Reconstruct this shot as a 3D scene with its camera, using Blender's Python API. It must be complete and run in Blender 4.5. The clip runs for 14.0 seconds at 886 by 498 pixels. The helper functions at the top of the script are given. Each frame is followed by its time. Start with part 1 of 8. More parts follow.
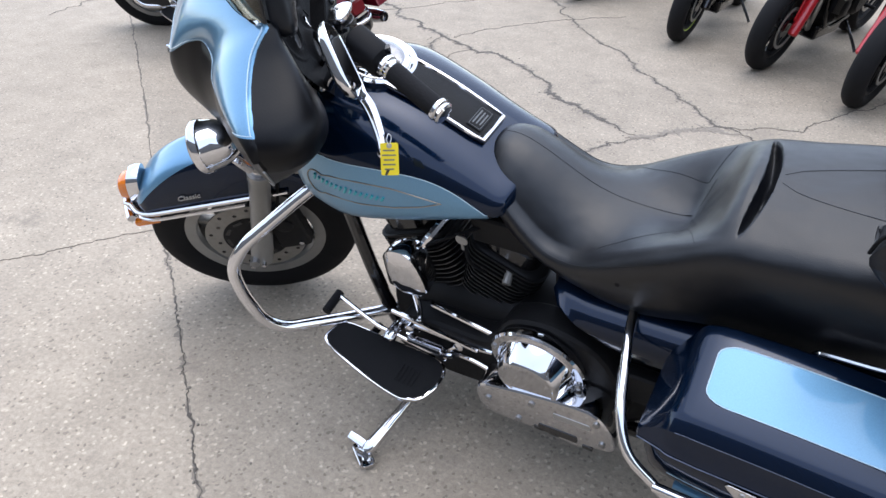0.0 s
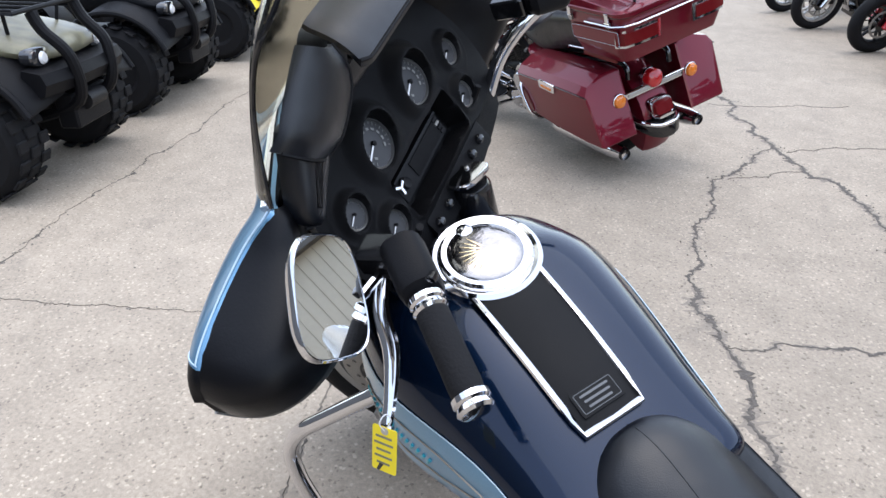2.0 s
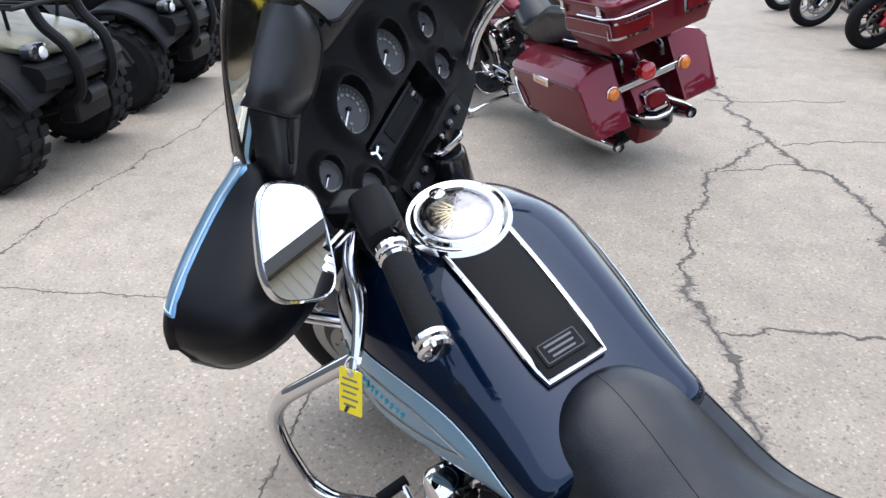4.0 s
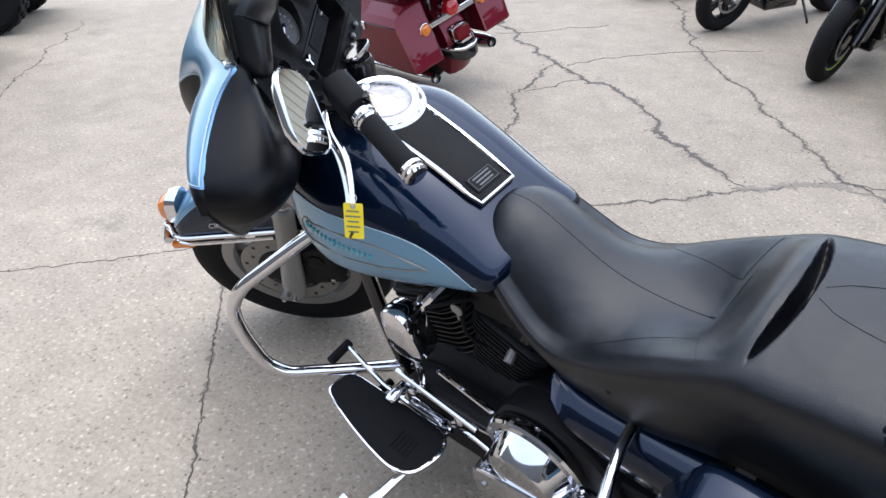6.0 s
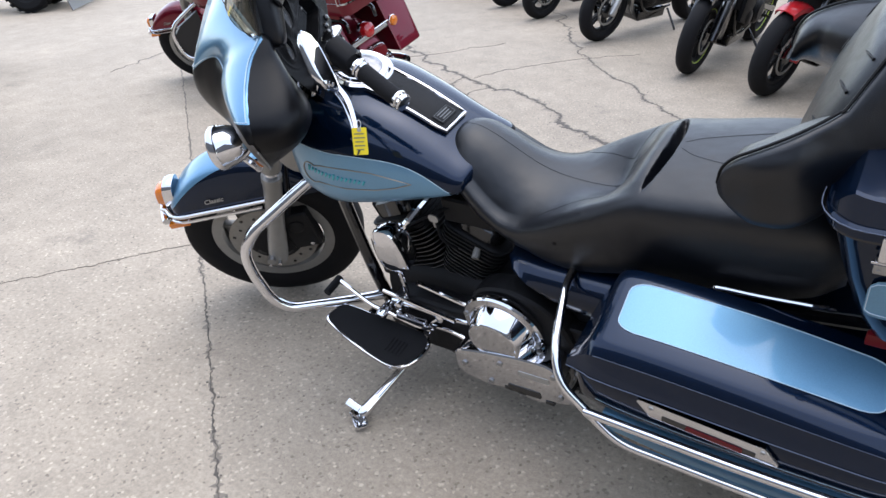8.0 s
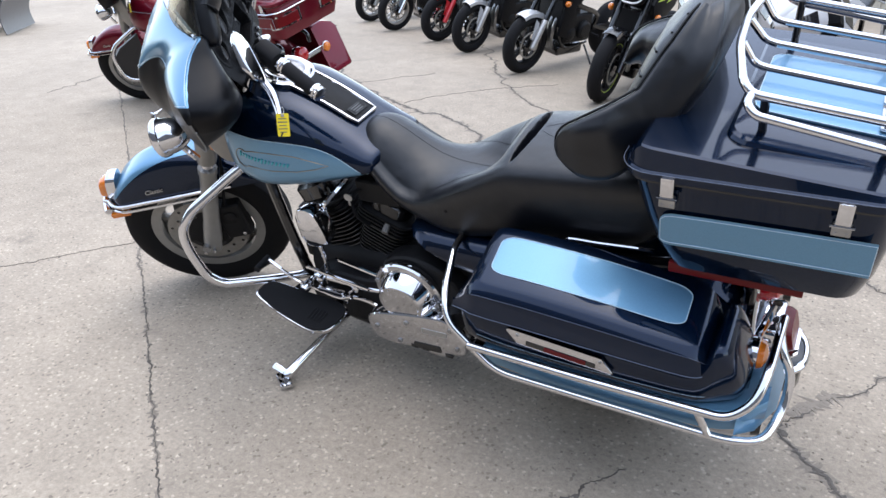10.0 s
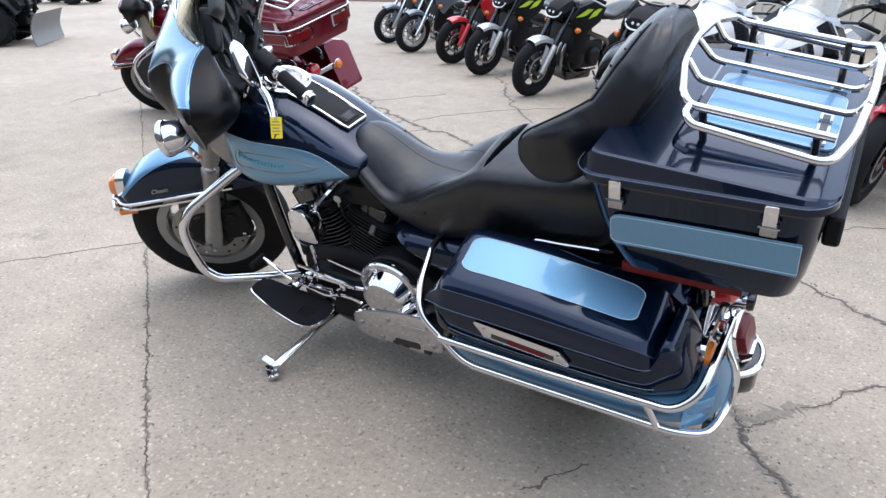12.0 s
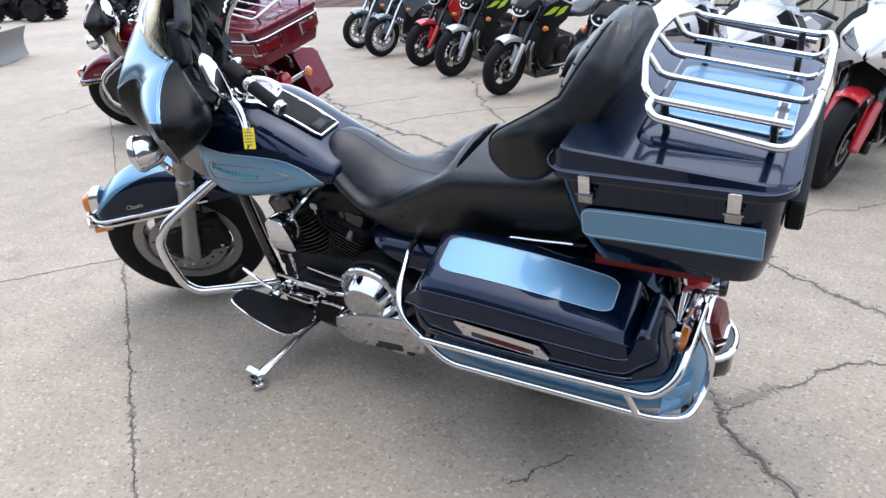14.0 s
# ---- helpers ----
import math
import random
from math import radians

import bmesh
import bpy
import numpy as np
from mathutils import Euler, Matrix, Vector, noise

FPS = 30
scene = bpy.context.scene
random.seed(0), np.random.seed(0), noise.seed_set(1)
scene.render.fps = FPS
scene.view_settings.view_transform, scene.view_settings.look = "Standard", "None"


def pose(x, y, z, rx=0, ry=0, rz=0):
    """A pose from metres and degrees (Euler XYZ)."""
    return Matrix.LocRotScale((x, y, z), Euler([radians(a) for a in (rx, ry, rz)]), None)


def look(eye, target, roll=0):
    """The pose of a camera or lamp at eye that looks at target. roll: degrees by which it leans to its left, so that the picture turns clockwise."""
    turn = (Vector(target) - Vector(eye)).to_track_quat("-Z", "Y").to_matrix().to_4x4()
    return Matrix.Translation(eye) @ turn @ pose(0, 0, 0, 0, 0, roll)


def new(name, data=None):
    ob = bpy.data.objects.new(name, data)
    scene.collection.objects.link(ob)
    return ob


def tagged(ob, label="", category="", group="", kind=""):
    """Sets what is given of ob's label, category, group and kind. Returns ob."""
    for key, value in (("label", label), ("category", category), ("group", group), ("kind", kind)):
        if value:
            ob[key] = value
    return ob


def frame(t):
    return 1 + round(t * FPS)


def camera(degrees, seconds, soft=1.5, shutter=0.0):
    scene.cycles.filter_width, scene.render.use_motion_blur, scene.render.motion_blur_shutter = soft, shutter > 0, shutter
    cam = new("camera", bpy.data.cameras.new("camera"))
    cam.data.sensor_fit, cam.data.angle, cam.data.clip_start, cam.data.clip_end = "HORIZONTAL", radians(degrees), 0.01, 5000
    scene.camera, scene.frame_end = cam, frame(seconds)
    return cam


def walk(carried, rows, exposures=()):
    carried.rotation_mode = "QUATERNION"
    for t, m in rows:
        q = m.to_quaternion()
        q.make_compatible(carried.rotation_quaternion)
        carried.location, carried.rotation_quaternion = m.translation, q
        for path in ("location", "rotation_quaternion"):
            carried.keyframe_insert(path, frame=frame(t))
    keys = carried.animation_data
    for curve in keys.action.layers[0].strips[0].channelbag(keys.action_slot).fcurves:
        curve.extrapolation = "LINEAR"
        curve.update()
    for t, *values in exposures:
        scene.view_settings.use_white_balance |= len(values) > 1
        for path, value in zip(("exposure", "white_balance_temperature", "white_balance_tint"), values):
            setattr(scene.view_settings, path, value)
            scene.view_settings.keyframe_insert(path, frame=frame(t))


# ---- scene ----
cam = camera(65.1, 14.0)
PATH = [
    (0, (0.112, 0.076, 1.453), (-0.727, 1.546, 0.388), -0.3),
    (0.5, (0.052, 0.268, 1.448), (-0.91, 1.67, 0.394), 0.5),
    (1, (-0.029, 0.441, 1.451), (-0.989, 1.819, 0.365), 2.6),
    (1.5, (-0.019, 0.649, 1.469), (-1.307, 1.739, 0.395), -1.5),
    (2, (0.003, 0.795, 1.489), (-1.524, 1.696, 0.563), -0.4),
    (2.2, (0.017, 0.809, 1.5), (-1.571, 1.672, 0.643), -0.6),
    (4.3, (0.09, 0.806, 1.436), (-1.42, 1.709, 0.486), -0.5),
    (4.5, (0.101, 0.796, 1.433), (-1.383, 1.712, 0.454), -0.2),
    (5, (0.127, 0.67, 1.448), (-1.263, 1.691, 0.436), -0.4),
    (5.5, (0.167, 0.468, 1.453), (-1.111, 1.616, 0.428), -3.9),
    (6, (0.229, 0.396, 1.452), (-0.925, 1.671, 0.431), -1.2),
    (6.5, (0.309, 0.371, 1.392), (-0.89, 1.608, 0.375), 0.9),
    (7, (0.321, 0.229, 1.401), (-0.92, 1.447, 0.414), -1.1),
    (7.5, (0.346, -0.013, 1.377), (-0.692, 1.344, 0.337), -4.2),
    (8, (0.433, -0.103, 1.418), (-0.56, 1.361, 0.486), -3.4),
    (8.5, (0.607, -0.127, 1.377), (-0.384, 1.359, 0.478), -4.3),
    (8.7, (0.653, -0.129, 1.365), (-0.32, 1.377, 0.48), -5.4),
    (10.8, (0.752, -0.476, 1.408), (-0.074, 1.16, 0.608), 1.1),
    (11, (0.787, -0.455, 1.385), (-0.08, 1.167, 0.601), 1.7),
    (11.5, (0.84, -0.44, 1.383), (-0.08, 1.165, 0.624), 1.3),
    (12, (0.865, -0.438, 1.382), (-0.056, 1.155, 0.598), 0.3),
    (12.5, (0.882, -0.438, 1.378), (0.013, 1.178, 0.582), -0.2),
    (13, (0.89, -0.434, 1.376), (0.053, 1.181, 0.544), -1.0),
    (13.5, (0.889, -0.438, 1.384), (0.053, 1.178, 0.555), -1.8),
    (14, (0.885, -0.456, 1.391), (0.013, 1.166, 0.611), -1.8),
]
walk(cam, [(t, look(eye, target, roll)) for t, eye, target, roll in PATH])

# ---- world, sun ----
world = bpy.data.worlds.new("world")
scene.world = world
world.use_nodes = True
wn, wl = world.node_tree.nodes, world.node_tree.links
SUN_EL, SUN_AZ = radians(85), radians(8)
sky = wn.new("ShaderNodeTexSky")
sky.sky_type, sky.sun_disc = "NISHITA", False
sky.sun_elevation, sky.sun_rotation = SUN_EL, SUN_AZ
sky.dust_density, sky.air_density, sky.ozone_density = 1.2, 1.0, 1.0
grey = wn.new("ShaderNodeHueSaturation")
grey.inputs["Saturation"].default_value = 0.62
wl.new(sky.outputs[0], grey.inputs["Color"])
wl.new(grey.outputs[0], wn["Background"].inputs[0])
wn["Background"].inputs[1].default_value = 0.57
sun = new("sun", bpy.data.lights.new("sun", "SUN"))
sun.data.energy, sun.data.angle, sun.data.color = 1.37, radians(85), (0.93, 0.97, 1.0)
sun.matrix_world = look((0, 0, 0), (-math.sin(SUN_AZ) * math.cos(SUN_EL), -math.cos(SUN_AZ) * math.cos(SUN_EL), -math.sin(SUN_EL)))

# ---- materials ----
def material(name, color, rough=0.5, metal=0.0, coat=0.0, scale=40.0, vary=0.12, bump=0.0, bump_scale=200.0, spec=0.5, alpha=1.0, transmission=0.0, wave=0.0):
    """A surface with cloudy colour and roughness variation and a fine relief."""
    m = bpy.data.materials.new(name)
    m.use_nodes = True
    n, l = m.node_tree.nodes, m.node_tree.links
    b = n["Principled BSDF"]
    b.inputs["Metallic"].default_value = metal
    b.inputs["Coat Weight"].default_value = coat
    b.inputs["Coat Roughness"].default_value = 0.03
    b.inputs["Specular IOR Level"].default_value = spec
    b.inputs["Transmission Weight"].default_value = transmission
    b.inputs["Alpha"].default_value = alpha
    co = n.new("ShaderNodeTexCoord")
    tex = n.new("ShaderNodeTexNoise")
    tex.inputs["Scale"].default_value, tex.inputs["Detail"].default_value = scale, 6
    l.new(co.outputs["Object"], tex.inputs["Vector"])
    ramp = n.new("ShaderNodeMapRange")
    ramp.inputs["To Min"].default_value, ramp.inputs["To Max"].default_value = 1 - vary, 1 + vary
    l.new(tex.outputs["Fac"], ramp.inputs["Value"])
    mul = n.new("ShaderNodeVectorMath")
    mul.operation = "SCALE"
    mul.inputs[0].default_value = color[:3]
    l.new(ramp.outputs[0], mul.inputs["Scale"])
    l.new(mul.outputs[0], b.inputs["Base Color"])
    rr = n.new("ShaderNodeMapRange")
    rr.inputs["To Min"].default_value, rr.inputs["To Max"].default_value = max(0.0, rough * 0.8), min(1.0, rough * 1.25)
    l.new(tex.outputs["Fac"], rr.inputs["Value"])
    l.new(rr.outputs[0], b.inputs["Roughness"])
    if bump:
        fine = n.new("ShaderNodeTexNoise")
        fine.inputs["Scale"].default_value, fine.inputs["Detail"].default_value = bump_scale, 3
        l.new(co.outputs["Object"], fine.inputs["Vector"])
        bu = n.new("ShaderNodeBump")
        bu.inputs["Strength"].default_value, bu.inputs["Distance"].default_value = bump, 0.002
        l.new(fine.outputs["Fac"], bu.inputs["Height"])
        l.new(bu.outputs[0], b.inputs["Normal"])
        if wave:
            slow = n.new("ShaderNodeTexNoise")
            slow.inputs["Scale"].default_value, slow.inputs["Detail"].default_value = 11, 2
            l.new(co.outputs["Object"], slow.inputs["Vector"])
            b2 = n.new("ShaderNodeBump")
            b2.inputs["Strength"].default_value, b2.inputs["Distance"].default_value = 0.6, wave
            l.new(slow.outputs["Fac"], b2.inputs["Height"])
            l.new(b2.outputs[0], bu.inputs["Normal"])
    return m


NAVY = material("navy_paint", (0.0020, 0.0092, 0.0275), 0.22, 0.6, 0.62, 300, 0.14, spec=0.06)
SKYBLUE = material("light_blue_paint", (0.122, 0.272, 0.420), 0.36, 0.62, 0.7, 400, 0.15)
MAROON = material("maroon_paint", (0.125, 0.0045, 0.014), 0.30, 0.45, 0.6, 300, 0.2, spec=0.1)
CHROME = material("chrome", (0.66, 0.66, 0.68), 0.06, 1.0, 0, 30, 0.06)
ALU = material("brushed_aluminium", (0.48, 0.47, 0.45), 0.38, 0.7, 0, 60, 0.15, 0.15, 600)
SILVER = material("silver_paint", (0.27, 0.262, 0.245), 0.4, 0.4, 0.3, 40, 0.12)
RUBBER = material("tyre_rubber", (0.009, 0.009, 0.010), 0.75, 0, 0, 20, 0.35, 0.5, 250, spec=0.16)
VINYL = material("black_vinyl", (0.0025, 0.0034, 0.0058), 0.33, 0, 0, 12, 0.3, 0.25, 700, spec=0.50, wave=0.008)
MAT_BLACK = material("console_vinyl", (0.0045, 0.0047, 0.0056), 0.5, 0, 0, 12, 0.3, 0.4, 900, spec=0.16)
DASH = material("dash_vinyl", (0.0030, 0.0030, 0.0036), 0.55, 0, 0, 12, 0.3, 0.4, 900, spec=0.10)
BRA = material("satin_black", (0.0025, 0.0025, 0.0034), 0.36, 0, 0, 10, 0.2, 0.10, 300, spec=0.20)
PLASTIC = material("black_plastic", (0.006, 0.006, 0.007), 0.5, 0, 0, 30, 0.25, 0.2, 500, spec=0.12)
GLOSSBLACK = material("gloss_black", (0.005, 0.005, 0.006), 0.18, 0, 0.4, 30, 0.2)
ENGINE = material("black_engine_finish", (0.007, 0.007, 0.008), 0.5, 0.1, 0, 50, 0.4, 0.4, 300, spec=0.25)
STEEL = material("polished_steel", (0.34, 0.34, 0.34), 0.3, 0.9, 0, 50, 0.2)
AMBER = material("amber_lens", (0.65, 0.17, 0.012), 0.15, 0, 0.8, 60, 0.15)
REDLENS = material("red_lens", (0.11, 0.003, 0.005), 0.3, 0, 0.1, 60, 0.15, spec=0.2)
BRIGHTRED = material("bright_red_lens", (0.42, 0.008, 0.012), 0.15, 0, 0.6, 60, 0.15)
PEARL = material("pearl_silver_paint", (0.50, 0.51, 0.53), 0.3, 0.35, 0.6, 60, 0.06)
WHITE = material("white_paint", (0.70, 0.70, 0.70), 0.3, 0, 0.6, 60, 0.05)
RED = material("red_paint", (0.45, 0.012, 0.018), 0.3, 0, 0.8, 60, 0.15)
LIME = material("lime_paint", (0.45, 0.62, 0.03), 0.35, 0, 0.6, 60, 0.12)
GREYPAINT = material("slate_paint", (0.10, 0.13, 0.16), 0.3, 0.2, 0.7, 60, 0.12)
YELLOW = material("yellow_card", (0.80, 0.62, 0.02), 0.6, 0, 0, 30, 0.08)
INK = material("black_ink", (0.03, 0.028, 0.02), 0.7, 0, 0, 30, 0.1)
TEAL = material("teal_script", (0.02, 0.35, 0.42), 0.35, 0, 0.6, 60, 0.1)
GOLD = material("gold_pinstripe", (0.30, 0.27, 0.22), 0.35, 0.3, 0.6, 60, 0.1)
DULL = material("violet_grey_pinstripe", (0.10, 0.12, 0.17), 0.4, 0, 0.6, 60, 0.1)
PALE = material("pale_pinstripe", (0.42, 0.56, 0.66), 0.35, 0, 0.6, 60, 0.1)
OLIVE = material("tan_plastic", (0.15, 0.14, 0.09), 0.4, 0, 0.2, 11, 0.95)
DARKGREY = material("dark_grey_plastic", (0.007, 0.0075, 0.009), 0.5, 0, 0, 30, 0.2, 0.2, 400, spec=0.13)
GLASSDARK = material("gauge_glass_black", (0.02, 0.02, 0.022), 0.06, 0, 1.0, 60, 0.1)
GAUGE = material("gauge_face", (0.016, 0.016, 0.018), 0.5, 0, 0, 60, 0.1)
ENGRAVED = material("engraved_chrome", (0.34, 0.32, 0.31), 0.16, 1.0, 0, 45, 0.30, 0.5, 55, wave=0.004)
MIRROR = material("mirror_glass", (0.86, 0.87, 0.87), 0.01, 1.0, 0, 30, 0.02)
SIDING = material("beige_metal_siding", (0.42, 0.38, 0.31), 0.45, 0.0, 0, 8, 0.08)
# dark tone for the unseen wall added behind the camera
REFLECT_DARK = material("dark_reflection_wall", (0.10, 0.10, 0.105), 0.45, 0.0, 0, 8, 0.10)
BRONZE = material("engraved_gold", (0.72, 0.60, 0.38), 0.2, 1.0, 0, 25, 0.15)
SMOKE = material("smoked_windshield", (0.55, 0.52, 0.42), 0.03, 0, 0, 30, 0.03, transmission=1.0)
CLEAR = material("clear_windscreen", (0.85, 0.87, 0.88), 0.03, 0, 0, 30, 0.03, transmission=1.0)
DISC = material("worn_steel_disc", (0.26, 0.245, 0.22), 0.42, 0.4, 0, 60, 0.25, 0.2, 500)
FIN = material("fin_edge_metal", (0.16, 0.16, 0.16), 0.4, 0.6, 0, 60, 0.5)
PLOWGREY = material("scuffed_grey_steel", (0.13, 0.13, 0.135), 0.5, 0.3, 0, 9, 0.3, 0.2, 200)
ROOF = material("dark_metal_roof", (0.055, 0.052, 0.05), 0.45, 0.2, 0, 4, 0.12)
TEXTGREY = material("faded_grey_print", (0.12, 0.125, 0.13), 0.7, 0, 0, 60, 0.2)
MARKS = material("dial_print", (0.17, 0.17, 0.16), 0.6, 0, 0, 60, 0.1)

# ---- modelling helpers ----
def part(name, bm, mat, parent=None, label="", smooth=35, m=None):
    """Links a bmesh as one mesh object, under a thing or a part."""
    if m is not None:
        bm.transform(m)
    bmesh.ops.recalc_face_normals(bm, faces=bm.faces)
    me = bpy.data.meshes.new(name)
    bm.to_mesh(me)
    bm.free()
    for some in mat if isinstance(mat, (list, tuple)) else (mat,):
        me.materials.append(some)
    if smooth:
        me.shade_smooth()
        me.set_sharp_from_angle(angle=radians(smooth))
    ob = new(name, me)
    if parent is not None:
        ob.parent = parent
    if label:
        ob["label"] = label
    return ob


def thing(name, label, category, m=None, group="", kind=""):
    ob = new(name)
    ob.empty_display_size = 0.1
    if m is not None:
        ob.matrix_world = m
    return tagged(ob, label, category, group, kind)


def spline(pts, per=6, closed=False):
    """A smooth line through the points."""
    p = [Vector(q) for q in pts]
    n, out = len(p), []
    for i in range(n if closed else n - 1):
        if closed:
            a, b, c, d = p[i - 1], p[i], p[(i + 1) % n], p[(i + 2) % n]
        else:
            a, b, c, d = p[max(i - 1, 0)], p[i], p[i + 1], p[min(i + 2, n - 1)]
        for k in range(per):
            t = k / per
            out.append(0.5 * ((2 * b) + (c - a) * t + (2 * a - 5 * b + 4 * c - d) * t * t + (3 * b - a - 3 * c + d) * t ** 3))
    if not closed:
        out.append(p[-1])
    return out


def lerp_table(rows, x):
    """Row values at x, between the rows (first entry is x), eased."""
    if x <= rows[0][0]:
        return rows[0][1:]
    for a, b in zip(rows, rows[1:]):
        if x <= b[0]:
            t = (x - a[0]) / (b[0] - a[0])
            return [u + (v - u) * t for u, v in zip(a[1:], b[1:])]
    return rows[-1][1:]


def smooth_table(rows, n):
    """n rows spaced along a smooth curve through all columns."""
    k = len(rows) - 1
    arr = np.array(rows, float)
    out = []
    for i in range(n):
        s = i / (n - 1) * k
        j = min(int(s), k - 1)
        t = s - j
        a, b, c, d = arr[max(j - 1, 0)], arr[j], arr[j + 1], arr[min(j + 2, k)]
        out.append(0.5 * (2 * b + (c - a) * t + (2 * a - 5 * b + 4 * c - d) * t * t + (3 * b - a - 3 * c + d) * t ** 3))
    return out


def loft(rings, closed=True, caps=True, bm=None, around=False):
    """A skin over rings of equally many points."""
    bm = bm or bmesh.new()
    vs = [[bm.verts.new(p) for p in r] for r in rings]
    n = len(vs[0])
    pairs = list(zip(vs, vs[1:])) + ([(vs[-1], vs[0])] if around else [])
    for a, b in pairs:
        for i in range(n if closed else n - 1):
            j = (i + 1) % n
            try:
                bm.faces.new((a[i], a[j], b[j], b[i]))
            except ValueError:
                pass
    if caps and not around:
        for r in (vs[0], vs[-1]):
            if closed:
                try:
                    bm.faces.new(r)
                except ValueError:
                    pass
    return bm


def tube(pts, r, n=10, per=6, smooth=True, bm=None, closed=False, flat=1.0):
    """A bar along a line. r: a radius or one for each point given."""
    rs = r if isinstance(r, (list, tuple)) else [r] * len(pts)
    if smooth and len(pts) > 2:
        line = spline(pts, per, closed)
        m = len(line) - (0 if closed else 1)
        rs = [lerp_table([(i,) + (v,) for i, v in enumerate(list(rs) + ([rs[0]] if closed else []))], k / per)[0] for k in range(len(line))]
    else:
        line = [Vector(p) for p in pts]
    rings, up = [], None
    for i, p in enumerate(line):
        if closed:
            d = line[(i + 1) % len(line)] - line[i - 1]
        else:
            d = line[min(i + 1, len(line) - 1)] - line[max(i - 1, 0)]
        d.normalize()
        if up is None:
            up = d.orthogonal().normalized() if abs(d.z) > 0.95 else d.cross((0, 0, 1)).normalized()
        side = (up - d * up.dot(d)).normalized()
        up = side
        other = d.cross(side)
        rings.append([p + (side * math.cos(2 * math.pi * k / n) + other * math.sin(2 * math.pi * k / n) * flat) * rs[i] for k in range(n)])
    return loft(rings, True, not closed, bm, around=closed)


def bend(pts, radius, seg=5):
    """The line with its inner corners rounded."""
    p = [Vector(q) for q in pts]
    out = [p[0]]
    for a, b, c in zip(p, p[1:], p[2:]):
        u, v = (a - b), (c - b)
        r = min(radius, u.length * 0.45, v.length * 0.45)
        s, e = b + u.normalized() * r, b + v.normalized() * r
        for k in range(seg + 1):
            t = k / seg
            out.append(s * (1 - t) ** 2 + b * 2 * t * (1 - t) + e * t * t)
    return out + [p[-1]]


def pipe(pts, r, radius=0.05, n=10, bm=None):
    return tube(bend(pts, radius), r, n, smooth=False, bm=bm)


def lathe(profile, centre=(0, 0, 0), axis=(0, 1, 0), n=32, bm=None):
    """A turned form. Profile: (along the axis, radius)."""
    q = Vector(axis).to_track_quat("Z", "Y").to_matrix()
    c = Vector(centre)
    rings = [[c + q @ Vector((max(r, 1e-4) * math.cos(2 * math.pi * k / n), max(r, 1e-4) * math.sin(2 * math.pi * k / n), a)) for k in range(n)] for a, r in profile]
    return loft(rings, True, True, bm)


def hollow(bm):
    """Open the two ends of a turned form."""
    bmesh.ops.delete(bm, geom=[f for f in bm.faces if len(f.verts) > 4], context="FACES_ONLY")
    return bm


def box(cx, cy, cz, sx, sy, sz, bevel=0.0, seg=2, bm=None, m=None):
    own = bmesh.new()
    bmesh.ops.create_cube(own, size=1.0, matrix=Matrix.Translation((cx, cy, cz)) @ Matrix.Diagonal((sx, sy, sz, 1)))
    if bevel:
        bmesh.ops.bevel(own, geom=own.edges[:], offset=bevel, segments=seg, profile=0.7, affect="EDGES")
    if m is not None:
        own.transform(m)
    if bm is None:
        return own
    join(bm, own)
    return bm


def join(bm, other):
    me = bpy.data.meshes.new("tmp")
    other.to_mesh(me)
    other.free()
    bm.from_mesh(me)
    bpy.data.meshes.remove(me)
    return bm


def slab(outline, thick, m=None, bevel=0.0, seg=2, holes=()):
    """A plate from a flat outline (x, y), thick along z, optionally posed."""
    bm = bmesh.new()
    f = bm.faces.new([bm.verts.new((x, y, 0)) for x, y in outline])
    r = bmesh.ops.extrude_face_region(bm, geom=[f])
    bmesh.ops.translate(bm, verts=[v for v in r["geom"] if isinstance(v, bmesh.types.BMVert)], vec=(0, 0, thick))
    bmesh.ops.recalc_face_normals(bm, faces=bm.faces)
    if bevel:
        rim = [e for e in bm.edges if len(e.link_faces) == 2 and e.calc_face_angle(0) > 1.0 and abs(e.verts[0].co.z - e.verts[1].co.z) < 1e-6]
        bmesh.ops.bevel(bm, geom=rim, offset=bevel, segments=seg, profile=0.6, affect="EDGES")
    if m is not None:
        bm.transform(m)
    return bm


def axes(origin, xdir, ydir):
    """The pose with these x and y directions."""
    x = Vector(xdir).normalized()
    z = x.cross(Vector(ydir)).normalized()
    y = z.cross(x)
    return Matrix(((x.x, y.x, z.x, origin[0]), (x.y, y.y, z.y, origin[1]), (x.z, y.z, z.z, origin[2]), (0, 0, 0, 1)))


def rounded(w, h, r, n=5, cx=0.0, cy=0.0):
    """The outline of a rectangle with round corners."""
    out = []
    for sx, sy, a0 in ((1, 1, 0), (-1, 1, 90), (-1, -1, 180), (1, -1, 270)):
        for k in range(n + 1):
            a = radians(a0 + 90 * k / n)
            out.append((cx + sx * (w / 2 - r) + r * math.cos(a), cy + sy * (h / 2 - r) + r * math.sin(a)))
    return out


def oval(w, h, n=24, p=2.0):
    """A superellipse outline."""
    out = []
    for k in range(n):
        c, s = math.cos(2 * math.pi * k / n), math.sin(2 * math.pi * k / n)
        out.append((w * math.copysign(abs(c) ** (2 / p), c), h * math.copysign(abs(s) ** (2 / p), s)))
    return out


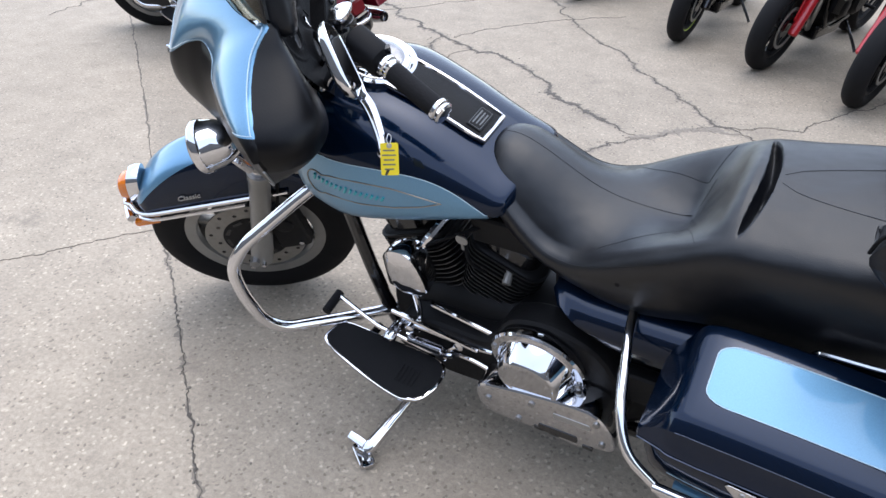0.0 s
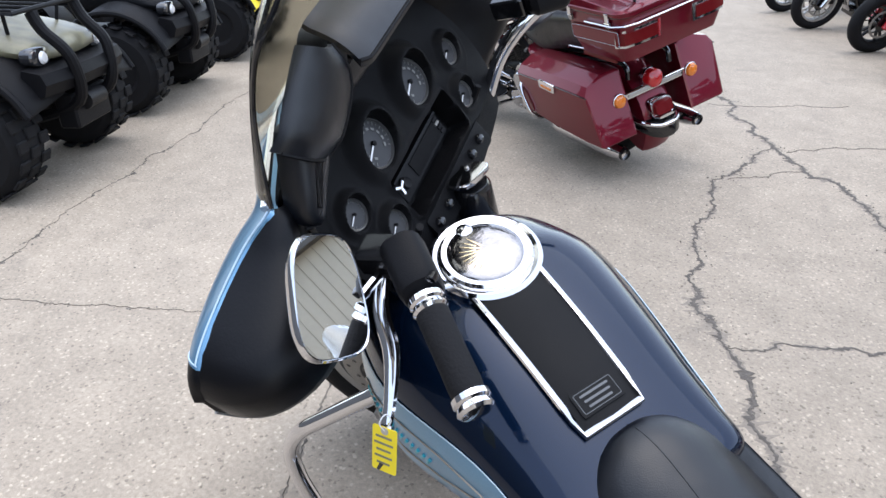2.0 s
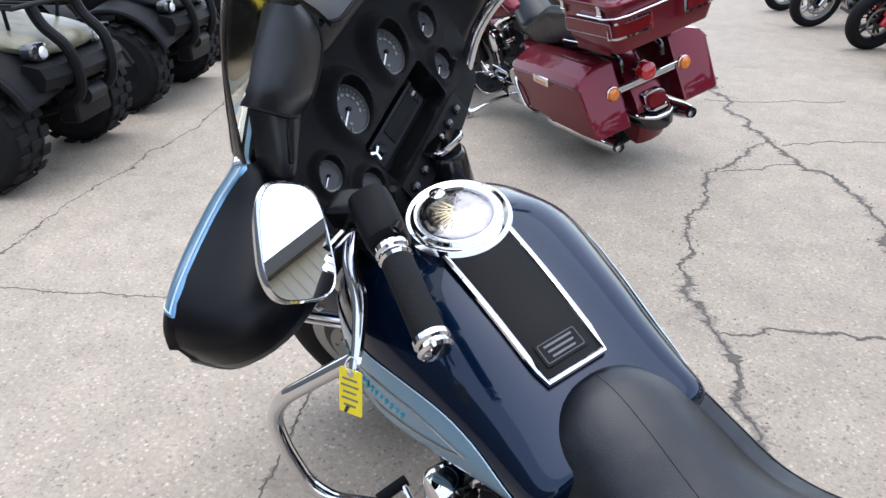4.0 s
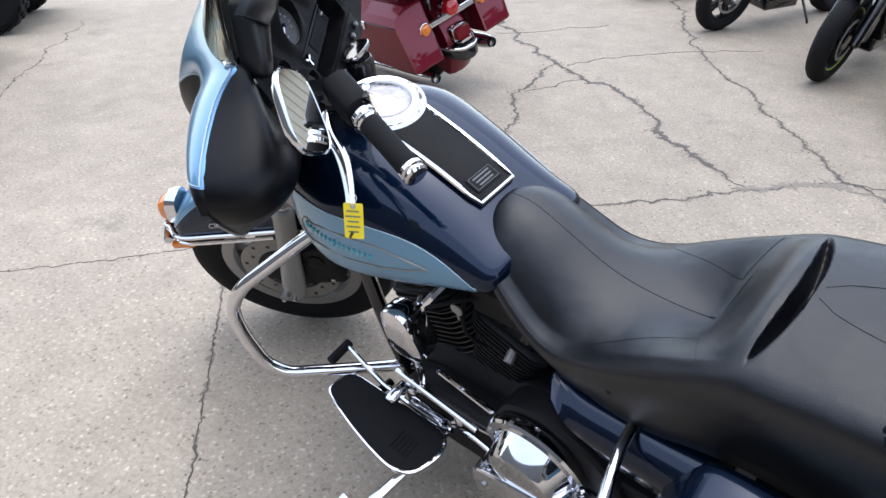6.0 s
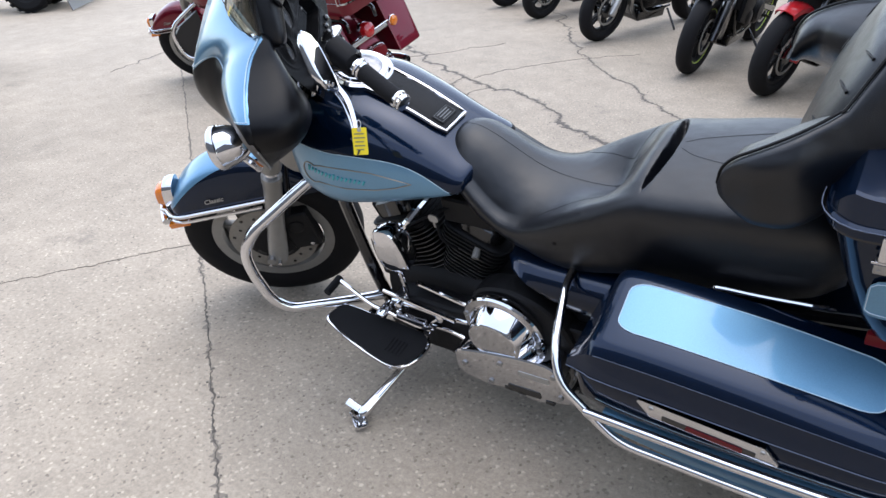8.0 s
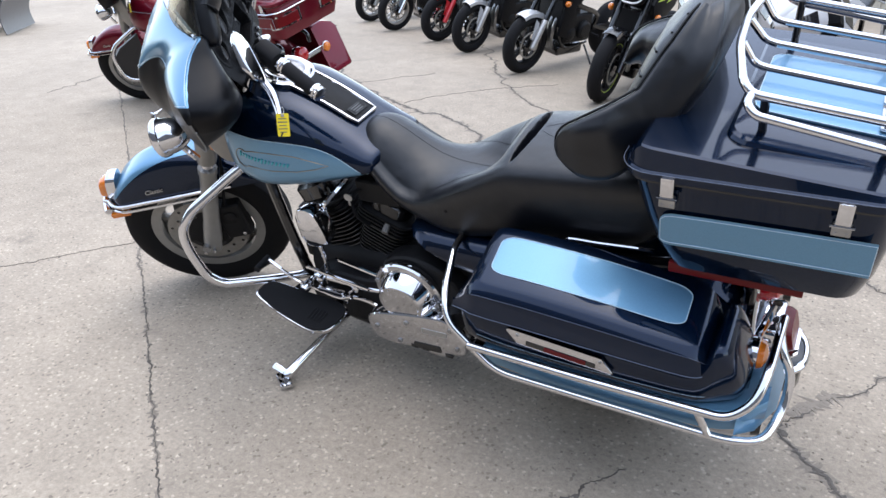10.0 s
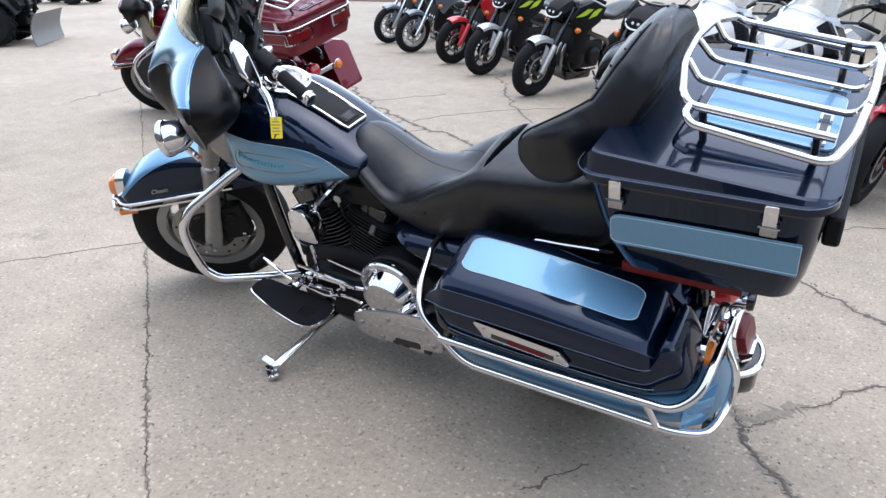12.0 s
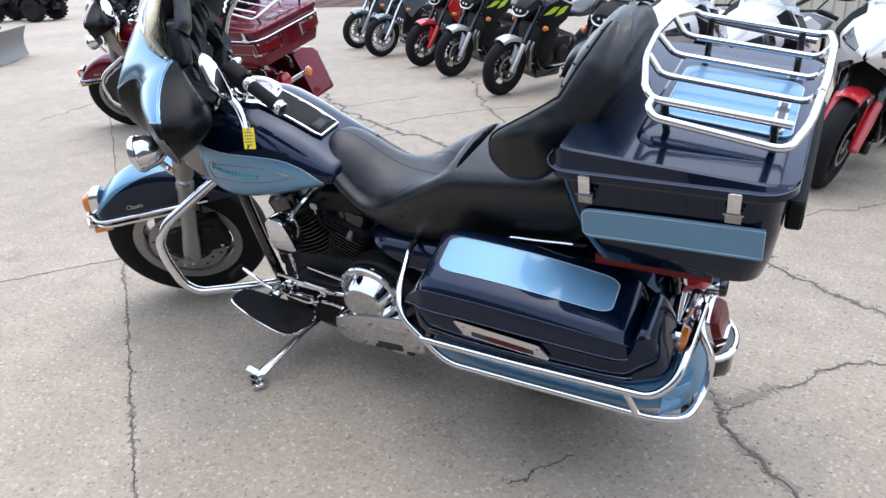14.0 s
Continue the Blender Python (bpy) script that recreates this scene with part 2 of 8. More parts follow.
def lettering(text, size, m, mat, parent, name="lettering", thick=0.0006, spacing=1.0, shear=0.0):
    """Words as a mesh on the plane of m."""
    cu = bpy.data.curves.new("words", "FONT")
    cu.body, cu.size, cu.extrude, cu.align_x, cu.align_y = text, size, thick, "CENTER", "CENTER"
    cu.space_character, cu.shear = spacing, shear
    tmp = bpy.data.objects.new("words", cu)
    scene.collection.objects.link(tmp)
    me = bpy.data.meshes.new_from_object(tmp.evaluated_get(bpy.context.evaluated_depsgraph_get()))
    bpy.data.objects.remove(tmp)
    bm = bmesh.new()
    bm.from_mesh(me)
    bpy.data.meshes.remove(me)
    bm.transform(m)
    return part(name, bm, mat, parent, smooth=0)

# ---- ground ----
ALONG, ACROSS = (0.79, -0.613), (0.613, 0.79)


def concrete():
    m = bpy.data.materials.new("worn_concrete")
    m.use_nodes = True
    n, l = m.node_tree.nodes, m.node_tree.links
    b = n["Principled BSDF"]
    b.inputs["Roughness"].default_value = 0.85
    geo = n.new("ShaderNodeNewGeometry")

    def noise_tex(scale, detail=5, rough=0.6):
        t = n.new("ShaderNodeTexNoise")
        t.inputs["Scale"].default_value, t.inputs["Detail"].default_value, t.inputs["Roughness"].default_value = scale, detail, rough
        l.new(geo.outputs["Position"], t.inputs["Vector"])
        return t.outputs["Fac"]

    def math_node(op, a, c):
        t = n.new("ShaderNodeMath")
        t.operation = op
        for s, v in zip(t.inputs, (a, c)):
            if isinstance(v, (int, float)):
                s.default_value = v
            else:
                l.new(v, s)
        return t.outputs[0]

    def ranged(v, a, c, lo, hi):
        t = n.new("ShaderNodeMapRange")
        for k, w in zip(("From Min", "From Max", "To Min", "To Max"), (a, c, lo, hi)):
            t.inputs[k].default_value = w
        l.new(v, t.inputs["Value"])
        return t.outputs[0]

    big, mid, small, tiny = noise_tex(0.55, 4), noise_tex(5, 6), noise_tex(60, 5, 0.7), noise_tex(260, 3, 0.7)
    vor = n.new("ShaderNodeTexVoronoi")
    vor.inputs["Scale"].default_value = 125
    l.new(geo.outputs["Position"], vor.inputs["Vector"])
    stone = n.new("ShaderNodeSeparateColor")
    l.new(vor.outputs["Color"], stone.inputs[0])
    value = math_node("MULTIPLY", ranged(big, 0.3, 0.7, 0.86, 1.10), ranged(mid, 0.3, 0.7, 0.88, 1.09))
    value = math_node("MULTIPLY", value, ranged(small, 0.3, 0.7, 0.81, 1.18))
    value = math_node("MULTIPLY", value, ranged(tiny, 0.35, 0.7, 0.90, 1.12))
    value = math_node("MULTIPLY", value, ranged(stone.outputs[0], 0.0, 1.0, 0.92, 1.07))
    pits = ranged(stone.outputs[1], 0.955, 0.965, 1.0, 0.66)
    chips = ranged(stone.outputs[2], 0.955, 0.965, 1.0, 1.36)
    value = math_node("MULTIPLY", math_node("MULTIPLY", value, pits), chips)
    # the slab across the long joint was poured from a darker mix
    dot = n.new("ShaderNodeVectorMath")
    dot.operation = "DOT_PRODUCT"
    dot.inputs[1].default_value = (*ACROSS, 0)
    l.new(geo.outputs["Position"], dot.inputs[0])
    value = math_node("MULTIPLY", value, ranged(dot.outputs["Value"], 0.0, 0.03, 1.06, 0.94))
    tint = n.new("ShaderNodeVectorMath")
    tint.operation = "SCALE"
    tint.inputs[0].default_value = (0.316, 0.266, 0.207)
    l.new(value, tint.inputs["Scale"])
    # oil spots
    oil = n.new("ShaderNodeMix")
    oil.data_type = "RGBA"
    oil.inputs["B"].default_value = (0.12, 0.105, 0.09, 1)
    l.new(tint.outputs[0], oil.inputs["A"])
    l.new(ranged(noise_tex(3.1, 8, 0.66), 0.60, 0.74, 0.0, 0.5), oil.inputs["Factor"])
    l.new(oil.outputs["Result"], b.inputs["Base Color"])
    bu = n.new("ShaderNodeBump")
    bu.inputs["Strength"].default_value, bu.inputs["Distance"].default_value = 0.5, 0.004
    l.new(math_node("ADD", math_node("MULTIPLY", small, 0.6), math_node("MULTIPLY", tiny, 0.6)), bu.inputs["Height"])
    l.new(bu.outputs[0], b.inputs["Normal"])
    return m


CONCRETE = concrete()
MULCH = material("bark_mulch", (0.075, 0.045, 0.030), 0.95, 0, 0, 9, 0.7, 1.0, 60)
CRACK = material("crack_dirt", (0.088, 0.076, 0.064), 0.95, 0, 0, 45, 0.8, 0.8, 200)
FILLER = material("crack_filler", (0.195, 0.166, 0.134), 0.9, 0, 0, 60, 0.45, 0.6, 150)
CRUMB = material("concrete_crumb", (0.17, 0.150, 0.125), 0.9, 0, 0, 120, 0.7)
bm = bmesh.new()
R = 600
bm.faces.new([bm.verts.new(p) for p in ((-R, -R, 0), (R, -R, 0), (R, R, 0), (-R, R, 0))])
ground = tagged(part("ground", bm, CONCRETE, smooth=0), "worn grey concrete lot with joints and cracks", "ground", kind="structure")


def crack(name, pts, width, mat=CRACK, jitter=0.02, z=0.003, seed=1, chips=0.35, gaps=0.0, apron=0.0):
    """A ragged line of dirt on the concrete: a low broken ridge, jagged along both sides, with crumbs and a worn apron."""
    rnd = random.Random(seed)
    line = [Vector((x, y, 0)) for x, y in pts]
    for _ in range(6):
        out = []
        for a, b in zip(line, line[1:]):
            d = b - a
            if d.length < 0.012:
                out += [a]
                continue
            side = Vector((-d.y, d.x, 0)).normalized()
            out += [a, (a + b) / 2 + side * rnd.gauss(0, 1) * min(jitter, d.length * 0.11)]
        line = out + [line[-1]]
    total = len(line)

    def band(mul, low, high, skip, name_, mat_):
        b2 = bmesh.new()
        wob = [rnd.uniform(0.35, 1.0) for _ in range(total // 9 + 3)]
        row, on = None, True
        for i, p in enumerate(line):
            d = (line[min(i + 1, total - 1)] - line[max(i - 1, 0)]).normalized()
            side = Vector((-d.y, d.x, 0))
            k = i / 9
            slow = wob[int(k)] + (wob[int(k) + 1] - wob[int(k)]) * (k % 1)
            end = min(1.0, 0.2 + 10 * min(i, total - 1 - i) / total)
            wide = 1.0 + (2.4 * rnd.random() if rnd.random() < chips * 0.35 else 0)
            w1, w2 = (mul * width * end * slow * wide * rnd.uniform(0.25, 1.1) for _ in range(2))
            if skip and i % 7 == 0:
                on = rnd.random() > skip
            if not on:
                w1, w2 = w1 * 0.12, w2 * 0.12
            new_row = [b2.verts.new(q) for q in (p + side * w1 + Vector((0, 0, low)), p + Vector((0, 0, high)), p - side * w2 + Vector((0, 0, low)))]
            if row:
                b2.faces.new((row[0], new_row[0], new_row[1], row[1]))
                b2.faces.new((row[1], new_row[1], new_row[2], row[2]))
            row = new_row
        return part(name_, b2, mat_, ground, smooth=0)

    if apron:
        band(apron, 0.0006, 0.0012, 0.25, "crack_apron", FILLER)
    made = band(0.9, 0.0014 if apron else 0.0006, z, gaps, name, mat)
    if mat is CRACK and chips > 0.2:
        b3 = bmesh.new()
        for p in line:
            if rnd.random() < chips * 0.55:
                r = rnd.uniform(0.0018, 0.0055)
                q = p + Vector((rnd.gauss(0, 1), rnd.gauss(0, 1), 0)) * (width * 1.6 + 0.004)
                bmesh.ops.create_icosphere(b3, subdivisions=1, radius=r, matrix=Matrix.Translation((q.x, q.y, r * 0.35)) @ Matrix.Rotation(rnd.uniform(0, 3), 4, "Z") @ Matrix.Diagonal((1, rnd.uniform(0.5, 1.6), 0.6, 1)))
        part("crumbs", b3, CRUMB, made, smooth=0)
    return made


crack("joint", [(-7.6, 5.9), (-5.2, 4.03), (-3.85, 3.0), (-2.11, 1.65), (-1.455, 1.14), (-1.18, 0.925), (-0.75, 0.575), (-0.3, 0.23), (2.2, -1.7)], 0.0046, jitter=0.003, seed=3, chips=0.45, gaps=0.12, apron=2.6)
crack("joint", [(-6.9, 3.2), (-5.47, 2.11), (-4.59, 1.46), (-3.72, 0.72), (-3.32, 0.44), (-1.3, -1.2)], 0.0085, jitter=0.02, seed=4, chips=0.9, gaps=0.55)
crack("joint", [(-3.6, -0.28), (-3.02, 0.47), (-2.5, 1.13), (-2.13, 1.65)], 0.0032, jitter=0.004, seed=5, gaps=0.3)
crack("crack", [(-5.9, 7.2), (-3.81, 5.66), (-3.4, 5.38), (-2.6, 4.8), (-2.19, 4.54), (-1.61, 4.28), (-1.39, 4.08), (-1.0, 3.74), (-0.79, 3.58), (-0.7, 3.56)], 0.021, jitter=0.035, seed=6, chips=0.6, apron=1.7)
crack("crack", [(-2.56, 4.76), (-2.53, 4.54), (-2.38, 4.14), (-2.02, 3.43), (-1.72, 3.11), (-1.4, 2.83), (-1.22, 2.71), (-0.96, 2.49), (-0.6, 2.2)], 0.015, jitter=0.03, seed=7, chips=0.7, apron=2.0)
crack("crack", [(-2.34, 4.06), (-2.25, 4.28), (-2.16, 4.54)], 0.006, seed=8)
crack("crack", [(-2.45, 4.74), (-2.34, 5.09), (-1.95, 5.6), (-1.5, 6.0)], 0.006, seed=9)
crack("crack", [(-3.46, 5.2), (-3.14, 5.56), (-2.85, 6.04)], 0.004, seed=10)
crack("crack", [(-3.4, 8.3), (-2.85, 7.35), (-2.06, 5.95), (-1.73, 5.48), (-1.2, 4.97), (-0.81, 4.44), (-0.46, 4.02), (-0.34, 3.89), (-0.16, 3.82), (0.1, 3.5), (0.35, 3.2), (0.82, 2.9), (0.92, 2.81), (1.07, 2.67), (1.22, 2.58), (1.8, 2.2)], 0.012, jitter=0.03, seed=11, chips=0.6, apron=1.8)
crack("crack", [(-1.25, 2.72), (-1.13, 2.95), (-0.92, 3.2), (-0.7, 3.5), (-0.57, 3.62), (-0.44, 3.79), (-0.34, 3.89)], 0.010, jitter=0.02, seed=12, apron=2.4)
crack("crack_patch", [(-0.74, 3.5), (-0.6, 3.6), (-0.44, 3.78), (-0.36, 3.86), (-0.2, 3.83)], 0.05, FILLER, 0.02, 0.004, 13)
crack("crack", [(-0.34, 3.89), (0.07, 4.03), (0.26, 4.46), (0.5, 4.9)], 0.006, seed=14)
crack("crack", [(0.4, 2.2), (0.69, 1.79), (0.73, 1.72), (0.79, 1.59), (0.86, 1.45), (0.94, 1.37), (1.01, 1.31), (1.4, 0.9)], 0.014, jitter=0.015, seed=15, chips=0.8, apron=2.0)
crack("crack", [(0.79, 1.61), (0.88, 1.72), (0.96, 1.83), (1.05, 1.96), (1.21, 2.13), (1.6, 2.5)], 0.009, seed=16, gaps=0.2, apron=2.0)
crack("crack_patch", [(0.72, 1.70), (0.80, 1.66), (0.88, 1.74), (0.96, 1.84)], 0.045, FILLER, 0.02, 0.004, 17)
crack("crack", [(0.42, 1.19), (0.35, 1.1), (0.29, 0.99)], 0.005, seed=18)
crack("crack", [(0.6, 3.3), (0.99, 3.71), (1.35, 4.05), (2.0, 4.7)], 0.005, seed=19)
crack("crack", [(-5.8, 3.7), (-5.93, 3.95), (-6.07, 4.59)], 0.010, seed=20)
rnd = random.Random(5)
bm = bmesh.new()
for _ in range(420):
    x, y = rnd.uniform(-6, 2.5), rnd.uniform(-1, 7)
    s = rnd.uniform(0.0015, 0.0042)
    bmesh.ops.create_icosphere(bm, subdivisions=1, radius=s, matrix=Matrix.Translation((x, y, s * 0.3)) @ Matrix.Diagonal((1, rnd.uniform(0.6, 1.4), 0.6, 1)))
tagged(part("loose_grit", bm, CRUMB, smooth=0), "scattered small stones and dirt crumbs on concrete", "grit", kind="stuff")

# the metal-sided building behind the row of motorcycles, which the mirrors show
bm = bmesh.new()
box(0, 0, 1.48, 22, 0.25, 2.96, bm=bm)
for i in range(97):
    box(-10.9 + i * 0.225, -0.135, 1.48, 0.03, 0.02, 2.96, bm=bm)
WALL = pose(6.2, 9.6, 0, 0, 0, -39)
wall = part("wall_north", bm, SIDING, smooth=0)
wall.matrix_world = WALL
tagged(wall, "beige ribbed metal wall of a building", "wall", kind="structure")
# unseen wall, added behind the camera so paint and chrome flanks reflect dark
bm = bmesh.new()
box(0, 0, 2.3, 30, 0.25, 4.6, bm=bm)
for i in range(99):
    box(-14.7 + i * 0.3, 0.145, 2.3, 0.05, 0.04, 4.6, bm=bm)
south = part("unseen_wall_south", bm, REFLECT_DARK, smooth=0)
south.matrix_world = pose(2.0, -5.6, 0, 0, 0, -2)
tagged(south, "unseen dark ribbed wall added to darken reflections", "wall", kind="structure")
roof = part("trim", box(0, -0.1, 3.085, 22.6, 0.8, 0.25, 0.02), ROOF, smooth=0)
roof.matrix_world = WALL
tagged(roof, "dark metal roof edge", "trim", kind="structure")

# a bark mulch bed where the lot ends, beyond the row
rnd = random.Random(8)
bm = bmesh.new()
rows = []
for k in range(25):
    x, row = -16.5 + 6.5 * k / 24, []
    for q in range(9):
        h = 0.22 * math.sin(math.pi * q / 8) ** 0.6 * min(1.0, 0.15 + min(k, 24 - k) / 4)
        row.append((x + rnd.uniform(-0.08, 0.08), 17.9 + 0.30 * (x + 13) + 4.2 * q / 8 + rnd.uniform(-0.1, 0.1), max(0.003, h * rnd.uniform(0.7, 1.2))))
    rows.append(row)
loft(rows, False, False, bm)
tagged(part("mulch_bed", bm, MULCH, smooth=0), "brown bark mulch bed at the edge of the lot", "planting bed")

# ---- the touring motorcycle ----
# In its own frame: x to the rear, y to its right, z up; the tyres' line on the ground is y = 0.
XF, XR, RW = -1.365, 0.245, 0.328
RAKE = radians(21)
FRONT_SHIFT = (-0.038, 0.030, 0.012)


def steering(deg):
    foot, d = Vector((-1.404, 0, 0)), Vector((math.sin(RAKE), 0, math.cos(RAKE)))
    return Matrix.Translation(foot) @ Matrix.Rotation(radians(deg), 4, d) @ Matrix.Translation(-foot)


def ring(x, hw, z0, z1, n=24, p=2.4, y0=0.0):
    zc, hz = (z0 + z1) / 2, (z1 - z0) / 2
    return [(x, y0 + a, zc + b) for a, b in oval(hw, hz, n, p)]


TANK = [(-0.953, 0.075, 0.85, 0.935), (-0.935, 0.150, 0.80, 0.968), (-0.885, 0.200, 0.728, 1.003), (-0.80, 0.222, 0.700, 1.015), (-0.72, 0.223, 0.702, 1.010),
        (-0.60, 0.197, 0.724, 0.966), (-0.50, 0.172, 0.752, 0.916), (-0.44, 0.159, 0.772, 0.884), (-0.402, 0.150, 0.787, 0.864), (-0.385, 0.132, 0.795, 0.855), (-0.378, 0.10, 0.805, 0.845)]
TANK_Y = -0.006
TANK_ROWS = [tuple(r) for r in smooth_table(TANK, 48)]


def tank_half(hw, z0, z1, z):
    """Half the tank's width at a height: widest at a third."""
    zc = z0 + 0.30 * (z1 - z0)
    q, p = ((zc - z) / (zc - z0), 2.5) if z < zc else ((z - zc) / (z1 - zc), 2.8)
    return hw * (1 - min(0.9999, abs(q)) ** p) ** (1 / p)


def tank_ring(x, hw, z0, z1):
    zc, out = z0 + 0.30 * (z1 - z0), []
    for k in range(44):
        c, sn = math.cos(2 * math.pi * k / 44), math.sin(2 * math.pi * k / 44)
        p, h = (2.8, z1 - zc) if sn > 0 else (2.5, zc - z0)
        out.append((x, TANK_Y + hw * math.copysign(abs(c) ** (2 / p), c), zc + h * math.copysign(abs(sn) ** (2 / p), sn)))
    return out


def tank_side(x, z, side, off=0.0):
    """A point on the tank's flank."""
    hw, z0, z1 = lerp_table(TANK_ROWS, x)
    return Vector((x, TANK_Y + side * (tank_half(hw, z0, z1, z) + off), z))


def wheel(parent, xc, width, m, disc_side=(-1, 1)):
    """A cast wheel with its tyre and brake discs."""
    w = width / 2
    prof = [(-w * 0.72, 0.212), (-w * 0.86, 0.228), (-w, 0.262), (-w * 0.98, 0.292), (-w * 0.80, 0.314), (-w * 0.45, 0.325), (0, RW), (w * 0.45, 0.325), (w * 0.80, 0.314), (w * 0.98, 0.292), (w, 0.262), (w * 0.86, 0.228), (w * 0.72, 0.212)]
    c = (xc, 0, RW)
    wh = part("wheel", lathe([(-0.05, 0.03), (-0.05, 0.055), (0.05, 0.055), (0.05, 0.03)], c, n=24), SILVER, parent, "cast wheel", m=m)
    part("tyre", hollow(lathe(prof, c, n=64)), RUBBER, wh, "black treaded tyre", m=m)
    bm = bmesh.new()
    for s in (-1, 1):
        lathe([(s * w * 0.40, 0.184), (s * w * 0.78, 0.186), (s * w * 0.80, 0.222), (s * w * 0.55, 0.224), (s * w * 0.40, 0.184)], c, n=64, bm=bm)
    lathe([(-w * 0.5, 0.207), (w * 0.5, 0.207)], c, n=64, bm=bm)
    part("rim", hollow(bm), SILVER, wh, "silver cast rim", m=m)
    for k in range(9):
        a = 2 * math.pi * k / 9
        bm = box(0.125, 0, 0, 0.165, 0.03, 0.018, 0.005)
        bm.transform(Matrix.Translation(c) @ Matrix.Rotation(a, 4, (0, 1, 0)))
        part("spoke", bm, SILVER, wh, m=m)
    for s in disc_side:
        bm = lathe([(s * 0.058, 0.100), (s * 0.058, 0.157), (s * 0.064, 0.158), (s * 0.064, 0.100), (s * 0.058, 0.100)], c, n=48)
        disc = part("brake_disc", hollow(bm), DISC, wh, "steel brake disc", m=m)
        bm = lathe([(s * 0.056, 0.045), (s * 0.060, 0.075), (s * 0.056, 0.102), (s * 0.066, 0.102), (s * 0.070, 0.07), (s * 0.068, 0.04)], c, n=48)
        part("disc_carrier", bm, ENGINE, wh, m=m)
        for k in range(18):
            a = 2 * math.pi * k / 18
            r = 0.122 if k % 2 else 0.140
            part("hole", lathe([(0, 0.0065), (0.0008, 0.0065), (0.001, 0.0)], (c[0] + r * math.cos(a), s * 0.0642, c[2] + r * math.sin(a)), (0, s, 0), 8), GLOSSBLACK, disc, m=m)
        for k in range(10):
            a = 2 * math.pi * k / 10
            bm = slab(rounded(0.034, 0.013, 0.006, 4), 0.001, axes((c[0] + 0.087 * math.cos(a), s * 0.0685, c[2] + 0.087 * math.sin(a)), (-math.sin(a), 0, math.cos(a)), (math.cos(a), 0, math.sin(a))))
            part("slot", bm, GLOSSBLACK, wh, m=m)
    return wh


def fender_z(x):
    return RW + 0.04 + math.sqrt(max(0.0, 0.345 ** 2 - (x - XF) ** 2))


def front_fender(b, paint, m):
    """A skirted fender over the front wheel, with trim rails and marker lights."""
    zb = 0.545
    xs = [XF - 0.305 + 0.63 * i / 30 for i in range(31)]

    def half(x):
        t = max(0.0, (x - (XF - 0.305)) / 0.63)
        return 0.092 * min(1.0, (t / 0.10) ** 0.5 if t < 0.10 else 1.0)

    def arch(x, off, u0, u1, n):
        hw, zt = max(0.012, half(x)) + off, max(zb + 0.03, fender_z(x)) + off
        out = []
        for k in range(n):
            a = math.pi * (u0 + (u1 - u0) * k / (n - 1))
            c, s = -math.cos(a), math.sin(a)
            out.append((x, hw * math.copysign(abs(c) ** 0.55, c), zb + (zt - zb) * abs(s) ** 0.62))
        return out

    outer = [arch(x, 0.0, 0, 1, 21) for x in xs]
    inner = [arch(x, -0.005, 0, 1, 21) for x in xs]
    bm = bmesh.new()
    loft([o + i[::-1] for o, i in zip(outer, inner)], True, True, bm)
    f = part("front_fender", bm, paint["main"], b, "two-tone painted front fender with chrome trim", m=m)
    for s in (0, 1):
        u = (0.17, 0.5) if s == 0 else (0.5, 0.83)
        rows = []
        for i, x in enumerate(xs[2:22]):
            k = 0.05 + 0.26 * (1 - (i / 19)) ** 1.0
            lo, hi = (0.5 - k, 0.5) if s == 0 else (0.5, 0.5 + k)
            rows.append(arch(x, 0.0018, lo, hi, 9))
        part("fender_panel", loft(rows, False, False), paint["accent"], f, "light painted crown panel", m=m)
    for s in (-1, 1):
        for z, x0, x1, r in ((zb + 0.014, 0.0, 0.50, 0.007), (zb - 0.012, -0.01, 0.36, 0.006)):
            pts = [(XF - 0.305 + x0 - 0.018, s * 0.035, z)] + [(x, s * (max(0.04, half(x)) + 0.007), z) for x in (XF - 0.30 + x0, XF - 0.30 + x0, XF - 0.25, XF - 0.12, XF - 0.305 + x1)]
            part("trim_rail", tube(pts, r, 8), CHROME, f, "chrome trim rail", m=m)
    part("bumper_tip", tube([(XF - 0.30, -0.088, zb - 0.001), (XF - 0.315, -0.05, zb - 0.001), (XF - 0.328, 0, zb - 0.001), (XF - 0.315, 0.05, zb - 0.001), (XF - 0.30, 0.088, zb - 0.001)], 0.013, 8), CHROME, f, "chrome bumper", m=m)
    bm = box(XF - 0.30, 0, zb - 0.025, 0.05, 0.11, 0.03, 0.010)
    part("lower_trim", bm, GLOSSBLACK, f, m=m)
    for s in (-1, 1):
        part("side_marker", box(XF - 0.262, s * 0.083, zb - 0.026, 0.075, 0.022, 0.020, 0.006), AMBER, f, "amber side marker", m=m)
    lamp = part("fender_lamp", loft([[(XF - 0.300 + dx + 0.3 * c, a, 0.600 + c) for a, c in oval(w, h, 20, 3)] for dx, w, h in ((-0.022, 0.016, 0.018), (-0.018, 0.028, 0.034), (-0.004, 0.034, 0.042), (0.03, 0.036, 0.046))]), AMBER, f, "amber fender tip lamp", m=m)
    part("lamp_bezel", loft([[(XF - 0.300 + dx + 0.3 * c, a, 0.600 + c) for a, c in oval(w, h, 20, 3)] for dx, w, h in ((0.012, 0.036, 0.044), (0.014, 0.044, 0.054), (0.030, 0.046, 0.057), (0.05, 0.044, 0.054))]), CHROME, lamp, "chrome lamp bezel", m=m)
    for s in (-1, 1):
        mm = axes((XF - 0.09, s * 0.0955, 0.602), (1 if s < 0 else -1, 0, 0.02), (0, 0, 1))
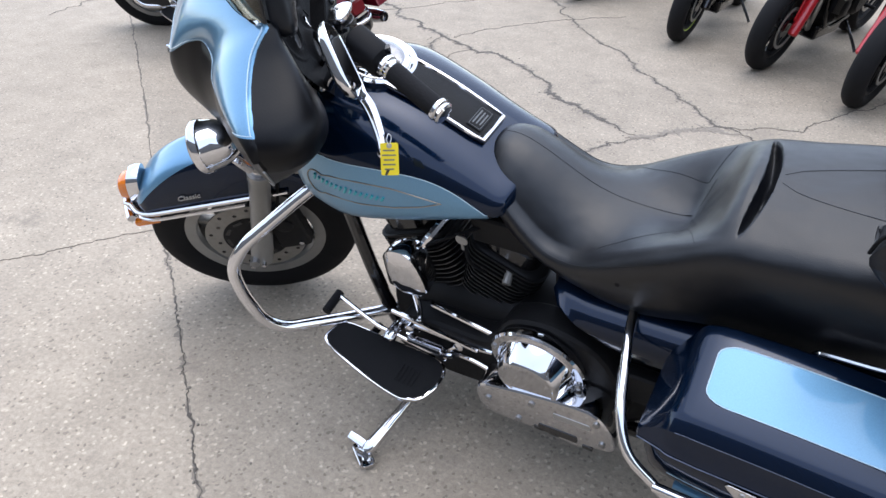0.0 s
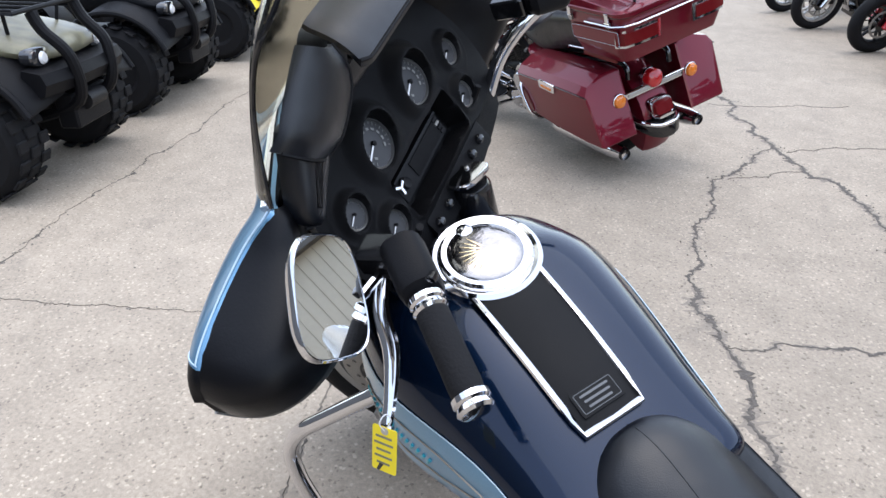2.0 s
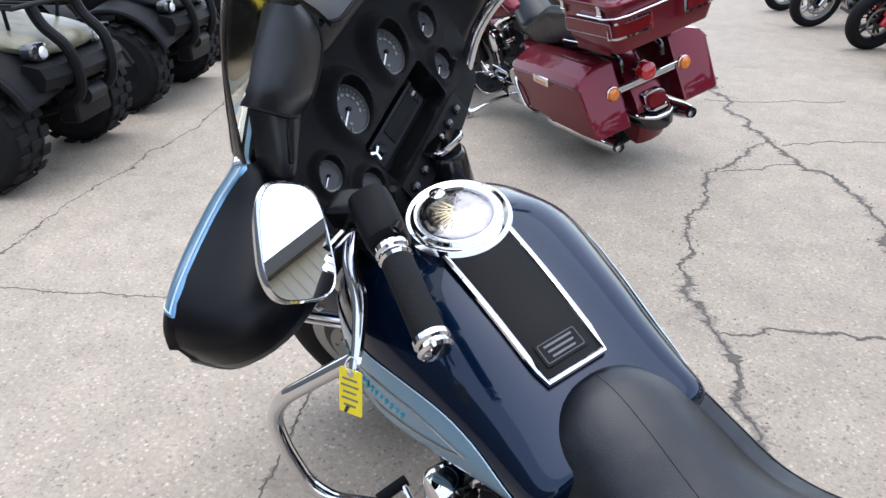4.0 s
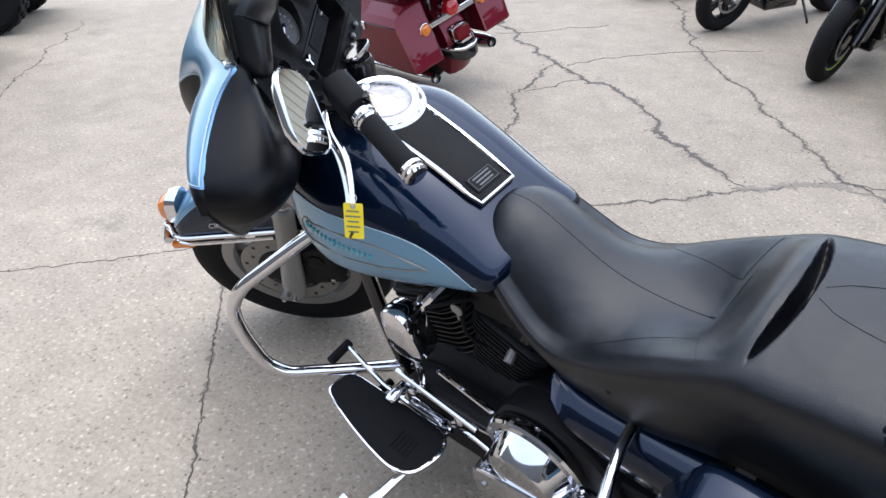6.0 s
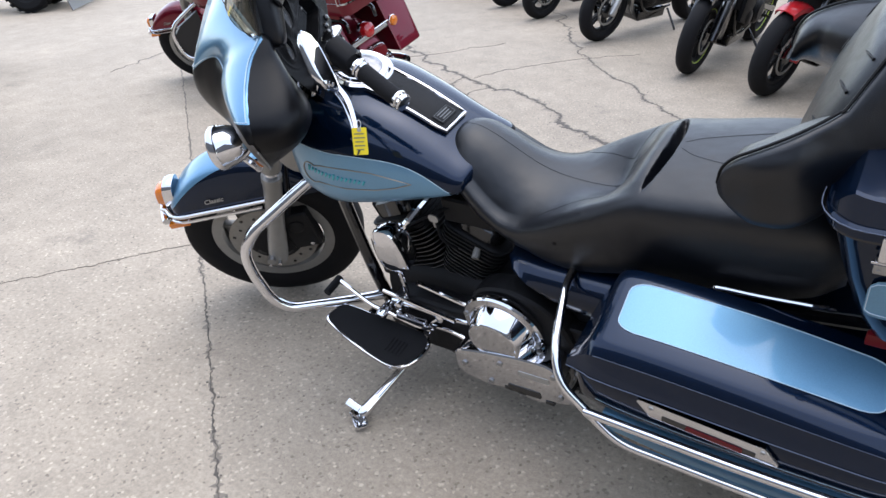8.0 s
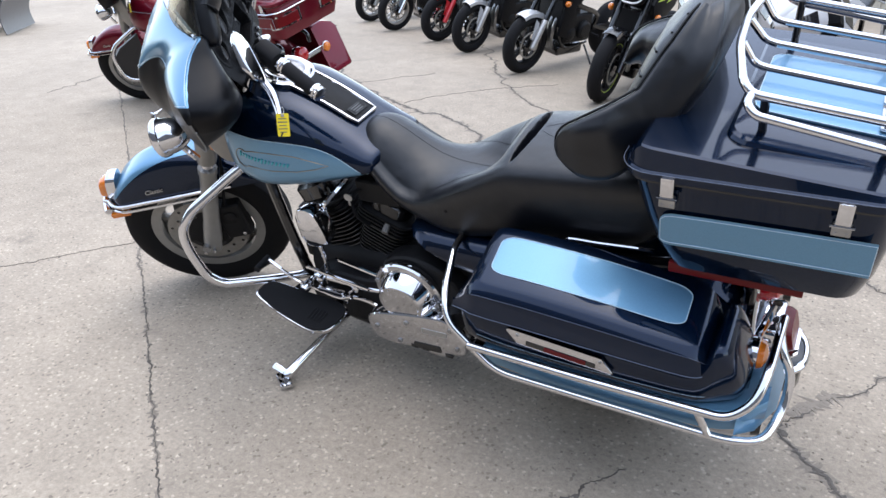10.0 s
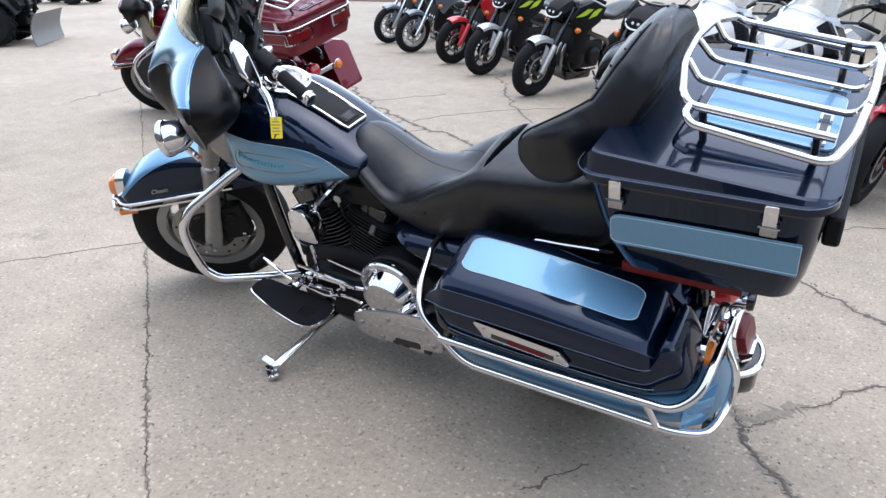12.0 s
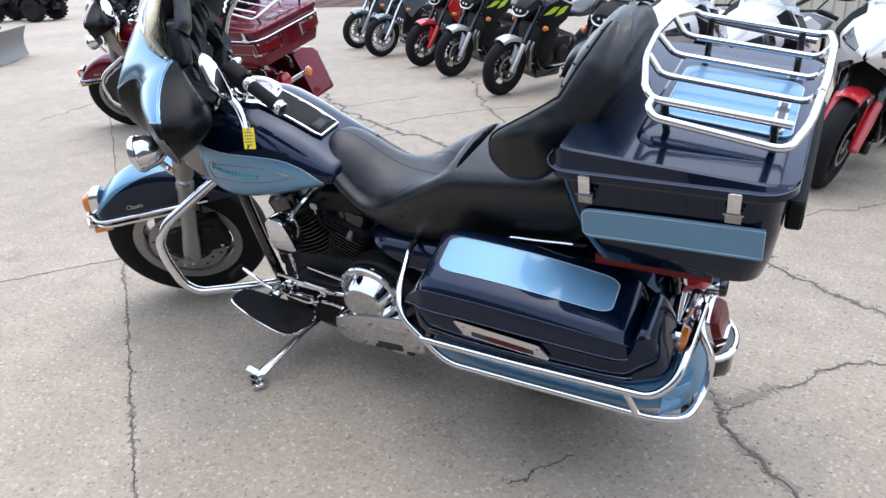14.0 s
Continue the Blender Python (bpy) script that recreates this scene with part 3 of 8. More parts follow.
        lettering("Classic", 0.027, m @ mm if m is not None else mm, ALU, f, "script", 0.001, 0.95, 0.35)
    return f


def fork(b, m):
    for s in (-1, 1):
        y = s * 0.115
        d = Vector((math.sin(RAKE), 0, math.cos(RAKE)))
        foot = Vector((XF + 0.005, y, RW - 0.050))
        leg = part("fork_leg", lathe([(0, 0.026), (0.004, 0.034), (0.06, 0.036), (0.13, 0.034), (0.16, 0.031), (0.40, 0.031), (0.405, 0.034), (0.43, 0.034)], foot, d, 20), SILVER, b, "silver fork slider", m=m)
        part("fork_tube", lathe([(0, 0.024), (0.40, 0.024)], foot + d * 0.42, d, 16), CHROME, leg, m=m)
        part("fork_cover", lathe([(0, 0.033), (0.02, 0.037), (0.30, 0.042), (0.36, 0.042)], foot + d * 0.46, d, 20), SILVER, leg, "silver upper fork cover", m=m)
        part("axle_nut", lathe([(-0.012, 0.016), (0.012, 0.016)], (XF, y + s * 0.036, RW - 0.01), (0, s, 0), 8), STEEL, leg, m=m)
        for k in (-1, 1):
            part("bolt", lathe([(0, 0.007), (0.016, 0.007)], foot + Vector((k * 0.018, s * 0.03, 0.02)), (0, s, 0), 8), CHROME, leg, m=m)
        cal = part("caliper", box(XF + 0.125, s * 0.066, RW + 0.045, 0.105, 0.06, 0.175, 0.016, 3), ENGINE, leg, "black brake caliper", m=m)
        part("piston_cover", lathe([(-0.02, 0.028), (0.004, 0.028), (0.008, 0.022), (0.009, 0.0)], (XF + 0.125, s * 0.096, RW + 0.075), (0, s, 0), 18), ENGINE, cal, m=m)
        part("caliper_pin", lathe([(0, 0.008), (0.012, 0.008), (0.014, 0.004)], (XF + 0.150, s * 0.094, RW - 0.015), (0, s, 0), 8), CHROME, cal, m=m)
        part("brake_line", tube([(XF + 0.12, s * 0.085, RW + 0.13), (XF + 0.16, s * 0.10, RW + 0.22), (XF + 0.20, s * 0.09, RW + 0.34), (XF + 0.24, s * 0.06, RW + 0.46)], 0.005, 6), PLASTIC, cal, "black brake hose", m=m)
    part("lower_clamp", box(XF + 0.27, 0, 0.84, 0.08, 0.30, 0.05, 0.015), GLOSSBLACK, b, m=m)


def fairing(b, paint, m):
    """A bat-wing fairing on the forks, with dash, gauges, pouches, smoked shield and lamps."""
    # rim (upper rear edge), colour line and lower edge, from the middle to the tip
    RIM = [(-1.060, 0, 1.328), (-1.048, 0.10, 1.324), (-1.008, 0.20, 1.312), (-0.972, 0.275, 1.306), (-0.952, 0.308, 1.306), (-0.982, 0.345, 1.284), (-0.998, 0.406, 1.262), (-1.002, 0.470, 1.243), (-1.004, 0.505, 1.222), (-1.006, 0.517, 1.195)]
    LINE = [(-1.272, 0, 1.095), (-1.245, 0.075, 1.130), (-1.185, 0.115, 1.172), (-1.140, 0.140, 1.184), (-1.120, 0.190, 1.175), (-1.118, 0.250, 1.170), (-1.090, 0.340, 1.180), (-1.055, 0.415, 1.192), (-1.022, 0.480, 1.196), (-1.009, 0.517, 1.190)]
    LOW = [(-1.235, 0, 0.975), (-1.232, 0.08, 0.972), (-1.205, 0.14, 0.968), (-1.175, 0.19, 0.966), (-1.145, 0.235, 0.966), (-1.115, 0.29, 0.970), (-1.080, 0.36, 0.990), (-1.050, 0.42, 1.025), (-1.020, 0.480, 1.090), (-1.008, 0.515, 1.165)]
    N_ = 36
    rim_, line_, low_ = ([tuple(r) for r in smooth_table(tab, N_ + 1)] for tab in (RIM, LINE, LOW))

    def pick(rows_, a):
        k = min(a * N_, N_ - 1e-6)
        i = int(k)
        p, q = rows_[i], rows_[i + 1]
        return Vector([u + (v - u) * (k - i) for u, v in zip(p, q)])

    def flip(p, u):
        return Vector((p.x, p.y if u >= 0 else -p.y, p.z))

    def upper(u, v, off=0.0):
        """The painted shell: u across -1..1, v from the colour line to the rim."""
        a = min(1.0, abs(u))
        lo, hi = pick(line_, a), pick(rim_, a)
        swell = (0.010 + 0.018 * min(1.0, a / 0.5) * (1 - a ** 4)) * 4 * v * (1 - v)
        out = Vector((-0.75, 0.45 * a, 0.45)).normalized()
        return flip(lo + (hi - lo) * v + out * (swell + off), u)

    def lower(u, v, off=0.0):
        """The dark front below: v from the lower edge to the colour line."""
        a = min(1.0, abs(u))
        lo, hi = pick(low_, a), pick(line_, a)
        swell = 0.028 * (1 - a ** 3) * 4 * v * (1 - v)
        out = Vector((-0.85, 0.45 * a, -0.15)).normalized()
        return flip(lo + (hi - lo) * v + out * (swell + off), u)

    us = [-1 + 2 * i / 72 for i in range(73)]
    vs = [j / 10 for j in range(11)]
    def cut(v):
        """Where the light paint ends towards the tips."""
        return 0.800 + 0.050 * v

    shell = [[upper(u * cut(v), v) for v in vs] + [upper(u * cut(v), v, -0.008) for v in vs[::-1]] for u in us]
    f = part("fairing_shell", loft(shell, True, True), paint["accent"], b, "painted bat-wing fairing shell", 50, m=m)
    for s in (-1, 1):
        tip = [[upper(s * (cut(v) + (1 - cut(v)) * k / 12), v) for v in vs] + [upper(s * (cut(v) + (1 - cut(v)) * k / 12), v, -0.008) for v in vs[::-1]] for k in range(13)]
        part("fairing_tip", loft(tip, True, True), BRA if paint["bra"] else paint["main"], f, "satin black fairing tip", 50, m=m)
        part("tip_stripe", tube([upper(s * cut(v) * 0.985, v, 0.0006) for v in vs], 0.0010, 5, smooth=False), PALE, f, m=m)
    nose = [[lower(u, v) for v in vs] + [lower(u, v, -0.008) for v in vs[::-1]] for u in us]
    np_ = part("nose_patch", loft(nose, True, True), BRA if paint["bra"] else paint["main"], f, "satin black lower fairing front", 50, m=m)
    part("lower_edge", tube([lower(u, 0.0, 0.001) for u in us], 0.0025, 5, smooth=False), SILVER, np_, m=m)
    part("pinstripe", tube([upper(u * 0.79, 0.035, 0.0006) for u in us], 0.0010, 5, smooth=False), PALE, np_, m=m)
    part("rim_stripe", tube([upper(-0.835 + 0.395 * i / 30, 0.975, 0.001) for i in range(31)], 0.0014, 5, smooth=False), PALE, f, m=m)
    part("rim_stripe", tube([upper(0.835 - 0.395 * i / 30, 0.975, 0.001) for i in range(31)], 0.0014, 5, smooth=False), PALE, f, m=m)
    part("headlamp", lathe([(0, 0.080), (-0.006, 0.078), (-0.014, 0.05), (-0.016, 0.0)], (-1.225, 0, 1.035), (1, 0, 0.05), 32), GLASSDARK, f, "round headlamp", m=m)
    part("headlamp_ring", lathe([(0.03, 0.086), (-0.004, 0.090), (-0.008, 0.084), (-0.004, 0.078)], (-1.225, 0, 1.035), (1, 0, 0.05), 32), CHROME, f, m=m)

    # dash
    up, right = Vector((-0.33, 0, 0.944)), Vector((0, 1, 0))
    face = axes((-0.94, 0, 1.15), right, up)
    fm = (m @ face) if m is not None else face

    def on(px, py, h=0.0):
        return face @ Vector((px, py, h))

    gauges = [(s * 0.076, 0.066, 0.039) for s in (-1, 1)] + [(s * 0.158, -0.032, 0.023) for s in (-1, 1)] + [(s * 0.198, 0.036, 0.023) for s in (-1, 1)]

    def step(e):
        e = max(0.0, min(1.0, e))
        return e * e * (3 - 2 * e)

    def relief(px, py):
        """Height of the moulded dash: hooded wells for the gauges and a recess for the radio."""
        h = 0.010 - 0.05 * max(0.0, abs(px) - 0.20) - 0.25 * max(0.0, -py - 0.075)
        for gx, gy, r in gauges:
            dx, dy = px - gx, py - gy
            d = math.hypot(dx, dy)
            if d < r * 2.2:
                lip = (0.80 * r) * (0.55 + 0.45 * dy / max(d, 1e-4))
                h = max(h, 0.010 + lip * (1 - step((d - r * 1.12) / (r * 0.75))))
        for gx, gy, r in gauges:
            d = math.hypot(px - gx, py - gy)
            h += (0.004 - h) * (1 - step((d - r) / 0.005))
        qx, qy = abs(px) - 0.106, abs(py + 0.026) - 0.030
        d = math.hypot(max(qx, 0), max(qy, 0)) + min(0, max(qx, qy)) - 0.008
        h += 0.006 * (1 - step(abs(d) / 0.012))
        h += (-0.030 - h) * (1 - step((d + 0.003) / 0.006))
        return h

    rows_ = []
    for i in range(201):
        u = -1 + 2 * i / 200
        col = []
        for j in range(133):
            v = -1 + 2 * j / 132
            px, py = 0.272 * u * (1 - 0.16 * v * v), 0.008 + 0.155 * v * (1 - 0.20 * u * u)
            col.append(on(px, py, relief(px, py)))
        rows_.append([on(0.272 * u * 0.84, 0.008 - 0.155 * (1 - 0.20 * u * u), -0.07)] + col)
    dash = part("dash", loft(rows_, False, False), DASH, b, "black dashboard inside the fairing", 50, m=m)
    hood = [[upper(u, 1.0, -0.006), upper(u, 1.0, -0.006) * 0.45 + on(0.62 * u, 0.19 - 0.20 * abs(u) ** 2, 0.03) * 0.55, on(0.60 * u, 0.16 - 0.25 * abs(u) ** 2, 0.0)] for u in [-0.45 + 0.90 * i / 20 for i in range(21)]]
    part("dash_hood", loft(hood, False, False), DASH, dash, "black dash hood", m=m)
    # rounded black inner wings
    for s in (-1, 1):
        rim = [upper(s * a, 1.0, -0.003) for a in (0.42, 0.48, 0.54, 0.60, 0.66, 0.73, 0.80, 0.87, 0.93, 0.97, 0.995)] + [lower(s * a, 0.0, -0.003) for a in (0.985, 0.970, 0.955, 0.940, 0.925, 0.910, 0.895, 0.875)]
        n = len(rim)
        inner = spline([on(s * 0.215, 0.140, -0.01), on(s * 0.25, 0.10, -0.01), on(s * 0.268, 0.04, -0.01), on(s * 0.262, -0.02, -0.012), on(s * 0.235, -0.075, -0.02)], 6)
        rows_ = []
        for i, r in enumerate(rim):
            q = inner[round(i / (n - 1) * (len(inner) - 1))]
            w = math.sin(math.pi * min(1.0, 0.02 + 0.98 * i / (n - 1)) * 0.97) ** 0.8
            k1 = r + Vector((0.085 * w + 0.008, s * 0.016 * w, -0.012 * w))
            k2 = q * 0.42 + r * 0.58 + Vector((0.165 * w, s * 0.030 * w, -0.012 * w))
            rows_.append([((1 - t) ** 3) * r + 3 * t * (1 - t) ** 2 * k1 + 3 * t * t * (1 - t) * k2 + t ** 3 * q for t in [j / 12 for j in range(13)]])
        part("inner_wing", loft(rows_, False, False), BRA, dash, "rounded satin black inner fairing wing", 60, m=m)
        part("fork_shroud", slab([(p.x, p.y) for p in spline([(-0.05, 0.10, 0), (0.05, 0.12, 0), (0.07, 0.0, 0), (0.03, -0.14, 0), (-0.03, -0.13, 0), (-0.06, 0.0, 0)], 4, True)], 0.012, axes((-1.09, s * 0.175, 0.93), (0.94, s * 0.33, 0.05), (-0.05, 0, 1)), 0.004), SILVER, dash, "silver fork bracket", m=m)
    nz = face.to_3x3() @ Vector((0, 0, 1))
    for px, py, r in gauges:
        cpos = on(px, py, 0.002)
        g = part("gauge", lathe([(0.001, r + 0.002), (0.007, r + 0.0015), (0.008, r - 0.001), (0.004, r - 0.002)], cpos, nz, 32), STEEL, dash, "round gauge", m=m)
        part("dial", lathe([(0.004, r), (0.0045, 0.001)], cpos, nz, 32), GAUGE, g, m=m)
        own = bmesh.new()
        for k in range(21):
            box(0.84 * r, 0, 0, r * (0.15 if k % 2 == 0 else 0.08), r * 0.03, 0.0008, bm=own, m=Matrix.Translation((px, py, 0.0070)) @ Matrix.Rotation(radians(225 - 13.5 * k), 4, "Z"))
            if r > 0.03 and k % 2 == 0:
                box(0.60 * r, 0, 0, r * 0.10, r * 0.16, 0.0008, bm=own, m=Matrix.Translation((px, py, 0.0070)) @ Matrix.Rotation(radians(225 - 13.5 * k), 4, "Z"))
        part("dial_print", own, MARKS, g, smooth=0, m=fm)
        part("needle", box(0.42 * r, 0, 0, r * 0.80, r * 0.07, 0.0008, m=Matrix.Translation((px, py, 0.0080)) @ Matrix.Rotation(radians(200), 4, "Z")), WHITE, g, smooth=0, m=fm)
        part("hub", lathe([(0.004, r * 0.12), (0.009, r * 0.10), (0.010, 0.001)], cpos, nz, 14), PLASTIC, g, m=m)
    radio = part("radio", box(-0.006, -0.024, -0.020, 0.180, 0.042, 0.024, 0.004), PLASTIC, dash, "car radio with display", m=fm)
    part("bezel", box(-0.006, -0.0035, -0.006, 0.178, 0.005, 0.006, 0.0015), DARKGREY, radio, m=fm)
    part("display", box(0.012, -0.024, -0.0075, 0.105, 0.028, 0.003, 0.001), DASH, radio, m=fm)
    part("knob", lathe([(0, 0.0105), (0.010, 0.0100), (0.0115, 0.0085), (0.0105, 0.007), (0.0105, 0.001)], (-0.077, -0.019, -0.008), (0, 0, 1), 20), PLASTIC, radio, m=fm)
    for a in (20, 140, 260):
        part("clip", box(0.006, 0, 0, 0.014, 0.005, 0.004, 0.0015, m=Matrix.Translation((-0.098, -0.012, 0.006)) @ Matrix.Rotation(radians(a), 4, "Z")), CHROME, radio, "chrome clip", m=fm)
    for k in range(4):
        part("button", box(0.072, -0.012 - k * 0.008, -0.007, 0.012, 0.005, 0.004, 0.001), MARKS if k == 1 else PLASTIC, radio, m=fm)
    sw = part("switch_panel", box(0.01, -0.102, 0.004, 0.25, 0.050, 0.016, 0.006), DASH, dash, m=fm)
    for k in range(6):
        part("rocker_switch", lathe([(0, 0.010), (0.006, 0.009), (0.010, 0.006), (0.011, 0.001)], (-0.095 + k * 0.040, -0.098, 0.011), (0, 0, 1), 16), GLOSSBLACK, sw, m=fm)
    base = Vector((-0.882, -0.004, 1.022))
    ig = part("ignition_switch", lathe([(-0.06, 0.04), (0.03, 0.034), (0.040, 0.028)], base, (0.22, 0, 0.97), 24), GLOSSBLACK, dash, "ignition switch", m=m)
    part("switch_knob", loft([[base + Vector((0.010, 0, 0.044 + h - 0.08 * a)) + Vector((c * 0.45 + a, c, 0)) for a, c in oval(0.022 * k, 0.031 * k, 24, 2.8)] for h, k in ((0.002, 0.95), (0.004, 1.0), (0.011, 1.0), (0.0135, 0.95), (0.0137, 0.05))]), CHROME, ig, "chrome ignition knob", 25, m=m)
    part("knob_screw", lathe([(0, 0.004), (0.002, 0.0035), (0.0024, 0.001)], base + Vector((0.005, 0.012, 0.0595)), (0.2, 0, 1), 10), STEEL, ig, m=m)

    # two side pouches and a wide middle one along the shield's foot
    LEFT = spline([(-0.050, 0.0, 0), (-0.045, 0.050, 0), (-0.038, 0.095, 0), (-0.032, 0.124, 0)], 6)
    RIGHT = spline([(0.046, -0.002, 0), (0.061, 0.033, 0), (0.069, 0.066, 0), (0.069, 0.096, 0), (0.055, 0.120, 0), (0.026, 0.136, 0)], 5)
    n_ = len(LEFT)
    for s in (-1, 1):
        pm = axes((-0.900, -0.253, 1.348), (0.004, 0.063, -0.065), (0.012, 0.072, 0.049))

        def at_(x, y, h):
            p = pm @ Vector((x, y, h))
            return Vector((p.x, p.y * -s, p.z))

        flap = []
        for i in range(n_):
            q = LEFT[i]
            r = RIGHT[round(i * (len(RIGHT) - 1) / (n_ - 1))]
            top_, under = [], []
            for j in range(17):
                a = j / 16
                h = 0.002 + 0.024 * math.sin(math.pi * (0.04 + 0.92 * a ** 0.8)) ** 0.7 - 0.004 * a
                drop = 0.010 * (1 - step(i / 3.0))
                top_.append(at_(q.x + (r.x - q.x) * a, q.y + (r.y - q.y) * a - 0.004 * math.sin(math.pi * a), h - drop))
                under.append(at_(q.x + (r.x - q.x) * a, q.y + (r.y - q.y) * a - 0.004 * math.sin(math.pi * a), h - drop - 0.007))
            flap.append(top_ + under[::-1])
        pouch = part("pouch", loft([[at_(0.050 - (0.050 - x) * (1 + min(0.0, y) / 0.17), y, h) for x, y in rounded(0.066 - d, 0.126 - d, 0.016, 5, 0.017, -0.026)] for h, d in ((-0.040, 0.0), (-0.012, 0.0), (-0.005, 0.004), (0.000, 0.014), (0.003, 0.030), (0.004, 0.050))]), VINYL, dash, "black vinyl windshield pouch", m=m)
        part("flap", loft(flap, True, True), VINYL, pouch, "soft rounded flap", 50, m=m)
        part("welt", tube([r[k] for k, r in ((1, flap[0]), (5, flap[0]), (9, flap[0]), (13, flap[0]), (15, flap[0]))] + [r[16] for r in flap[1:]], 0.0028, 6), PLASTIC, pouch, m=m)
        part("lower_welt", tube([at_(0.047, -0.005, -0.008), at_(0.047, -0.045, -0.008), at_(0.045, -0.074, -0.009), at_(0.036, -0.088, -0.010), at_(0.022, -0.092, -0.010)], 0.0025, 6), PLASTIC, pouch, m=m)
    lip, hinge = Vector((-0.860, 0, 1.376)), Vector((-0.922, 0, 1.446))
    slope = hinge - lip
    nrm = Vector((-slope.z, 0, slope.x)).normalized() * -1
    rows_ = []
    for k in range(21):
        y = -0.122 + 0.244 * k / 20
        e = 1 - step((0.122 - abs(y)) / 0.016)
        edge = [lip + slope * a + nrm * (0.010 * math.sin(math.pi * min(1, a + 0.1)) - 0.005 * e) + Vector((0, y * (0.98 - 0.06 * a), 0)) for a in [0.10 * e + (1.0 - 0.10 * e) * i / 10 for i in range(11)]]
        low_lip = edge[0] + Vector((-0.004, 0, -0.010))
        rows_.append([low_lip] + edge + [p - nrm * 0.008 for p in edge[::-1]])
    mid_pouch = part("pouch", loft([[Vector((-0.945 + h + 0.10 * y, x, 1.372 + y)) for x, y in rounded(0.220 - d, 0.100 - d, 0.028, 5, 0, 0.0)] for h, d in ((-0.020, 0.0), (0.020, 0.0), (0.028, 0.006), (0.034, 0.022), (0.037, 0.060))]), VINYL, dash, "black vinyl windshield pouch", m=m)
    part("flap", loft(rows_, True, True), VINYL, mid_pouch, "flat stitched flap", 40, m=m)
    part("welt", tube([r[1] for r in rows_], 0.0028, 6, smooth=False), PLASTIC, mid_pouch, m=m)
    # shield
    SIDE = [(-0.952, 0.302, 1.308), (-0.944, 0.272, 1.375), (-0.930, 0.252, 1.425), (-0.888, 0.246, 1.482), (-0.845, 0.232, 1.520), (-0.815, 0.200, 1.552)]
    MID = [(-1.062, 0, 1.322), (-1.02, 0, 1.378), (-0.975, 0, 1.438), (-0.93, 0, 1.50), (-0.885, 0, 1.555), (-0.845, 0, 1.600)]
    side_, mid_ = [tuple(r) for r in smooth_table(SIDE, 13)], [tuple(r) for r in smooth_table(MID, 13)]
    sh = []
    for i in range(25):
        a = -1 + 2 * i / 24
        col = []
        for p, q in zip(side_, mid_):
            c = math.cos(abs(a) * math.pi / 2)
            sn = math.sin(abs(a) * math.pi / 2)
            w = 1 - c ** 1.2
            col.append(Vector((q[0] + (p[0] - q[0]) * w, math.copysign(p[1] * sn ** 0.9, a) if a else 0, q[2] + (p[2] - q[2]) * w)))
        sh.append(col)
    thick = [r + [p + Vector((0.004, 0, -0.001)) for p in r[::-1]] for r in sh]
    part("windshield", loft(thick, True, True), SMOKE, b, "smoked plastic windshield", m=m)
    part("shield_trim", tube([upper(-0.43 + 0.86 * i / 40, 0.975, 0.004) for i in range(41)], 0.007, 8, smooth=False), CHROME, f, "chrome windshield trim", m=m)
    part("shield_edge", tube([r[-1] for r in sh], 0.003, 6, smooth=False), GLOSSBLACK, f, m=m)
    for k in (0, -1):
        part("shield_edge", tube(sh[k], 0.003, 6, smooth=False), GLOSSBLACK, f, m=m)

    # spot lamps and turn signals below
    barm = part("lamp_bar", tube([(-1.15, -0.19, 0.90), (-1.20, -0.08, 0.91), (-1.20, 0.08, 0.91), (-1.15, 0.19, 0.90)], 0.012, 8), CHROME, b, "chrome lamp bar", m=m)
    for s in (-1, 1):
        c = (-1.235, s * 0.19, 0.945)
        sp = part("spot_lamp", lathe([(0.078, 0.0), (0.075, 0.018), (0.064, 0.034), (0.046, 0.047), (0.022, 0.056), (-0.004, 0.060), (-0.008, 0.0635), (-0.022, 0.0645), (-0.028, 0.061)], c, (1, 0, 0.02), 28), CHROME, barm, "chrome spot lamp", m=m)
        part("lens", lathe([(-0.024, 0.060), (-0.034, 0.052), (-0.042, 0.034), (-0.045, 0.0)], c, (1, 0, 0.02), 28), GLASSDARK, sp, m=m)
        part("lamp_stem", tube([(c[0] + 0.03, c[1], 0.89), (c[0] + 0.05, c[1] * 0.98, 0.83)], 0.012, 8, smooth=False), CHROME, sp, m=m)
        c2 = (-1.12, s * 0.135, 0.835)
        ts = part("turn_signal", lathe([(0.07, 0.0), (0.065, 0.02), (0.03, 0.035), (0, 0.038), (-0.01, 0.036)], c2, (1, 0, 0.02), 24), CHROME, barm, "chrome turn signal", m=m)
        part("lens", lathe([(-0.008, 0.035), (-0.02, 0.025), (-0.024, 0.0)], c2, (1, 0, 0.02), 24), AMBER, ts, "amber lens", m=m)
    return f


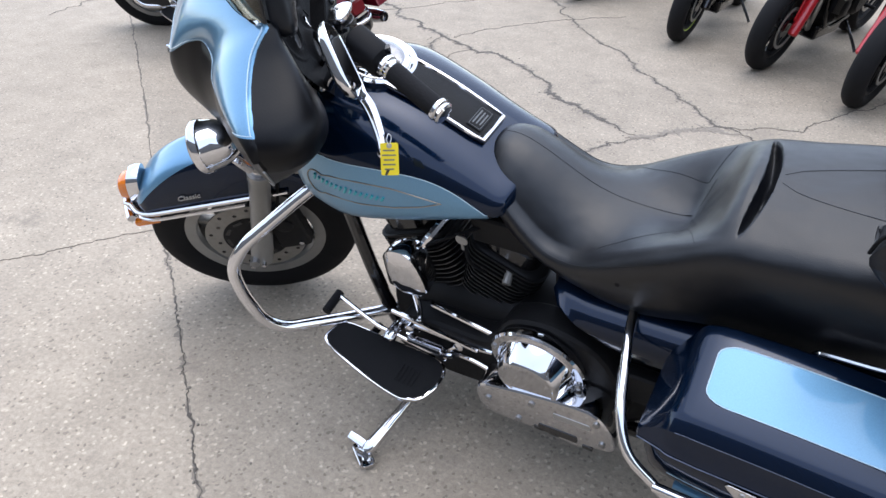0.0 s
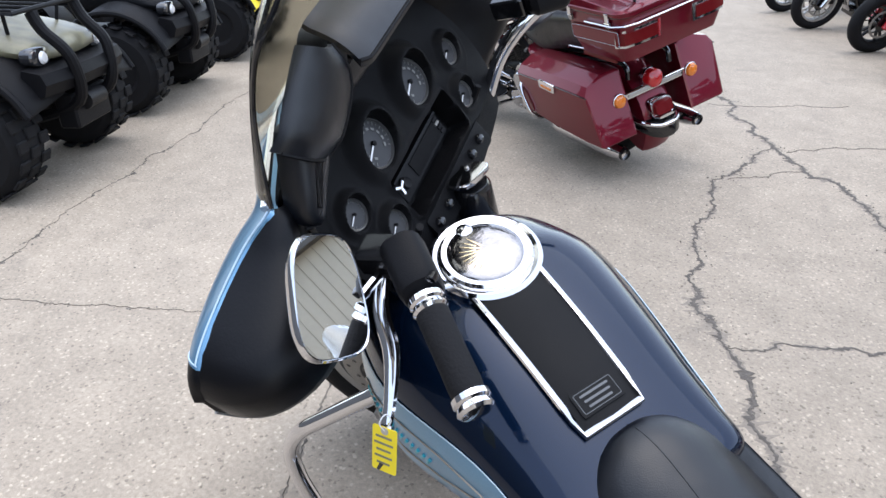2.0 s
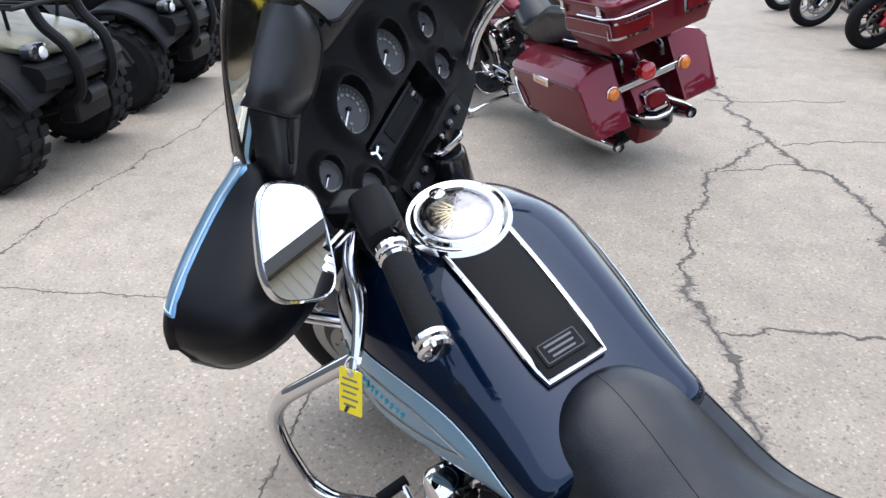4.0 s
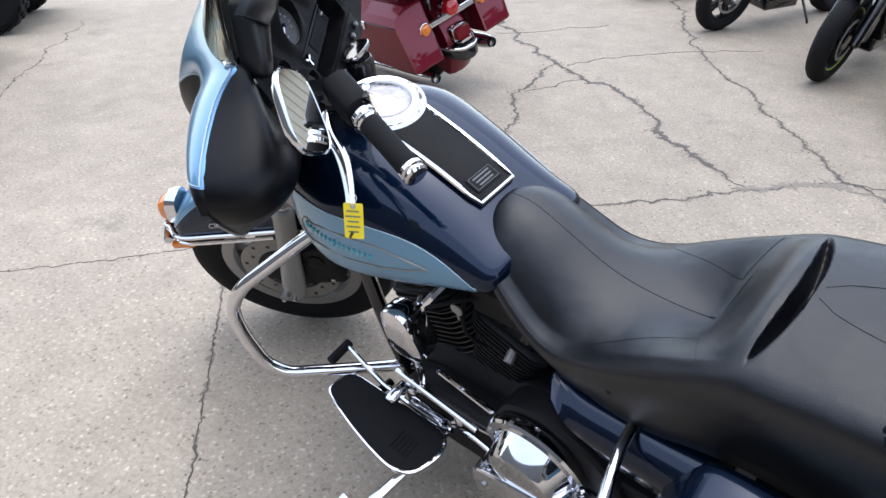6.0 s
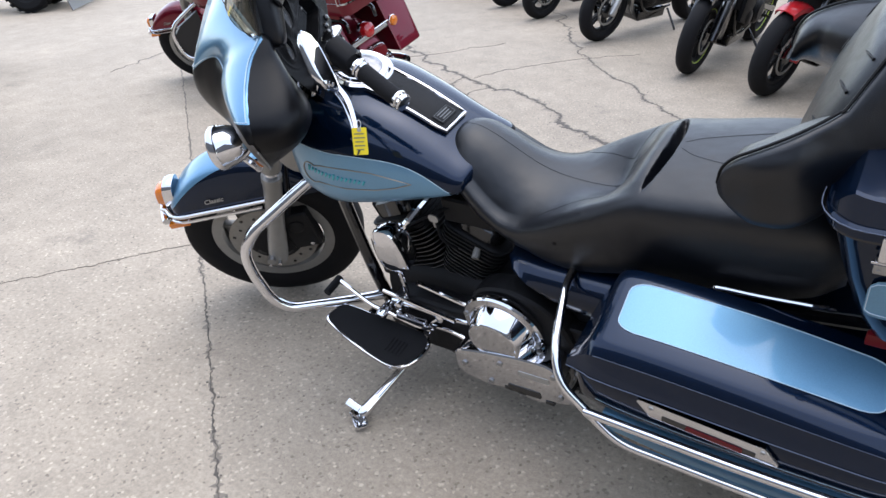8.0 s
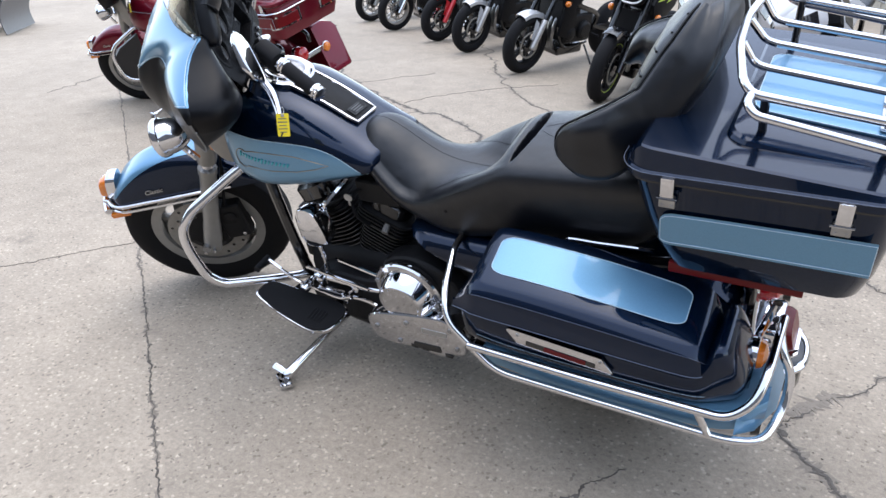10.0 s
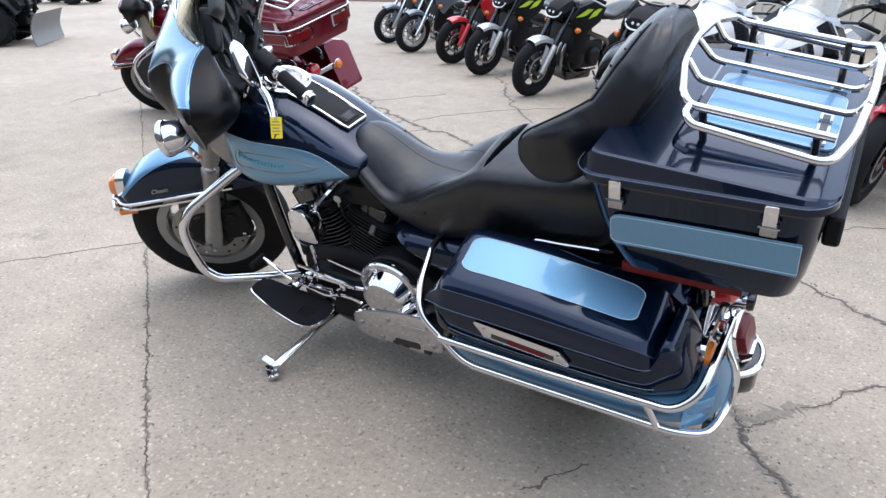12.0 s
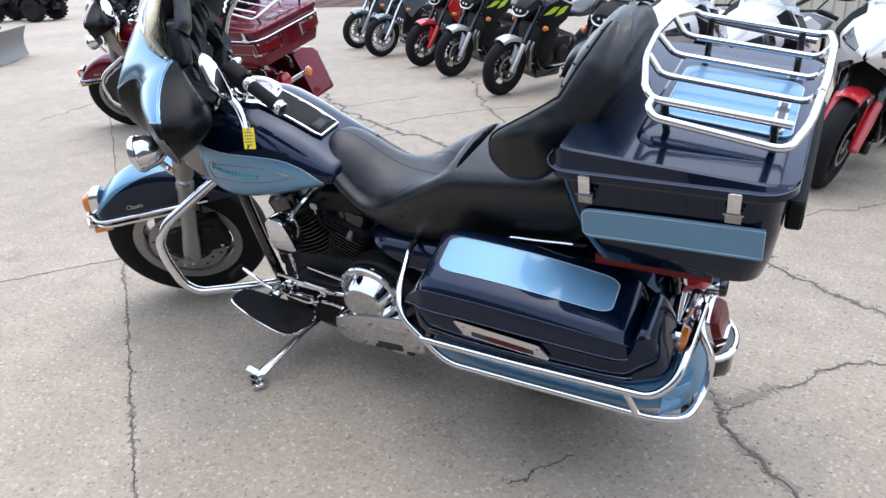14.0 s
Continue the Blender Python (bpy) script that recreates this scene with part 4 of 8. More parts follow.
def handlebar(b, m):
    bar = part("handlebar", tube([(-0.95, 0, 1.03), (-0.94, -0.12, 1.025), (-0.925, -0.215, 1.050), (-0.885, -0.250, 1.118), (-0.842, -0.275, 1.160), (-0.80, -0.312, 1.180), (-0.765, -0.345, 1.187), (-0.69, -0.432, 1.151)], 0.0127, 12), CHROME, b, "chrome handlebar", m=m)
    part("handlebar_end", tube([(-0.95, 0, 1.03), (-0.94, 0.12, 1.025), (-0.925, 0.215, 1.050), (-0.885, 0.250, 1.118), (-0.842, 0.275, 1.160), (-0.80, 0.312, 1.180), (-0.765, 0.345, 1.187), (-0.69, 0.432, 1.151)], 0.0127, 12), CHROME, bar, m=m)
    for s in (-1, 1):
        a, c = Vector((-0.754, s * 0.354, 1.184)), Vector((-0.680, s * 0.446, 1.146))
        d = (c - a).normalized()
        g = part("grip", lathe([(0, 0.019), (0.004, 0.0205), (0.05, 0.020), (0.10, 0.0205), (0.112, 0.019)], a, d, 20), RUBBER, bar, "black rubber grip", m=m)
        for h in (-0.022, 0.110):
            part("grip_cap", lathe([(0, 0.018), (0.003, 0.0225), (0.010, 0.023), (0.013, 0.020), (0.020, 0.0225), (0.024, 0.019), (0.026, 0.008)], a + d * h, d, 20), CHROME, g, "chrome ring", m=m)
        side = d.cross((0, 0, 1)).normalized()
        sw = part("switch_housing", loft([[a + d * t + (Vector((0, 0, 1)) * q * k + side * p * k) for p, q in oval(0.028, 0.032, 16, 3)] for t, k in ((-0.100, 0.70), (-0.090, 1.0), (-0.035, 1.0), (-0.024, 0.85))]), PLASTIC, bar, "black switch housing", m=m)
        for k in range(3):
            part("button", box(0, 0, 0, 0.014, 0.012, 0.012, 0.003, m=Matrix.Translation(a + d * (-0.042 - 0.018 * k) + Vector((0.024, 0, 0.014 - 0.008 * k)))), GLOSSBLACK, sw, m=m)
        part("lever_perch", box(0, 0, 0, 0.06, 0.045, 0.035, 0.008, 3, m=Matrix.Translation(a - d * 0.09 + Vector((-0.035, 0, -0.005)))), GLOSSBLACK, bar, m=m)
        q = a - d * 0.055 + Vector((-0.055, 0, -0.014))
        elbow, end = Vector((-0.812, s * 0.392, 1.146)), Vector((-0.802, s * 0.478, 1.106))
        part("hand_lever", tube([q, q * 0.5 + elbow * 0.5 + Vector((-0.006, 0, 0.004)), elbow, elbow * 0.4 + end * 0.6 + Vector((0.004, 0, 0)), end], [0.010, 0.012, 0.012, 0.009, 0.007], 8, flat=0.6), CHROME, bar, "chrome hand lever", m=m)
        part("lever_ball", lathe([(-0.011, 0.002), (-0.008, 0.008), (0, 0.011), (0.008, 0.008), (0.011, 0.002)], end, (0, s, 0), 14), CHROME, bar, m=m)
        # mirror
        hub = Vector((-0.822, s * 0.407, 1.276))
        longways = Vector((0.03, s * 0.105, -0.093)).normalized()
        wide = Matrix.Rotation(radians(8 * s), 3, longways) @ Vector((0.02, -s * 0.107, -0.062)).normalized()
        mm = axes(hub, longways, wide)
        if (mm.to_3x3() @ Vector((0, 0, 1))).x < 0:
            mm = axes(hub, longways, -(mm.to_3x3() @ Vector((0, 1, 0))))
        low = hub + longways * 0.06 + Vector((-0.02, -s * 0.02, -0.01))
        mir = part("mirror_stem", tube([q + Vector((0, 0, 0.01)), q * 0.5 + low * 0.5 + Vector((-0.01, 0, 0.0)), low], 0.007, 8), CHROME, bar, m=m)
        o = [(x, y * (1.0 + 0.13 * (x / 0.08))) for x, y in oval(0.071, 0.054, 40, 3.4)]
        head = part("mirror_head", loft([[mm @ Vector((x * k, y * k, h)) for x, y in o] for h, k in ((-0.026, 0.3), (-0.023, 0.6), (-0.015, 0.9), (-0.005, 1.0), (0.0, 1.0), (0.003, 0.97), (0.0005, 0.945))]), CHROME, mir, "chrome mirror housing", m=m)
        part("mirror_glass", slab([(x * 0.94, y * 0.94) for x, y in o], 0.001, mm @ Matrix.Translation((0, 0, 0.001))), MIRROR, head, "mirror glass", smooth=0, m=m)
    for y, dx in ((-0.20, 0.0), (-0.16, 0.02), (0.18, 0.0)):
        part("cable", tube([(-0.90 + dx, y, 1.12), (-0.97 + dx, y * 0.8, 1.02), (-1.03, y * 0.55, 0.90), (-1.04, y * 0.5, 0.80)], 0.006, 8), PLASTIC, bar, "black control cable", m=m)
    part("clamp", box(-0.955, 0, 1.015, 0.07, 0.20, 0.06, 0.015, 3), GLOSSBLACK, bar, m=m)
    return bar


PANEL_TOP = [tuple(r) for r in smooth_table([(-0.945, 0.900), (-0.85, 0.910), (-0.73, 0.904), (-0.644, 0.895), (-0.558, 0.880), (-0.49, 0.853), (-0.44, 0.822), (-0.408, 0.797)], 30)]


def tank(b, paint):
    t = part("fuel_tank", loft([tank_ring(*r) for r in TANK_ROWS]), paint["main"], b, "dark painted fuel tank", 50)
    for s in (-1, 1):
        rows = []
        for i in range(29):
            x = -0.935 + 0.530 * i / 28
            hw, z0, z1 = lerp_table(TANK_ROWS, x)
            top = lerp_table(PANEL_TOP, x)[0]
            top = min(top, z1 - 0.012)
            bot = z0 + 0.008
            bot = min(bot, top - 0.004)
            rows.append([tank_side(x, bot + (top - bot) * k / 10, s, 0.0022) for k in range(11)])
        pan = part("tank_panel", loft(rows, False, False), paint["accent"], t, "light blue flank panel", 50)
        part("pinstripe", tube([r[-1] for r in rows], 0.0010, 5, smooth=False), PALE, pan)
        if paint["emblem"]:
            # the maker's emblem as plain shapes
            line = []
            for k in range(40):
                a = math.pi * (0.30 + 1.40 * k / 39)
                line.append((-0.812 + 0.030 * math.cos(a), 0.836 + 0.030 * math.sin(a)))
            line += [(-0.770, 0.812), (-0.70, 0.806), (-0.62, 0.806), (-0.56, 0.815), (-0.515, 0.828), (-0.545, 0.836), (-0.62, 0.856), (-0.70, 0.865), (-0.765, 0.866)]
            part("emblem_outline", tube([tank_side(x, z, s, 0.0032) for x, z in line], 0.0016, 6, smooth=False, closed=True), GOLD, pan)
            for j in range(15):
                x0 = -0.818 + j * 0.0122
                h = 0.014 if j in (0, 7) else (0.008, 0.007, 0.009)[j % 3]
                z = 0.851 - 0.024 * (j / 14)
                pts = [tank_side(x0 + 0.006 * q, z - h * 0.5 + h * q, s, 0.0030) for q in (0, 0.5, 1.0)]
                part("emblem_bar", tube(pts, 0.0034, 6, smooth=False), TEAL, pan)
    # console

    def ctop(x):
        return lerp_table(TANK_ROWS, x)[2] + 0.004

    def chalf(x):
        return lerp_table([(-0.80, 0.050), (-0.72, 0.056), (-0.48, 0.049), (-0.472, 0.046)], x)[0]

    xs = [-0.80 + 0.325 * i / 16 for i in range(17)]

    def strip(x, half, h0, h1):
        z = ctop(x)
        return [(x, -half, z - 0.03), (x, -half, z + h0), (x, -half * 0.8, z + h1), (x, 0, z + h1 + 0.002), (x, half * 0.8, z + h1), (x, half, z + h0), (x, half, z - 0.03)]

    con = part("console", loft([[(q[0], q[1] - 0.008, q[2]) for q in strip(x, chalf(x), 0.004, 0.008)] for x in xs], True, True), MAT_BLACK, t, "black console strip with chrome edge")
    edge = [(x, -0.008 - chalf(x), ctop(x) + 0.005) for x in xs] + [(x, chalf(x) - 0.008, ctop(x) + 0.005) for x in xs[::-1]]
    part("console_edge", tube(edge, 0.0052, 8, smooth=False, closed=True), CHROME, con, "chrome console edge")
    nrm = Vector((ctop(-0.54) - ctop(-0.48), 0, 0.06)).normalized()
    mm = axes((-0.503, -0.010, ctop(-0.503) + 0.0105), (0, 1, 0), (-nrm.z, 0, nrm.x))
    plate = part("console_plate", slab(rounded(0.068, 0.036, 0.003), 0.0015, mm), MAT_BLACK, con, smooth=0)
    part("plate_rim", tube([mm @ Vector((x, y, 0.0016)) for x, y in rounded(0.060, 0.028, 0.002, 2)], 0.0007, 4, smooth=False, closed=True), TEXTGREY, plate)
    for k in range(3):
        part("text_bar", slab(rounded(0.046 - 0.004 * k, 0.0032, 0.001, 2, 0, 0.008 - 0.008 * k), 0.0006, mm @ Matrix.Translation((0, 0, 0.0015))), TEXTGREY, plate, smooth=0)
    cd = Vector((-0.752, -0.004, 1.022))
    nz = Vector((0.27, 0, 1.0)).normalized()
    door = part("fuel_door", lathe([(-0.05, 0.082), (0.008, 0.086), (0.013, 0.079), (0.011, 0.073), (0.009, 0.071), (0.014, 0.070), (0.018, 0.066), (0.017, 0.058)], cd, nz, 48), CHROME, t, "round chrome fuel door", 25)
    part("door_face", lathe([(0.0165, 0.0585), (0.020, 0.055), (0.0225, 0.042), (0.024, 0.028), (0.025, 0.0)], cd, nz, 48), ENGRAVED, door, "engraved chrome face")
    # engraved bird as plain fanned strokes
    fm = axes(cd + nz * 0.0245, (0, 1, 0), (-nz.z, 0, nz.x))
    for k in range(9):
        a = radians(110 + 14 * k)
        bm = slab([(0.008 * math.cos(a - 0.3), 0.008 * math.sin(a - 0.3)), (0.044 * math.cos(a), 0.040 * math.sin(a)), (0.008 * math.cos(a + 0.3), 0.008 * math.sin(a + 0.3))], 0.0008, fm @ Matrix.Translation((0.002, -0.004, -0.0005 - 0.0003 * (k % 2))))
        part("engraving", bm, BRONZE, door, smooth=0)
    part("door_lock", lathe([(0, 0.013), (0.007, 0.013), (0.009, 0.010), (0.009, 0)], cd + Vector((-0.045, -0.004, 0.028)), nz, 20), CHROME, door)
    return t


def seats(b):
    # x, half width, bottom, top in the middle, top at the edge
    SEAT = [(-0.478, 0.045, 0.80, 0.872, 0.864), (-0.470, 0.080, 0.79, 0.892, 0.874), (-0.45, 0.110, 0.775, 0.905, 0.872), (-0.41, 0.136, 0.75, 0.904, 0.850), (-0.36, 0.154, 0.715, 0.882, 0.805), (-0.30, 0.167, 0.69, 0.846, 0.762), (-0.25, 0.175, 0.668, 0.818, 0.756),
            (-0.20, 0.182, 0.652, 0.801, 0.770), (-0.15, 0.186, 0.643, 0.793, 0.797), (-0.10, 0.188, 0.642, 0.790, 0.826), (-0.06, 0.188, 0.648, 0.792, 0.848), (-0.045, 0.188, 0.651, 0.798, 0.856), (-0.03, 0.188, 0.655, 0.818, 0.864), (-0.01, 0.187, 0.660, 0.852, 0.875), (0.015, 0.186, 0.666, 0.892, 0.889),
            (0.04, 0.186, 0.671, 0.924, 0.900), (0.06, 0.186, 0.675, 0.933, 0.906), (0.09, 0.187, 0.680, 0.935, 0.910), (0.14, 0.190, 0.684, 0.938, 0.915), (0.22, 0.194, 0.69, 0.946, 0.926), (0.32, 0.196, 0.71, 0.957, 0.936), (0.40, 0.190, 0.735, 0.962, 0.938), (0.445, 0.168, 0.76, 0.952, 0.92)]
    arr = np.array(SEAT)

    def at(x):
        """Seat measures at x, on a smooth curve."""
        k = min(max(int(np.searchsorted(arr[:, 0], x)) - 1, 0), len(arr) - 2)
        p0, p1, p2, p3 = arr[max(k - 1, 0)], arr[k], arr[k + 1], arr[min(k + 2, len(arr) - 1)]
        d = p2[0] - p1[0]
        t = (x - p1[0]) / d
        m1, m2 = (p2 - p0) / max(1e-6, p2[0] - p0[0]) * d, (p3 - p1) / max(1e-6, p3[0] - p1[0]) * d
        v = (2 * t ** 3 - 3 * t * t + 1) * p1 + (t ** 3 - 2 * t * t + t) * m1 + (3 * t * t - 2 * t ** 3) * p2 + (t ** 3 - t * t) * m2
        return v[1:]

    def top(x, y, lift=0.0005):
        """The seat's upper skin: a hollow with raised flanks, a bolster and the deep tuck behind it."""
        hw, z0, zc, ze = at(x)
        ye = max(0.02, hw - 0.034)
        u = min(1.0, abs(y) / ye)
        g = u * u * (3 - 2 * u) if ze > zc else u ** 2.3
        z = zc + (ze - zc) * g
        w = max(0.0, 1 - (abs(y) / 0.140) ** 2.5)
        mid, half = 0.075 - 0.9 * y * y, 0.0120 * w ** 0.5 + 1e-4
        q = abs(x - mid) / half
        if q < 1:
            z -= 0.045 * w ** 0.7 * (1 - q * q)
        z += 0.008 * w ** 0.5 * math.exp(-((x - mid + 0.036) / 0.020) ** 2)
        return Vector((x, y, z + lift))

    def sec(x):
        hw, z0, zc, ze = at(x)
        ye = max(0.02, hw - 0.034)
        h = ze - z0
        side = [(hw - 0.045, z0), (hw - 0.020, z0 + 0.02), (hw - 0.010, z0 + 0.30 * h), (hw - 0.002, z0 + 0.55 * h), (hw, ze - 0.30 * h), (hw - 0.002, ze - 0.19 * h), (hw - 0.008, ze - 0.105 * h), (hw - 0.018, ze - 0.04 * h)]
        side = [(max(0.012, y), z) for y, z in side]
        ys = [ye * (1 - k / 22) for k in range(23)]
        half = [(x, y, z) for y, z in side] + [tuple(top(x, y, 0)) for y in ys]
        return [(a, -y, z) for a, y, z in half] + half[-2::-1]

    step = [0.047 + 0.0020 * k for k in range(29)]
    xs = [-0.478 + 0.524 * (k / 48) ** 1.1 for k in range(48)] + step[:15]
    r = part("rider_seat", loft([sec(x) for x in xs], True, True), VINYL, b, "black vinyl rider seat with stitched seams and raised bolster", 60)
    xs2 = step[14:] + [0.1030 + 0.3420 * k / 22 for k in range(1, 23)]
    p = part("passenger_seat", loft([sec(x) for x in xs2], True, True), VINYL, b, "black vinyl passenger seat pad", 60)

    def seam(pts, owner, width=0.0008, name="seam"):
        part(name, tube([top(x, y, 0.0001) for x, y in pts], width, 5, smooth=False), VINYL, owner)

    seam([(-0.465 + 0.42 * k / 24, 0.004) for k in range(25)], r)
    for s in (-1, 1):
        seam([(-0.193 + 0.154 * k / 12, s * (0.138 - 0.065 * k / 12)) for k in range(13)], r)
        seam([(-0.039 + 0.030 * k / 6, s * (0.073 + 0.078 * k / 6)) for k in range(7)], r)
        part("side_seam", tube([(x, s * (at(x)[0] - 0.0075), at(x)[3] - 0.105 * (at(x)[3] - at(x)[1])) for x in [-0.40 + 0.36 * k / 20 for k in range(21)]], 0.0008, 5, smooth=False), VINYL, r)
        seam([(0.096 + 0.26 * k / 10, s * (0.012 + 0.075 * (k / 10) ** 0.6)) for k in range(11)], p)
    seam([(-0.046 + 0.0012 * abs(k), 0.0182 * k * 0.22) for k in range(-18, 19)], r, 0.0010)
    part("seat_snap", lathe([(0, 0.006), (0.004, 0.005), (0.005, 0)], (-0.13, -(at(-0.13)[0] - 0.004), at(-0.13)[3] - 0.06), (0, -1, 0.1), 10), PLASTIC, r)
    # leaning back pad with arms; the wing's top edge, widest ridge and foot from front to top
    mids = smooth_table([(0.362, 0.985, 0.150), (0.378, 1.02, 0.190), (0.402, 1.08, 0.203), (0.432, 1.135, 0.201), (0.460, 1.185, 0.184), (0.478, 1.225, 0.158), (0.488, 1.262, 0.122), (0.492, 1.288, 0.084), (0.491, 1.302, 0.042)], 30)
    rings, fronts = [], []
    for i, (x, z, hw) in enumerate(mids):
        lo, hi = mids[max(i - 1, 0)], mids[min(i + 1, len(mids) - 1)]
        d = Vector((hi[0] - lo[0], 0, hi[1] - lo[1])).normalized()
        nf = Vector((-d.z, 0, d.x))
        k = min(1.0, hw / 0.17) * (0.80 + 0.20 * min(1.0, i / 12))
        prof = [(-0.965, -0.036), (-0.98, 0.0), (-0.97, 0.034), (-0.93, 0.054), (-0.80, 0.066), (-0.5, 0.074), (0, 0.078), (0.5, 0.074), (0.80, 0.066), (0.93, 0.054), (0.97, 0.034), (0.98, 0.0), (0.965, -0.036), (0.93, -0.052), (0.84, -0.060), (0.4, -0.062), (-0.4, -0.062), (-0.84, -0.060), (-0.93, -0.052)]
        rings.append([Vector((x, y * hw, z)) + nf * h * k for y, h in prof])
        fronts.append((Vector((x, 0, z)), nf, hw, k))
    WING = [((0.236, 0.266, 1.046), (0.2365, 0.270, 1.036), (0.238, 0.266, 1.034)), ((0.243, 0.272, 1.080), (0.248, 0.284, 1.048), (0.249, 0.272, 1.022)), ((0.262, 0.276, 1.106), (0.272, 0.293, 1.068), (0.270, 0.278, 1.006)), ((0.295, 0.273, 1.126), (0.300, 0.300, 1.092), (0.302, 0.282, 0.992)),
            ((0.336, 0.258, 1.146), (0.345, 0.290, 1.104), (0.358, 0.270, 0.990)), ((0.372, 0.232, 1.162), (0.390, 0.250, 1.104), (0.402, 0.238, 1.014)), ((0.398, 0.210, 1.176), (0.424, 0.220, 1.114), (0.442, 0.212, 1.060))]
    WING = list(zip(*[[tuple(p_) for p_ in spline(list(line), 3)] for line in zip(*WING)]))
    for c, nf, hw, k in fronts[17:29:2]:
        WING.append(tuple(tuple(c + nf * h * k + Vector((0, hw * y + 0.003, 0))) for h, y in ((0.048, 0.955), (0.0, 0.985), (-0.050, 0.945))))
    back = part("backrest", loft(rings), VINYL, b, "black padded passenger backrest with arms", 60)
    for s in (-1, 1):
        wing = []
        for n_, (w, e, u) in enumerate(WING):
            f = min(1.0, max(0.0, (n_ - 8) / 6))
            inn = (w[1] - 0.060) * (1 - f) + min(0.150, w[1] - 0.03) * f
            ti, bi = w[2] - 0.008 - 0.022 * f * min(1.0, inn / 0.15), max(u[2] + 0.012, min(u[2] + 0.072, w[2] - 0.055))
            hull_ = spline([(w[0] + 0.006, inn, ti), w, (w[0] * 0.5 + e[0] * 0.5 - 0.002, w[1] * 0.45 + e[1] * 0.55 + 0.004, w[2] * 0.5 + e[2] * 0.5 + 0.008), e, ((e[0] + u[0]) / 2, (e[1] + u[1]) / 2 + 0.004, (e[2] + u[2]) / 2), u, (u[0] - 0.002, inn, bi)], 4, True)
            wing.append([(p_.x, s * p_.y, p_.z) for p_ in hull_])
        part("arm_pad", loft(wing), VINYL, back, "padded arm wing of the backrest", 60)
        edge = [Vector((w[0] - 0.003, s * (w[1] - 0.002), w[2] + 0.002)) for w, e, u in WING]
        part("welt", tube(edge, 0.0028, 6, per=3), MAT_BLACK, back)
        for j in (8, 12, 16, 20, 24):
            c, nf, hw, k = fronts[j]
            up_ = (fronts[j + 1][0] - c).normalized()
            part("tuck", tube([c + Vector((0, s * hw * 0.86, 0)) + nf * 0.0625 * k, c + Vector((0, s * hw * 0.74, 0)) + nf * 0.0685 * k - up_ * 0.006, c + Vector((0, s * hw * 0.60, 0)) + nf * 0.0725 * k - up_ * 0.014], [0.0025, 0.0025, 0.001], 6), MAT_BLACK, back)
    return r


